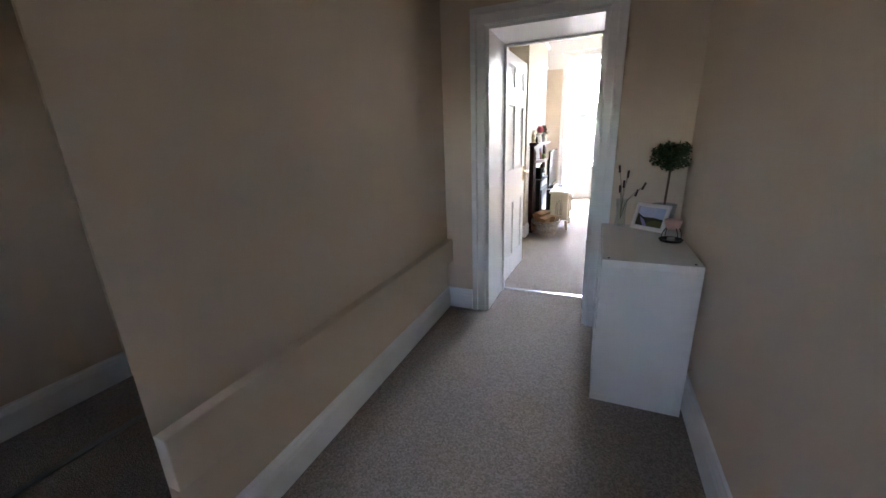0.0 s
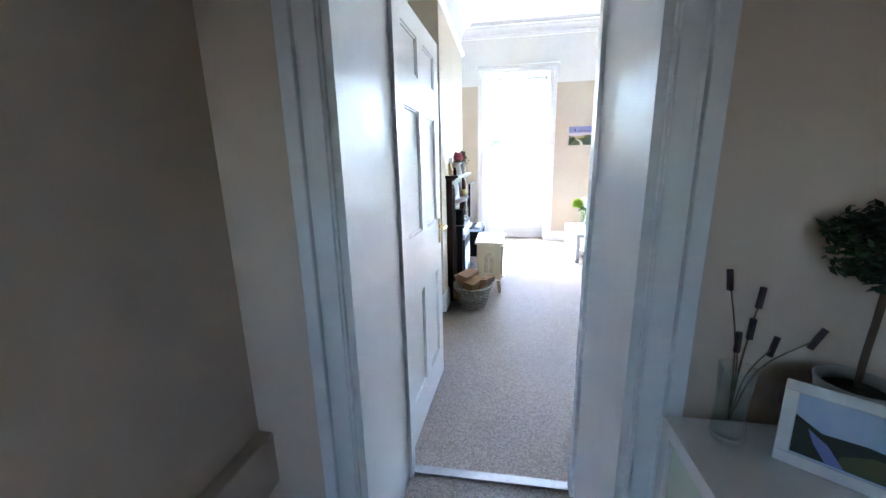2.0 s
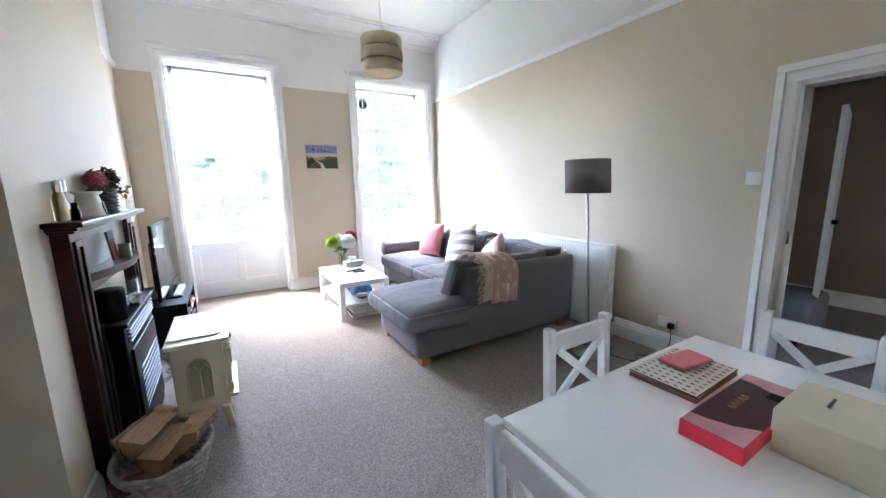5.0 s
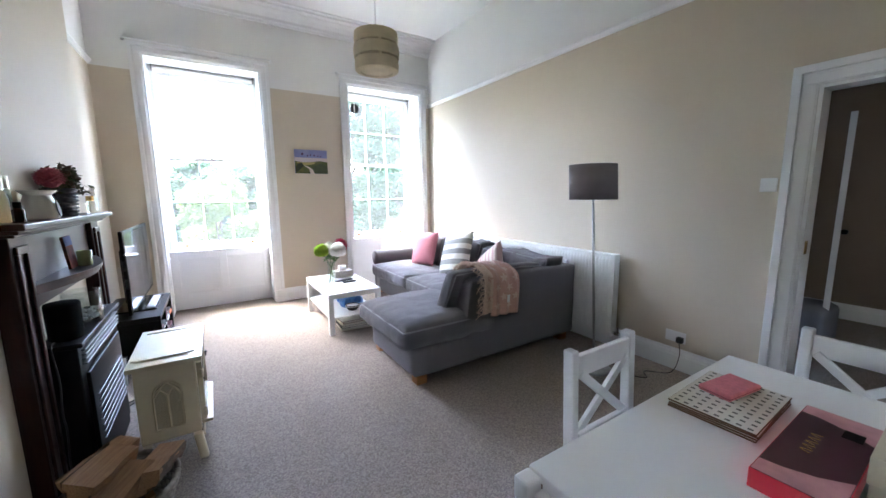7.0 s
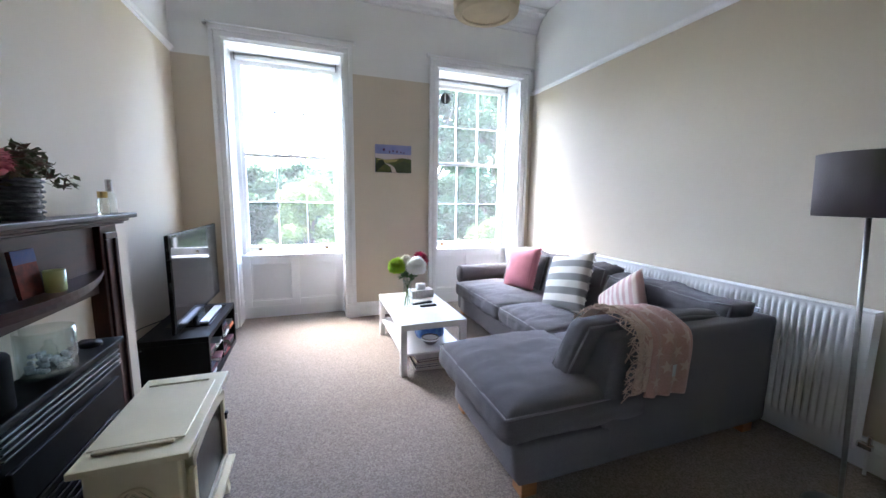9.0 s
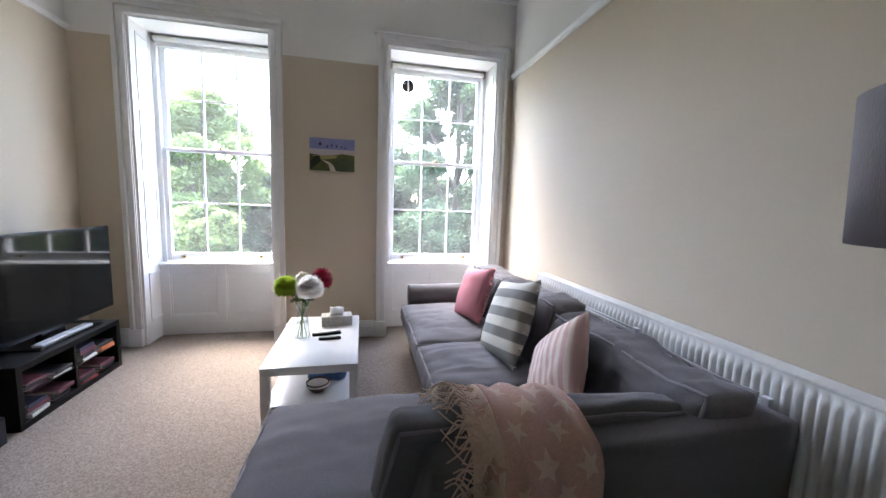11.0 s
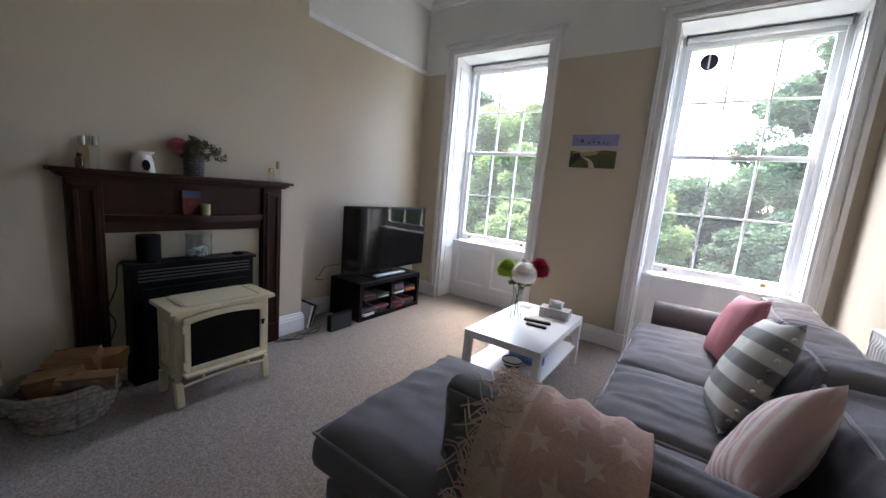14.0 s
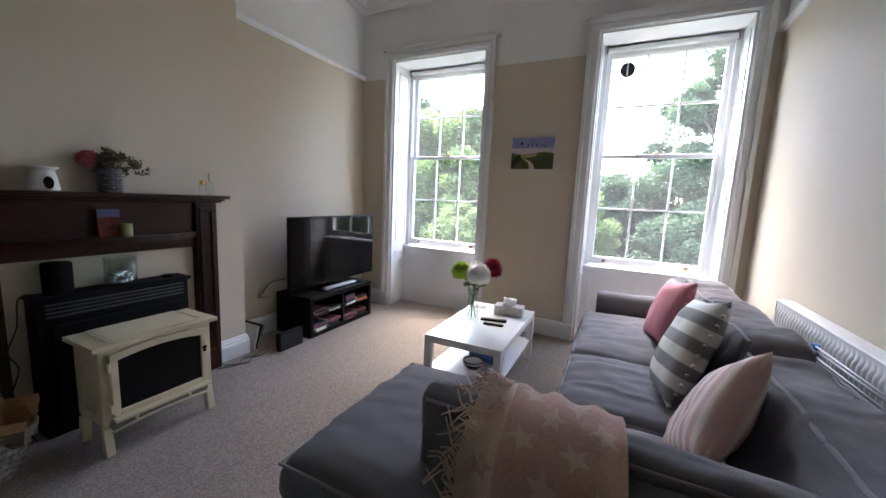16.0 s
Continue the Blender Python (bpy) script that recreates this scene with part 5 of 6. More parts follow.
PAPER = material("book_paper", (0.74, 0.71, 0.64), 0.8, vary=0.04, scale=60, stretch=(1, 1, 8))


def book(x0, x1, y0, y1, z0, z1, mat, label="closed book lying flat on a shelf", turn=0, spine=-1):
    cx, cy = (x0 + x1) / 2, (y0 + y1) / 2
    e = thing("book", (0, 0, 0), label, "book", "books")
    a, b, h = (x1 - x0) / 2, (y1 - y0) / 2, z1 - z0
    part("cover", boxes((-a, a, -b, b, 0, 0.003), (-a, a, -b, b, h - 0.003, h), (min(spine * a, spine * (a - 0.003)), max(spine * a, spine * (a - 0.003)), -b, b, 0.003, h - 0.003), r=0.0008), mat, e)
    part("page_block", boxes((-a + 0.003, a - 0.004, -b + 0.004, b - 0.004, 0.003, h - 0.003)), PAPER, e)
    e.matrix_basis = pose(cx, cy, z0, 0, 0, turn)
    return e


def upright_book(x0, x1, y, t, z0, h, mat, label="book standing upright on a shelf", lean=0):
    e = book(x0, x1, -h / 2, h / 2, 0, t, mat, label)
    e.matrix_basis = pose((x0 + x1) / 2, y, z0 + h / 2, 90, 0, 0) @ pose(0, 0, 0, 0, lean, 0)
    return e


for k, (y, t, h, m) in enumerate(((2.93, 0.03, 0.27, 1), (2.965, 0.02, 0.24, 4), (2.99, 0.035, 0.29, 7), (3.03, 0.02, 0.25, 2), (3.06, 0.03, 0.26, 0))):
    upright_book(0.56, 0.76, y + 0.03, t, 0.41, h, BOOKC[m])

# topiary plant
BALL = material("topiary_leaf", (0.02, 0.045, 0.018), 0.5, scale=30, color2=(0.035, 0.075, 0.025), spec=0.4)
STEMM = material("brown_plant_stem", (0.13, 0.09, 0.06), 0.8, bump=0.4)
SOIL = material("dark_soil", (0.02, 0.016, 0.012), 0.95, bump=1.0, bump_scale=90)
tp = thing("topiary_plant", (0.845, 3.625, KZ), "small dark green ball topiary in a silvery pot", "plant")
part("pot", lathe([(0, 0), (0.052, 0), (0.064, 0.125), (0.069, 0.145), (0.063, 0.145), (0.058, 0.12), (0, 0.12)], (0.845, 3.625, KZ), 32), material("silvery_grey_ceramic", (0.4, 0.4, 0.4), 0.35, scale=40, bump=0.5, bump_scale=60, metal=0.3), tp, smooth=True)
part("soil", lathe([(0, 0.121), (0.058, 0.121), (0.04, 0.13), (0, 0.133)], (0.845, 3.625, KZ), 20), SOIL, tp)
part("stem", tube(arc([(0.845, 3.625, KZ + 0.12), (0.846, 3.626, KZ + 0.2), (0.849, 3.624, KZ + 0.30), (0.848, 3.62, KZ + 0.42)], 4), 0.006, 8), STEMM, tp, smooth=True)
rl = random.Random(2)
cl = [((0.838 + 0.072 * rl.uniform(-1, 1), 3.612 + 0.042 * rl.uniform(-1, 1), KZ + 0.435 + 0.055 * rl.uniform(-1, 1)), 0.040) for _ in range(26)]
me = leaf_cloud(cl, 90, 0.013, 21)
me.materials.append(BALL)
cr = new("crown", me)
cr.parent = tp
cr.location = -origin(tp)

# glass vase with dried twigs
TWIG = material("dried_stem", (0.16, 0.14, 0.09), 0.8)
SEED = material("dried_flower_head", (0.06, 0.04, 0.05), 0.9, bump=0.8)
va = thing("bud_vase", (0.605, 3.605, KZ), "slim clear glass vase with dried lavender stems", "vase")
part("glass", lathe([(0, 0), (0.03, 0), (0.033, 0.01), (0.028, 0.09), (0.034, 0.175), (0.031, 0.175), (0.025, 0.09), (0.029, 0.014), (0, 0.012)], (0.605, 3.605, KZ), 24), CLEAR, va, smooth=True)
for dx, dy, h in ((-0.03, 0.02, 0.36), (0.02, 0.0, 0.33), (0.0, -0.02, 0.27), (0.11, -0.03, 0.26), (0.08, 0.03, 0.21), (-0.02, -0.02, 0.24)):
    s = part("stem", tube(arc([(0.605, 3.605, 0.83), (0.605 + dx * 0.3, 3.605 + dy * 0.3, 0.83 + h * 0.5), (0.605 + dx, 3.605 + dy, KZ + h)], 4), 0.0016, 5), TWIG, va)
    part("flower_head", tube([(0.605 + dx * 0.93, 3.605 + dy * 0.93, KZ + h - 0.022), (0.605 + dx, 3.605 + dy, KZ + h), (0.605 + dx * 1.08, 3.605 + dy * 1.08, KZ + h + 0.022)], 0.006, 7), SEED, s)


def poly(name, pts, y, mat, parent, th=0.001, label=""):
    """A flat painted shape facing -y in its own x-z plane."""
    bm = bmesh.new()
    f = bm.faces.new([bm.verts.new((x, y, z)) for x, z in pts])
    r = bmesh.ops.extrude_face_region(bm, geom=[f])
    bmesh.ops.translate(bm, verts=[v for v in r["geom"] if isinstance(v, bmesh.types.BMVert)], vec=(0, -th, 0))
    ob = link_mesh(name, bm, mat)
    ob.parent = parent
    if label:
        ob["label"] = label
    return ob


def paint(name, c, vary=0.12, scale=25, c2=None):
    return material(name, c, 0.55, vary=vary, scale=scale, color2=c2)


P_SKY, P_LILAC, P_HILL, P_FIELD, P_DARK, P_PATH, P_CLOUD = paint("print_blue_sky", (0.16, 0.20, 0.46), c2=(0.30, 0.30, 0.52), scale=6), paint("print_pale_horizon", (0.52, 0.48, 0.56), c2=(0.55, 0.45, 0.42), scale=8), paint("print_far_hill", (0.055, 0.075, 0.03)), paint("print_green_field", (0.05, 0.08, 0.018), c2=(0.11, 0.11, 0.028), scale=14), paint("print_dark_hedge", (0.02, 0.03, 0.012)), paint("print_pale_path", (0.6, 0.52, 0.46)), paint("print_cloud", (0.6, 0.68, 0.78), c2=(0.35, 0.5, 0.7), scale=9)
P_RED, P_MAG = paint("print_red", (0.5, 0.04, 0.05)), paint("print_magenta", (0.07, 0.02, 0.07))
WHITEFRAME = material("white_photo_frame", (0.78, 0.78, 0.78), 0.35, vary=0.01)
pf = new("framed_photo")
tagged(pf, "white photo frame with a coastal landscape, leaning back", "photo frame")
fw, fh = 0.205, 0.165
for d in ((-fw / 2, fw / 2, -0.012, 0.0, 0, 0.022), (-fw / 2, fw / 2, -0.012, 0.0, fh - 0.022, fh), (-fw / 2, -fw / 2 + 0.022, -0.012, 0.0, 0.022, fh - 0.022), (fw / 2 - 0.022, fw / 2, -0.012, 0.0, 0.022, fh - 0.022)):
    part("frame_bar", boxes(d, r=0.002), WHITEFRAME, pf)
ph = part("photo", boxes((-fw / 2 + 0.02, fw / 2 - 0.02, -0.004, -0.001, 0.02, fh - 0.02)), P_CLOUD, pf)
poly("hill", [(-0.08, 0.026), (0.08, 0.026), (0.08, 0.075), (0.02, 0.082), (-0.04, 0.078), (-0.08, 0.10)], -0.0045, P_DARK, ph)
poly("field", [(-0.02, 0.027), (0.075, 0.027), (0.08, 0.06), (0.03, 0.066), (-0.01, 0.05)], -0.006, P_FIELD, ph)
poly("river", [(-0.03, 0.027), (-0.005, 0.027), (-0.03, 0.06), (-0.06, 0.08), (-0.05, 0.055)], -0.0075, P_SKY, ph)
part("stand", boxes((-0.02, 0.02, 0.0, 0.004, 0.0, 0.14)), WHITEFRAME, pf)
pf.matrix_basis = pose(0.748, 3.495, KZ + 0.003, -22, 0, -36)
# wax burner
PINKCER = material("pink_ceramic", (0.68, 0.42, 0.38), 0.35, vary=0.03)
wb = thing("wax_burner", (0.845, 3.28, KZ), "pink ceramic wax burner on a black wire stand", "wax burner")
part("base_dish", lathe([(0, 0), (0.052, 0), (0.06, 0.012), (0.055, 0.014), (0.048, 0.006), (0, 0.005)], (0.845, 3.28, KZ), 28), BLACK, wb, smooth=True)
part("tea_light", lathe([(0, 0.005), (0.019, 0.005), (0.019, 0.02), (0.017, 0.02), (0.017, 0.016), (0, 0.016)], (0.845, 3.28, KZ), 16), STEEL, wb)
for k in range(4):
    a = 0.4 + k * math.pi / 2
    c, s = math.cos(a), math.sin(a)
    part("wire_leg", tube(arc([(0.845 + 0.056 * c, 3.28 + 0.056 * s, KZ + 0.01), (0.845 + 0.05 * c, 3.28 + 0.05 * s, KZ + 0.05), (0.845 + 0.032 * c, 3.28 + 0.032 * s, KZ + 0.078)], 4), 0.0022, 6), BLACK, wb)
part("bowl", lathe([(0, 0.07), (0.03, 0.07), (0.041, 0.1), (0.043, 0.118), (0.039, 0.118), (0.034, 0.09), (0, 0.085)], (0.845, 3.28, KZ), 28), PINKCER, wb, smooth=True)

# ---- fireplace side: small things ----
bk = thing("log_basket", (-0.185, 6.285, 0), "whitewashed oval wicker basket filled with split logs", "basket")
BRX, BRY, BH = 0.185, 0.225, 0.225
part("base", lathe([(0, 0.004), (0.115, 0.004), (0.115, 0.016), (0, 0.016)], (-0.185, 6.285, 0), 24), WICKER, bk)
NS = 30
for row in range(13):
    z = 0.014 + 0.0155 * row
    f = 0.60 + 0.40 * (z / BH) ** 0.8
    pts = []
    for k in range(NS * 2 + 1):
        a = math.pi * k / NS
        w = 0.0055 * math.cos(math.pi * (k / 2 + row))
        pts.append((-0.185 + (BRX * f + w) * math.cos(a), 6.285 + (BRY * f + w) * math.sin(a), z))
    part("weave_strand", tube(pts, 0.0075, 6), WICKER, bk, smooth=True)
for k in range(NS):
    a = 2 * math.pi * k / NS
    part("stake", tube([(-0.185 + BRX * (0.60 + 0.4 * t ** 0.8) * math.cos(a), 6.285 + BRY * (0.60 + 0.4 * t ** 0.8) * math.sin(a), BH * t) for t in (0.03, 0.35, 0.7, 1.0)], 0.004, 5), WICKER, bk)
for rr, z in ((0.012, BH), (0.009, BH - 0.016)):
    part("rim", tube([(-0.185 + BRX * math.cos(a) * 1.01, 6.285 + BRY * math.sin(a) * 1.01, z + 0.003 * math.sin(a * 9)) for a in (2 * math.pi * k / 48 for k in range(49))], rr, 8), WICKER, bk, smooth=True)


def split_log(length, rad, spread, m, seed):
    rng = random.Random(seed)
    e = new("split_log")
    tagged(e, "split firewood log with bark on one side", "log", "firewood")
    n, seg = 8, 12
    sec = [(0, 0)] + [(rad * (1 + 0.06 * rng.uniform(-1, 1)) * math.cos(-spread / 2 + spread * k / n), rad * (1 + 0.06 * rng.uniform(-1, 1)) * math.sin(-spread / 2 + spread * k / n)) for k in range(n + 1)]
    bm = bmesh.new()
    rows = []
    for i in range(seg + 1):
        x = -length / 2 + length * i / seg
        rows.append([bm.verts.new((x, u + 0.011 * noise.noise(Vector((x * 12, j * 1.7, seed))), v + 0.011 * noise.noise(Vector((x * 9, j * 1.7, seed + 5))))) for j, (u, v) in enumerate(sec)])
    for a, b in zip(rows, rows[1:]):
        for j in range(len(sec)):
            bm.faces.new((a[j], a[(j + 1) % len(sec)], b[(j + 1) % len(sec)], b[j]))
    bm.faces.new(rows[0]), bm.faces.new(rows[-1])
    w = link_mesh("wood", bm, SPLITWOOD)
    w.parent = e
    bm = bmesh.new()
    rows = []
    for i in range(seg + 1):
        x = -length / 2 * 0.99 + length * 0.99 * i / seg
        ring = []
        for j in range(n + 1):
            u, v = sec[j + 1]
            o = 1.05 + 0.05 * noise.noise(Vector((x * 25, j * 1.1, seed)))
            ring.append(bm.verts.new((x, u * o, v * o)))
        rows.append(ring)
    for a, b in zip(rows, rows[1:]):
        for j in range(n):
            bm.faces.new((a[j], a[j + 1], b[j + 1], b[j]))
    b = link_mesh("bark", bm, BARK)
    b.parent = e
    e.matrix_basis = m
    return e


for i, (l, r, sp_, p) in enumerate(((0.27, 0.085, 1.3, pose(-0.24, 6.20, 0.10, 100, 4, 25)), (0.26, 0.08, 1.5, pose(-0.15, 6.33, 0.10, 80, -4, 70)), (0.28, 0.09, 1.3, pose(-0.25, 6.36, 0.14, 250, 5, 35)), (0.20, 0.125, 1.3, pose(-0.18, 6.285, 0.325, 328, -6, 56)), (0.20, 0.115, 1.35, pose(-0.12, 6.21, 0.28, 215, 8, 240)), (0.25, 0.10, 1.3, pose(-0.22, 6.385, 0.30, 325, -5, 50)), (0.22, 0.10, 1.4, pose(-0.11, 6.36, 0.275, 218, 6, 70)))):
    split_log(l, r, sp_, p, 11 + i * 7)

AMBER = glass_material("amber_liquid_glass", (0.82, 0.64, 0.40), 0.05)
SILVERCAP = material("silver_cap", (0.6, 0.6, 0.6), 0.25, metal=1.0)
MZ = 1.285


def bottle(x, y, z, r, h, mat, cap, label, capr=0.6, caph=0.28):
    e = thing("bottle", (x, y, z), label, "bottle", "bottles")
    hb = h * (1 - caph)
    part("bottle_body", lathe([(0, 0), (r, 0), (r * 1.02, 0.006), (r, hb * 0.85), (r * capr, hb * 0.97), (r * capr, hb), (0, hb)], (x, y, z), 20), mat, e, smooth=True)
    part("cap", lathe([(0, hb), (r * capr * 1.1, hb), (r * capr * 1.1, h), (0, h)], (x, y, z), 20), cap, e, "metallic cap")
    return e


bottle(-0.42, 6.445, MZ, 0.024, 0.165, AMBER, SILVERCAP, "amber perfume bottle with a silver cap")
bottle(-0.422, 6.492, MZ, 0.02, 0.17, CLEAR, SILVERCAP, "tall clear bottle with a silver cap", 0.85)
bottle(-0.37, 6.42, MZ, 0.017, 0.075, material("dark_bottle", (0.03, 0.012, 0.008), 0.15), BLACK, "small dark brown bottle with a black cap")
bottle(-0.39, 7.47, MZ, 0.021, 0.10, glass_material("pale_liquid_glass", (0.92, 0.91, 0.84), 0.05), BRASS, "small glass bottle with a gold cap", 0.8)
bottle(-0.385, 7.52, MZ, 0.023, 0.155, CLEAR, SILVERCAP, "clear perfume bottle with a silver cap", 0.5, 0.35)
WHITECER = material("white_glazed_ceramic", (0.74, 0.72, 0.68), 0.3, vary=0.02)
ob_ = thing("oil_burner", (-0.39, 6.69, MZ), "white ceramic oil burner with an arched opening", "oil burner")
part("burner_body", lathe([(0, 0), (0.056, 0), (0.058, 0.012), (0.050, 0.07), (0.042, 0.098), (0.043, 0.104), (0.060, 0.118), (0.058, 0.121), (0.035, 0.108), (0, 0.104)], (-0.39, 6.69, MZ), 28), WHITECER, ob_, smooth=True)
bm = lathe([(0, 0), (0.024, 0.0), (0.024, 0.004), (0, 0.004)], (0, 0, 0), 20)
bmesh.ops.transform(bm, verts=bm.verts, matrix=pose(-0.3345, 6.69, MZ + 0.042, 0, 82, 0) @ Matrix.Diagonal((1.3, 0.8, 1, 1)))
part("burner_opening", bm, BLACK, ob_, "dark arched candle opening")
# planter with a rose and sprigs
WOVENPOT = material("dark_grey_woven_pot", (0.06, 0.06, 0.065), 0.6, scale=50, bump=1.0, bump_scale=90, color2=(0.14, 0.14, 0.15), stretch=(1, 1, 2))
fp = thing("flower_pot", (-0.385, 6.955, MZ), "dark woven pot with a pink artificial rose and sprigs", "flower pot")
part("pot", lathe([(0, 0), (0.048, 0), (0.051, 0.05), (0.055, 0.135), (0.051, 0.135), (0.048, 0.12), (0, 0.12)], (-0.385, 6.955, MZ), 28), WOVENPOT, fp, smooth=True)
for k in range(8):
    z = MZ + 0.010 + 0.0165 * k
    part("pot_weave", tube([(-0.385 + (0.050 + 0.0008 * k + 0.003 * math.cos(j * math.pi / 2 + k * math.pi)) * math.cos(j * math.pi / 14), 6.955 + (0.050 + 0.0008 * k + 0.003 * math.cos(j * math.pi / 2 + k * math.pi)) * math.sin(j * math.pi / 14), z) for j in range(29)], 0.006, 6), WOVENPOT, fp, smooth=True)
rf = random.Random(9)
me = leaf_cloud([((-0.385 + 0.055 * rf.uniform(-1, 1), 6.99 + 0.10 * rf.uniform(-0.8, 1), MZ + 0.175 + 0.055 * rf.uniform(-1, 1)), 0.034) for _ in range(24)], 26, 0.019, 31)
me.materials.append(material("sprig_leaf_red_green", (0.075, 0.115, 0.045), 0.6, scale=35, color2=(0.15, 0.075, 0.05)))
o = new("foliage", me)
o.parent, o.location = fp, -origin(fp)
for k in range(9):
    a = k * 0.7
    part("sprig_stem", tube([(-0.385, 6.96, MZ + 0.08), (-0.385 + 0.05 * math.cos(a), 6.97 + 0.06 * math.sin(a), MZ + 0.19)], 0.0018, 5), STEMM, fp)


def bloom(parent, c, rad, mat, petals, seed, name="bloom", squash=1.0):
    """A full flower head of many cupped petals."""
    rng = random.Random(seed)
    bm = bmesh.new()
    for k in range(petals):
        t = (k + 0.5) / petals
        th, phi = math.acos(1 - 1.6 * t), k * 2.39996
        d = Vector((math.sin(th) * math.cos(phi), math.sin(th) * math.sin(phi), math.cos(th) * squash))
        u = d.cross(Vector((0, 0, 1)))
        u = u.normalized() if u.length > 1e-3 else Vector((1, 0, 0))
        p0, w = Vector(c) + d * rad * 0.35, rad * rng.uniform(0.16, 0.24)
        p1, p2 = Vector(c) + d * rad * 0.8, Vector(c) + d * rad * rng.uniform(0.92, 1.08) + d.cross(u) * rad * 0.08
        vs = [bm.verts.new(q) for q in (p0 - u * w * 0.4, p0 + u * w * 0.4, p1 + u * w, p2 + u * w * 0.3, p2 - u * w * 0.3, p1 - u * w)]
        bm.faces.new(vs)
    bmesh.ops.create_icosphere(bm, subdivisions=2, radius=rad * 0.78, matrix=Matrix.Translation(c))
    o = link_mesh(name, bm, mat)
    o.parent = parent
    o.location = -origin(parent)
    return o


ROSE = material("dusty_rose_petal", (0.52, 0.13, 0.16), 0.7, vary=0.12, scale=60)
bloom(fp, (-0.39, 6.87, MZ + 0.18), 0.06, ROSE, 110, 4, "rose", 0.8)
# card and candle on the bow shelf
cd = thing("photo_card", (-0.385, 6.935, 1.036), "small dark picture card with a blue top, leaning back", "card")
bm = boxes((-0.010, 0.001, -0.052, 0.052, 0, 0.155))
bmesh.ops.transform(bm, verts=bm.verts, matrix=pose(-0.37, 6.935, 1.037, 0, -6, 0))
part("card_sheet", bm, material("card_dark_print", (0.05, 0.025, 0.02), 0.85, scale=30, color2=(0.18, 0.045, 0.03), spec=0.1), cd)
bm = boxes((0.0012, 0.0022, -0.052, 0.052, 0.11, 0.155))
bmesh.ops.transform(bm, verts=bm.verts, matrix=pose(-0.37, 6.935, 1.037, 0, -6, 0))
part("card_sky", bm, material("card_dusk_print", (0.06, 0.08, 0.17), 0.85, scale=30, color2=(0.10, 0.09, 0.14), spec=0.1), cd)
jc = thing("jar_candle", (-0.345, 7.0, 1.036), "small green glass jar candle", "candle")
part("jar", lathe([(0, 0), (0.027, 0), (0.029, 0.008), (0.029, 0.075), (0.026, 0.075), (0.026, 0.01), (0, 0.01)], (-0.345, 7.0, 1.036), 24), material("olive_green_glass", (0.30, 0.32, 0.14), 0.15), jc, smooth=True)
part("wax", lathe([(0, 0.05), (0.0255, 0.05), (0.0255, 0.055), (0, 0.055)], (-0.345, 7.0, 1.036), 20), WHITECER, jc)
# things on the gas fire
spk = thing("smart_speaker", (-0.375, 6.70, 0.755), "black fabric-covered smart speaker", "speaker")
part("speaker_body", lathe([(0, 0), (0.055, 0), (0.059, 0.006), (0.06, 0.155), (0.056, 0.163), (0, 0.165)], (-0.375, 6.70, 0.756), 36), material("black_speaker_fabric", (0.005, 0.005, 0.006), 0.9, bump=0.5, bump_scale=500, spec=0.1), spk, smooth=True)
part("speaker_base", lathe([(0, 0), (0.05, 0), (0.05, 0.004), (0, 0.004)], (-0.375, 6.70, 0.7552), 24), BLACKGLOSS, spk)
gb = thing("glass_bowl", (-0.375, 6.97, 0.755), "clear glass cylinder filled with glass pebbles", "glass bowl")
part("cylinder", lathe([(0, 0), (0.073, 0), (0.076, 0.005), (0.076, 0.16), (0.072, 0.16), (0.072, 0.01), (0, 0.01)], (-0.375, 6.97, 0.755), 32), CLEAR, gb, smooth=True)
rg = random.Random(6)
ICE = material("frosted_glass_pebble", (0.72, 0.75, 0.77), 0.12, vary=0.1, scale=40)
for k in range(34):
    a, q = rg.uniform(0, 6.28), 0.056 * math.sqrt(rg.random())
    z = 0.755 + 0.022 + 0.018 * (k // 12) + 0.004 * rg.random()
    r = rg.uniform(0.010, 0.015)
    part("glass_pebble", lathe([(0, -r * 0.7), (r * 0.8, -r * 0.4), (r, 0), (r * 0.75, r * 0.5), (0, r * 0.7)], (-0.375 + q * math.cos(a), 6.97 + q * math.sin(a), z), 7), ICE, gb)
bt = thing("candle_jar", (-0.375, 6.98, 0.83), "small stoppered glass bottle among the pebbles", "bottle")
part("bottle_glass", lathe([(0, 0), (0.02, 0), (0.02, 0.03), (0.01, 0.04), (0.01, 0.055), (0, 0.055)], (-0.375, 6.98, 0.815), 16), CLEAR, bt, smooth=True)
pk = thing("remote_puck", (-0.375, 7.22, 0.755), "flat round black device on the fire top", "device")
part("puck_body", lathe([(0, 0), (0.036, 0), (0.038, 0.006), (0.034, 0.014), (0, 0.015)], (-0.375, 7.22, 0.755), 24), BLACK, pk, smooth=True)
CABLE = material("black_cable", (0.012, 0.012, 0.012), 0.5)


def cable(points, label, r=0.0035, mat=None, n=8):
    o = link_mesh("cable", tube(arc(points, n), r, 6), mat or CABLE, True)
    return tagged(o, label, "cable", "cables")


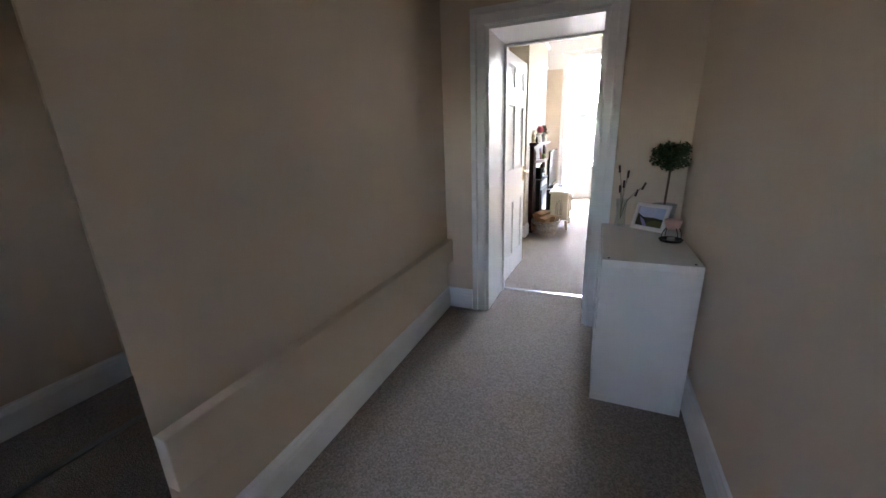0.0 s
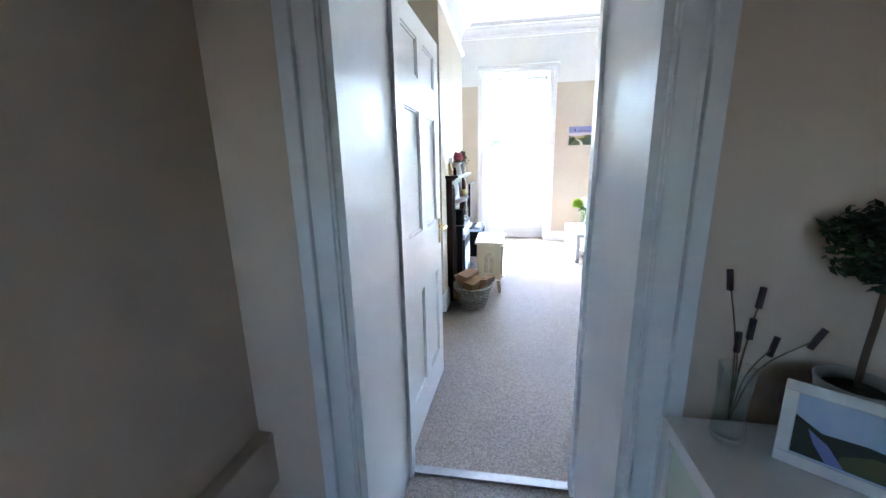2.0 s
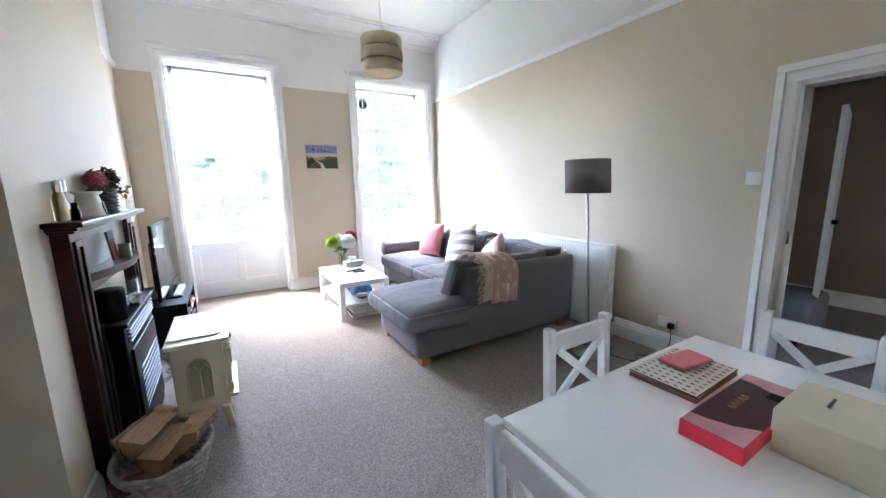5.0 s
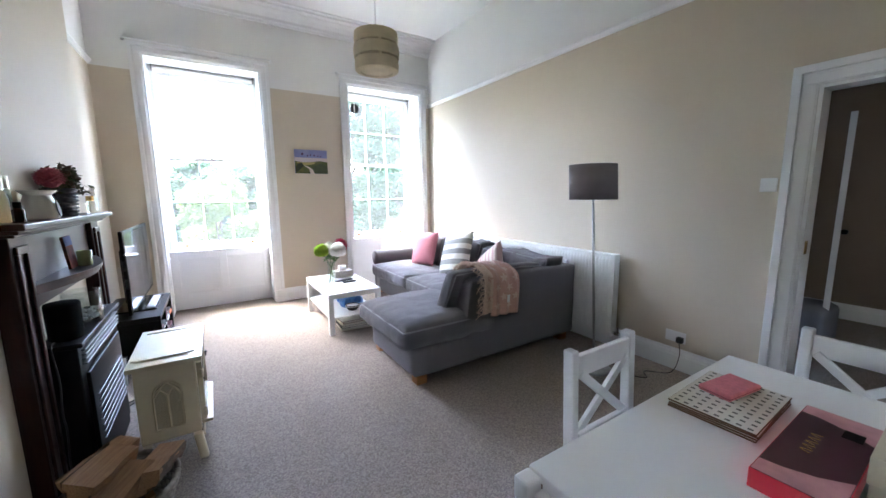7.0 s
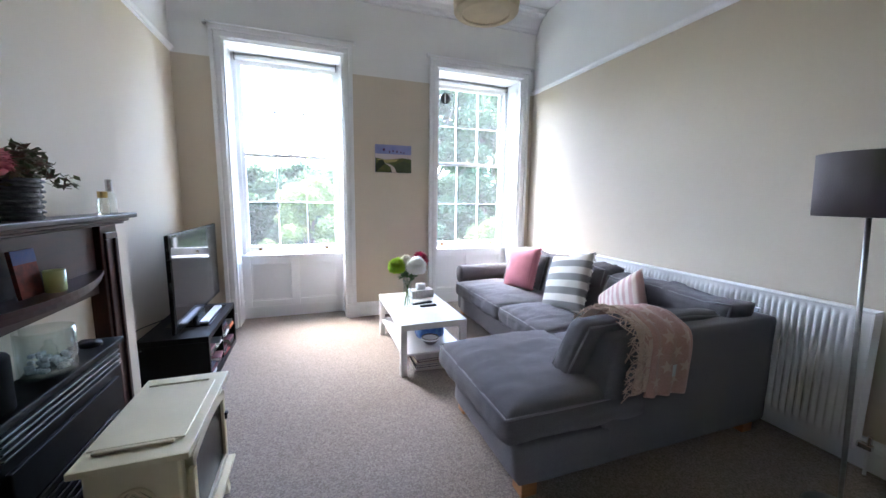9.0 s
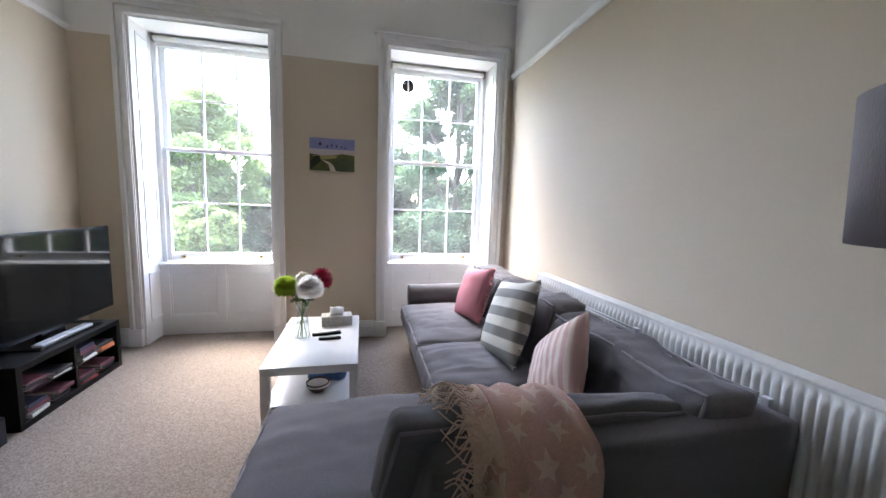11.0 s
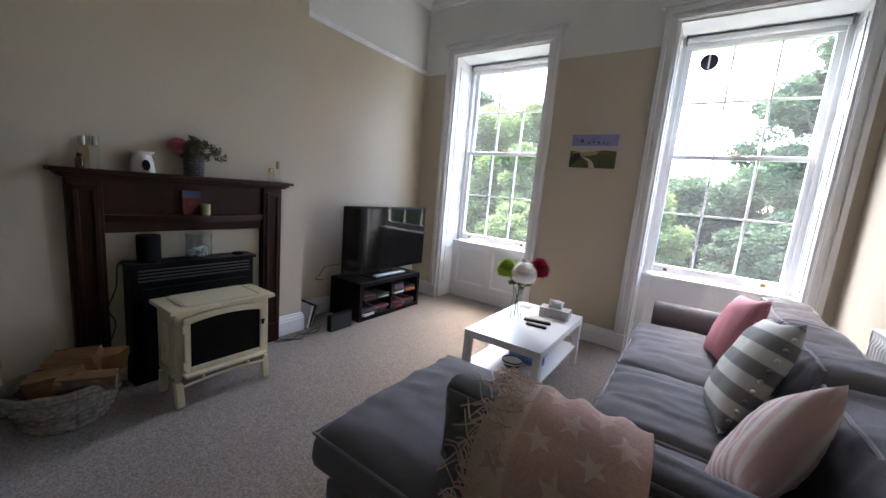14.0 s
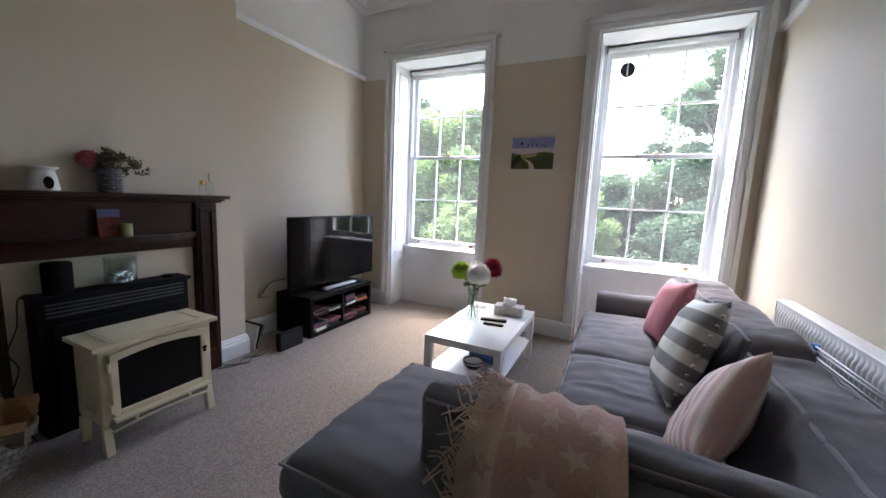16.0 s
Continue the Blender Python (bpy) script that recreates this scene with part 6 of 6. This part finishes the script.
cable([(-0.40, 6.64, 0.76), (-0.39, 6.56, 0.755), (-0.375, 6.54, 0.62), (-0.37, 6.50, 0.50), (-0.375, 6.53, 0.40), (-0.37, 6.49, 0.25), (-0.36, 6.52, 0.12), (-0.35, 6.56, 0.004)], "thin black speaker cable hanging down")
cable([(-0.36, 7.50, 0.004), (-0.30, 7.62, 0.004), (-0.36, 7.72, 0.004), (-0.31, 7.80, 0.004), (-0.33, 7.90, 0.004), (-0.42, 8.0, 0.006)], "black power cables trailing along the carpet")
cable([(-0.37, 7.56, 0.004), (-0.27, 7.68, 0.004), (-0.33, 7.78, 0.010), (-0.38, 7.95, 0.006)], "black power cables trailing along the carpet")
cable([(-0.46, 8.22, 0.55), (-0.60, 8.16, 0.50), (-0.63, 8.12, 0.42), (-0.60, 8.05, 0.395), (-0.55, 8.1, 0.39)], "black television cable behind the screen")
# small clutter round the television bench
rt = thing("router_box", (-0.24, 8.06, 0), "matt black speaker box on the carpet by the bench", "speaker")
bm = boxes((-0.265, -0.215, 7.94, 8.185, 0.0, 0.155), r=0.006)
part("box_shell", bm, BLACK, rt)
part("front_cloth", boxes((-0.215, -0.212, 7.95, 8.175, 0.01, 0.145)), material("black_grille_cloth", (0.02, 0.02, 0.022), 0.9, bump=0.6, bump_scale=400), rt)
for k, (y, lean, m) in enumerate(((7.86, 14, 2), (7.90, 20, 7))):
    e = book(-0.12, 0.12, -0.1, 0.1, 0, 0.016, BOOKC[m], "folder leaning against the alcove skirting")
    e.matrix_basis = pose(-0.53, y, 0.112, 90 - lean, 0, 0) @ pose(0, 0, -0.02, 0, 0, 0)
rb = random.Random(12)
for zb, ylist in ((0.201, ((8.335, 0.19, 5), (8.53, 0.18, 2), (8.755, 0.19, 2), (8.95, 0.18, 3))), (0.0405, ((8.335, 0.18, 2), (8.53, 0.18, 7), (8.755, 0.19, 0), (8.95, 0.18, 5)))):
    for y0, wy, m in ylist:
        z = zb
        for k in range(rb.randint(2, 4)):
            h = rb.uniform(0.012, 0.03)
            d = rb.uniform(0.0, 0.03)
            book(-0.45 + d, -0.255 + d, y0 + rb.uniform(0.012, 0.03), y0 + wy - rb.uniform(0.012, 0.03), z, z + h, BOOKC[(m, 7, 5, 1, 7, 0)[k]], "book or game case stacked in the bench", rb.uniform(-7, 7), 1)
            z += h + 0.0005
for y, r, h, m in ((9.27, 0.028, 0.11, WHITECER), (9.33, 0.022, 0.085, BLACK), (9.24, 0.02, 0.13, BOOKC[6])):
    e = thing("small_bottle", (-0.44, y, 0), "small bottle on the carpet by the bench", "bottle", "bottles")
    part("bottle_body", lathe([(0, 0), (r, 0), (r, h * 0.7), (r * 0.5, h * 0.8), (r * 0.5, h), (0, h)], (-0.44, y, 0), 16), m, e, smooth=True)
    part("cap", lathe([(0, h), (r * 0.55, h), (r * 0.55, h + 0.015), (0, h + 0.015)], (-0.44, y, 0), 12), LACQUER, e)

# ---- coffee table: small things ----
vs_ = thing("flower_vase", (1.27, 8.47, CZ), "clear glass vase with green, white and red blooms", "vase")
part("glass", lathe([(0, 0), (0.050, 0), (0.054, 0.01), (0.042, 0.12), (0.034, 0.19), (0.044, 0.25), (0.041, 0.25), (0.031, 0.19), (0.039, 0.12), (0.050, 0.014), (0, 0.012)], (1.27, 8.47, CZ), 32), CLEAR, vs_, smooth=True)
STALK = material("green_stalk", (0.06, 0.13, 0.03), 0.6)
for dx, dy, dz, r, m, n, sd in ((-0.10, -0.02, 0.375, 0.08, leaf_material("lime_green_petal", (0.50, 0.66, 0.09), (0.36, 0.52, 0.06), 50, 0.3), 280, 1), (0.06, -0.07, 0.375, 0.092, leaf_material("white_petal", (0.95, 0.94, 0.92), (0.90, 0.88, 0.85), 50, 0.6), 320, 2), (0.0, 0.05, 0.41, 0.058, material("cream_petal", (0.8, 0.78, 0.7), 0.7, vary=0.06, scale=50), 120, 5), (0.125, 0.045, 0.41, 0.083, leaf_material("crimson_petal", (0.42, 0.014, 0.06), (0.28, 0.01, 0.04), 50, 0.15), 170, 3)):
    part("stalk", tube(arc([(1.27 - dx * 0.25, 8.47 - dy * 0.25, CZ + 0.02), (1.27 + dx * 0.1, 8.47 + dy * 0.1, CZ + 0.2), (1.27 + dx, 8.47 + dy, CZ + dz)], 4), 0.003, 6), STALK, vs_)
    bloom(vs_, (1.27 + dx, 8.47 + dy, CZ + dz), r, m, n, sd)
me = leaf_cloud([((1.27 + 0.05 * math.cos(a), 8.47 + 0.05 * math.sin(a), CZ + 0.30 + 0.02 * math.sin(3 * a)), 0.035) for a in (k * 0.7 for k in range(9))], 12, 0.026, 51)
me.materials.append(STALK)
o = new("foliage", me)
o.parent, o.location = vs_, -origin(vs_)
tb = new("tissue_box")
tagged(tb, "white speckled tissue box with a tissue pulled up", "tissue box")
part("carton", boxes((-0.115, 0.115, -0.06, 0.06, 0, 0.075), r=0.003), material("speckled_carton", (0.66, 0.65, 0.63), 0.6, scale=70, color2=(0.40, 0.38, 0.36)), tb)
bm = pillow(0.12, 0.08, 0.07, 14, 3.0, 0.2)
bmesh.ops.transform(bm, verts=bm.verts, matrix=pose(0.0, 0, 0.10, 70, 10, 20))
for v in bm.verts:
    v.co.z += 0.012 * noise.noise(v.co * 30)
part("tissue", bm, material("tissue_paper", (0.82, 0.82, 0.82), 0.9, vary=0.02), tb, smooth=True)
tb.matrix_basis = pose(1.48, 8.78, CZ, 0, 0, 6)
for i, (x, y, l, w, rz) in enumerate(((1.425, 8.54, 0.20, 0.045, 12), (1.455, 8.44, 0.15, 0.036, 4))):
    e = new("remote_control")
    tagged(e, "slim black remote control lying on the table", "remote", "remotes")
    part("remote_body", boxes((-l / 2, l / 2, -w / 2, w / 2, 0, 0.016), r=0.006), BLACK, e)
    for k in range(7):
        part("button", boxes((-l * 0.4 + l * 0.1 * k, -l * 0.4 + l * 0.1 * k + 0.007, -0.008, 0.008, 0.016, 0.018), r=0.0008), STEEL, e)
    e.matrix_basis = pose(x, y, CZ, 0, 0, rz)
co_ = thing("coaster", (1.21, 8.85, CZ), "thin grey card coaster", "coaster")
part("coaster_sheet", boxes((1.165, 1.255, 8.81, 8.89, CZ, CZ + 0.004), r=0.001), material("grey_card", (0.3, 0.28, 0.28), 0.6), co_)
BLUE = material("blue_glossy_wrapper", (0.03, 0.10, 0.38), 0.3, vary=0.2, scale=30, color2=(0.10, 0.25, 0.5))
sk = thing("snack_packet", (1.43, 8.42, 0.172), "crumpled blue glossy packet on the lower shelf", "packet")
part("packet_skin", soft_box(1.33, 1.55, 8.28, 8.56, 0.174, 0.245, 0.03, 0.02, 0.022, 12, 9.0), BLUE, sk, smooth=True)
bw = thing("wooden_bowl", (1.40, 8.20, 0.172), "small dark brown bowl on the lower shelf", "bowl")
part("bowl_shell", lathe([(0, 0), (0.045, 0), (0.068, 0.03), (0.072, 0.055), (0.067, 0.055), (0.06, 0.03), (0, 0.012)], (1.40, 8.20, 0.172), 28), material("dark_brown_bowl", (0.05, 0.025, 0.015), 0.35), bw, smooth=True)
part("bowl_band", lathe([(0.0705, 0.036), (0.0735, 0.036), (0.0745, 0.046), (0.0715, 0.046)], (1.40, 8.20, 0.172), 28), WHITECER, bw)
z = 0.0
for k in range(7):
    h = 0.010 + 0.006 * (k % 3)
    book(1.24 + 0.012 * (k % 2), 1.55 + 0.01 * (k % 3), 8.06, 8.30, z, z + h, BOOKC[(6, 2, 7, 2, 6, 5, 2)[k]], "magazine in a pile under the coffee table", (k * 37) % 9 - 4)
    z += h + 0.0005

# ---- dining table: small things ----
MATTOP = material("patterned_placemat", (0.62, 0.58, 0.52), 0.5, vary=0.04)
CORK = material("brown_cork_edge", (0.16, 0.09, 0.05), 0.8, bump=0.4)
SPOT = material("dark_leaf_print", (0.10, 0.09, 0.08), 0.6)
for k in range(4):
    e = new("placemat")
    tagged(e, "cream placemat with small dark leaf prints, in a stack", "placemat", "placemats")
    part("mat_board", boxes((-0.15, 0.15, -0.105, 0.105, 0, 0.005), r=0.002), CORK, e)
    top = part("mat_print", boxes((-0.148, 0.148, -0.103, 0.103, 0.005, 0.0056)), MATTOP, e)
    if k == 3:
        for i in range(11):
            for j in range(8):
                x, y = -0.135 + 0.027 * i, -0.088 + 0.025 * j
                part("leaf_print", boxes((x - 0.004, x + 0.004, y - 0.006, y + 0.006, 0.0056, 0.006)), SPOT, top)
    e.matrix_basis = pose(1.475, 4.895, TZ + 0.0062 * k, 0, 0, 2 + 0.8 * (k % 3))
PINKCASE = material("coral_pink_case", (0.62, 0.17, 0.20), 0.55, vary=0.08, scale=80)
pc = new("phone_case")
tagged(pc, "coral pink flat case lying on the placemats", "case")
part("case_body", boxes((-0.082, 0.082, -0.045, 0.045, 0, 0.018), r=0.006), PINKCASE, pc)
part("case_seam", boxes((-0.083, 0.083, -0.046, 0.046, 0.008, 0.010), r=0.001), material("dark_seam", (0.2, 0.03, 0.05), 0.7), pc)
pc.matrix_basis = pose(1.525, 4.915, TZ + 0.0252, 0, 0, -8)
RED = material("bright_red_card", (0.72, 0.03, 0.06), 0.35, vary=0.03)
MAROON = material("dark_maroon_print", (0.07, 0.02, 0.03), 0.3, vary=0.1)
SWIRL = material("pink_swirl_print", (0.62, 0.30, 0.32), 0.35, vary=0.15, scale=14)
rbx = new("gift_box")
tagged(rbx, "flat red box with a maroon printed lid and pink swirls", "box")
part("box_body", boxes((-0.208, 0.208, -0.071, 0.071, 0, 0.045), r=0.002), RED, rbx)
lid = part("lid_print", boxes((-0.206, 0.206, -0.069, 0.069, 0.045, 0.0462)), MAROON, rbx)
for s, x0 in ((1, -0.206), (-1, 0.206)):
    bm = bmesh.new()
    pts = [(x0, -0.068), (x0 + s * 0.11, -0.068), (x0 + s * 0.075, -0.02), (x0 + s * 0.055, 0.03), (x0 + s * 0.05, 0.068), (x0, 0.068)]
    bm.faces.new([bm.verts.new((x, y, 0.0466)) for x, y in pts])
    part("swirl", bm, SWIRL, lid)
for k in range(5):
    part("script_mark", tube(arc([(-0.05 + 0.022 * k, 0.01, 0.0468), (-0.04 + 0.022 * k, 0.028, 0.0468), (-0.034 + 0.022 * k, 0.008, 0.0468)], 5), 0.0012, 5), BRASS, lid, "unreadable gold script mark")
part("seal", boxes((0.09, 0.135, -0.05, -0.015, 0.0462, 0.0468)), BLACK, lid)
rbx.matrix_basis = pose(1.357, 4.677, TZ, 0, 0, 1)
cbx = new("keepsake_box")
tagged(cbx, "plain cream cardboard box with a lid and label", "box")
CARD = material("cream_cardboard", (0.56, 0.50, 0.38), 0.7, vary=0.03)
part("box_base", boxes((-0.112, 0.112, -0.15, 0.15, 0, 0.075), r=0.002), CARD, cbx)
bl_ = part("box_lid", boxes((-0.116, 0.116, -0.154, 0.154, 0.055, 0.115), r=0.003), CARD, cbx)
part("box_label", boxes((-0.02, 0.06, -0.09, -0.04, 0.115, 0.1158)), LACQUER, bl_, "small white label")
part("label_bar", boxes((-0.01, 0.05, -0.07, -0.064, 0.1158, 0.1162)), SPOT, bl_)
part("lid_script", boxes((-0.005, 0.055, 0.08, 0.086, 0.115, 0.1156)), SPOT, bl_)
cbx.matrix_basis = pose(1.388, 4.445, TZ, 0, 0, 1)

# ---- wall things ----
cv = new("canvas_print")
tagged(cv, "small landscape canvas with hot-air balloons over fields", "picture")
part("canvas", boxes((-0.207, 0.207, -0.022, 0.0, -0.153, 0.153), r=0.002), P_SKY, cv)
pc0 = cv.children[0]
poly("horizon_glow", [(-0.207, -0.02), (0.207, -0.02), (0.207, 0.05), (-0.207, 0.05)], -0.0222, P_LILAC, pc0)
poly("fields", [(-0.207, -0.153), (0.207, -0.153), (0.207, 0.0), (0.1, 0.012), (0.0, -0.005), (-0.1, -0.012), (-0.207, 0.005)], -0.0232, P_FIELD, pc0)
poly("field_glow", [(-0.20, -0.01), (-0.06, -0.012), (0.06, -0.004), (0.03, -0.03), (-0.08, -0.05)], -0.0237, paint("print_warm_field", (0.45, 0.36, 0.14), c2=(0.3, 0.28, 0.10)), pc0)
poly("dark_slope", [(-0.06, -0.153), (0.207, -0.153), (0.207, -0.06), (0.12, -0.02), (0.04, -0.05)], -0.0242, P_HILL, pc0)
poly("hedge_line", [(-0.207, -0.075), (-0.16, -0.02), (-0.12, -0.015), (-0.10, -0.06), (-0.207, -0.153)], -0.0242, P_DARK, pc0)
poly("lane", [(-0.02, -0.153), (0.035, -0.153), (0.01, -0.10), (-0.02, -0.075), (-0.06, -0.06), (-0.11, -0.045), (-0.07, -0.07), (-0.035, -0.09)], -0.0252, P_PATH, pc0)
for x, z, r in ((-0.11, 0.095, 0.014), (-0.045, 0.075, 0.009), (-0.005, 0.085, 0.009), (0.04, 0.08, 0.010), (0.085, 0.075, 0.008), (0.12, 0.068, 0.008)):
    poly("balloon", [(x + r * math.cos(a) * (1 if math.sin(a) > -0.5 else 0.7), z + r * 1.2 * math.sin(a)) for a in (2 * math.pi * k / 12 for k in range(12))], -0.0242, P_MAG, pc0)
cv.matrix_basis = pose(1.386, YW - 0.001, 1.82)

PLASTIC = material("white_electrical_plastic", (0.78, 0.78, 0.77), 0.3, vary=0.01)
sk1 = thing("double_socket", (XR, 5.835, 0.26), "white double wall socket with a black plug in it", "socket")
part("face_plate", boxes((XR - 0.012, XR, 5.762, 5.908, 0.217, 0.303), r=0.004), PLASTIC, sk1)
for y in (5.80, 5.87):
    part("switch", boxes((XR - 0.016, XR - 0.012, y - 0.006, y + 0.006, 0.275, 0.293), r=0.001), PLASTIC, sk1)
pg = thing("plug", (XR - 0.012, 5.79, 0.25), "black mains plug with a trailing lead", "plug")
part("plug_body", boxes((XR - 0.052, XR - 0.0125, 5.768, 5.815, 0.225, 0.272), r=0.010), CABLE, pg)
cable([(XR - 0.04, 5.79, 0.226), (XR - 0.045, 5.78, 0.12), (3.08, 5.80, 0.008), (2.95, 5.92, 0.005), (2.85, 5.86, 0.005), (2.78, 6.02, 0.005), (2.90, 6.12, 0.012), (2.86, 6.10, 0.006), (2.80, 6.15, 0.022)], "black floor lamp lead looping over the carpet")
ls = thing("light_switch", (XR, 5.375, 1.41), "white double light switch on the wall", "switch")
part("face_plate", boxes((XR - 0.01, XR, 5.332, 5.418, 1.367, 1.453), r=0.004), PLASTIC, ls)
for y in (5.357, 5.393):
    part("rocker", boxes((XR - 0.015, XR - 0.01, y - 0.009, y + 0.009, 1.395, 1.425), r=0.002), PLASTIC, ls)
lk = thing("latch_plate", (XR + 0.05, D2B - 0.018, 1.03), "small brass latch plate in the side door lining", "latch")
part("plate", boxes((XR + 0.03, XR + 0.075, D2B - 0.021, D2B - 0.018, 0.99, 1.07), r=0.001), BRASS, lk)
sg = thing("skirting_socket", (1.03, YW - 0.022, 0.07), "small white socket set in the skirting board", "socket")
part("face_plate", boxes((0.99, 1.115, YW - 0.029, YW - 0.022, 0.03, 0.105), r=0.003), PLASTIC, sg)
pl2 = thing("wall_plug", (XL, 5.98, 0.24), "black plug-in adaptor on the alcove wall", "plug")
part("socket_plate", boxes((XL, XL + 0.01, 5.91, 6.055, 0.20, 0.285), r=0.003), PLASTIC, pl2)
part("adaptor_body", boxes((XL + 0.01, XL + 0.06, 5.96, 6.01, 0.205, 0.275), r=0.008), CABLE, pl2)
cable([(XL + 0.04, 5.985, 0.207), (XL + 0.06, 6.0, 0.14), (-0.60, 6.03, 0.08), (-0.52, 6.04, 0.10), (-0.46, 6.045, 0.01), (-0.41, 6.10, 0.005), (-0.40, 6.28, 0.005)], "black lead from the adaptor along the skirting")
ds = thing("alarm_sensor", (-0.58, 6.10, 2.07), "small white alarm sensor with a dark lens on the wall", "sensor")
part("sensor_shell", boxes((-0.65, -0.55, 6.055, 6.10, 2.045, 2.095), r=0.018), PLASTIC, ds)
bm = lathe([(0.013, 0), (0.021, 0), (0.021, 0.006), (0.013, 0.006), (0.013, 0)], (0, 0, 0), 20)
bmesh.ops.transform(bm, verts=bm.verts, matrix=pose(-0.625, 6.056, 2.07, 90, 0, 0))
part("lens_ring", bm, BLACK, ds, "dark lens ring")
# round ventilator in the window pane
wv = thing("window_ventilator", (2.15, 10.0, 2.655), "round black plastic ventilator set in a window pane", "ventilator")
VX, VZ, VY = 2.150, 2.655, 10.030


def disc_ring(r0, r1, y0, y1, seg=32):
    bm = lathe([(r0, 0), (r1, 0), (r1, y1 - y0), (r0, y1 - y0), (r0, 0)], (0, 0, 0), seg)
    bmesh.ops.transform(bm, verts=bm.verts, matrix=pose(VX, y1, VZ, 90, 0, 0))
    return bm


DKPLASTIC = material("dark_grey_plastic", (0.02, 0.02, 0.02), 0.45)
part("vent_rim", disc_ring(0.056, 0.067, VY - 0.014, VY + 0.010), DKPLASTIC, wv)
part("vent_hub", boxes((VX - 0.007, VX + 0.007, VY - 0.016, VY - 0.002, VZ - 0.06, VZ + 0.06), r=0.003), LACQUER, wv, "white centre bar")
for k in range(9):
    z = VZ - 0.05 + 0.0125 * k
    hw = math.sqrt(max(0, 0.058 ** 2 - (z - VZ) ** 2))
    part("vent_slat", boxes((VX - hw, VX + hw, VY - 0.006, VY + 0.002, z - 0.006, z + 0.004)), DKPLASTIC, wv)
part("vent_disc", disc_ring(0.0005, 0.06, VY + 0.003, VY + 0.006), DKPLASTIC, wv)
# clothes airer folded behind the sofa
TUBEW = material("white_coated_tube", (0.72, 0.74, 0.78), 0.3, vary=0.02)
BLUEP = material("blue_plastic_joint", (0.03, 0.22, 0.62), 0.35)
ca = thing("clothes_airer", (3.075, 7.45, 0), "folded white wire clothes airer with blue joints", "clothes airer")
for y0, y1, z0 in ((7.44, 8.02, 0.735), (6.80, 7.38, 0.70)):
    for k in range(4):
        part("rod", tube([(3.062 + 0.009 * (k % 2), y0, z0 - 0.022 * k + 0.03), (3.062 + 0.009 * (k % 2), y1, z0 - 0.022 * k + 0.03)], 0.0045, 8), TUBEW, ca, smooth=True)
    for y in (y0, y1):
        part("joint", boxes((3.055, 3.078, y - 0.015, y + 0.015, z0 - 0.045, z0 + 0.038), r=0.004), BLUEP if y == y1 else TUBEW, ca)
for y in (6.80, 7.38, 7.44, 8.02):
    part("leg_tube", tube([(3.066, y, 0.0), (3.066, y, 0.70)], 0.007, 8), TUBEW, ca, smooth=True)
# dim things beyond the side doorway
ns = thing("wall_notice", (5.89, 4.50, 1.5), "pale paper notice pinned in the dim room beyond", "notice")
part("paper_sheet", boxes((5.893, 5.898, 4.25, 4.75, 0.75, 1.72)), PAPER, ns)
st = thing("fabric_stool", (4.5, 5.5, 0), "low grey upholstered stool in the dim room beyond", "stool")
part("stool_seat", soft_box(4.05, 4.60, 5.22, 5.70, 0.12, 0.44, 0.05, 0.02, 0.004, 8), SOFA, st, smooth=True)
for x, y in ((4.1, 5.27), (4.5, 5.27), (4.1, 5.6), (4.5, 5.6)):
    part("stool_leg", boxes((x, x + 0.04, y, y + 0.04, 0, 0.13)), DARKWOOD_V, st)
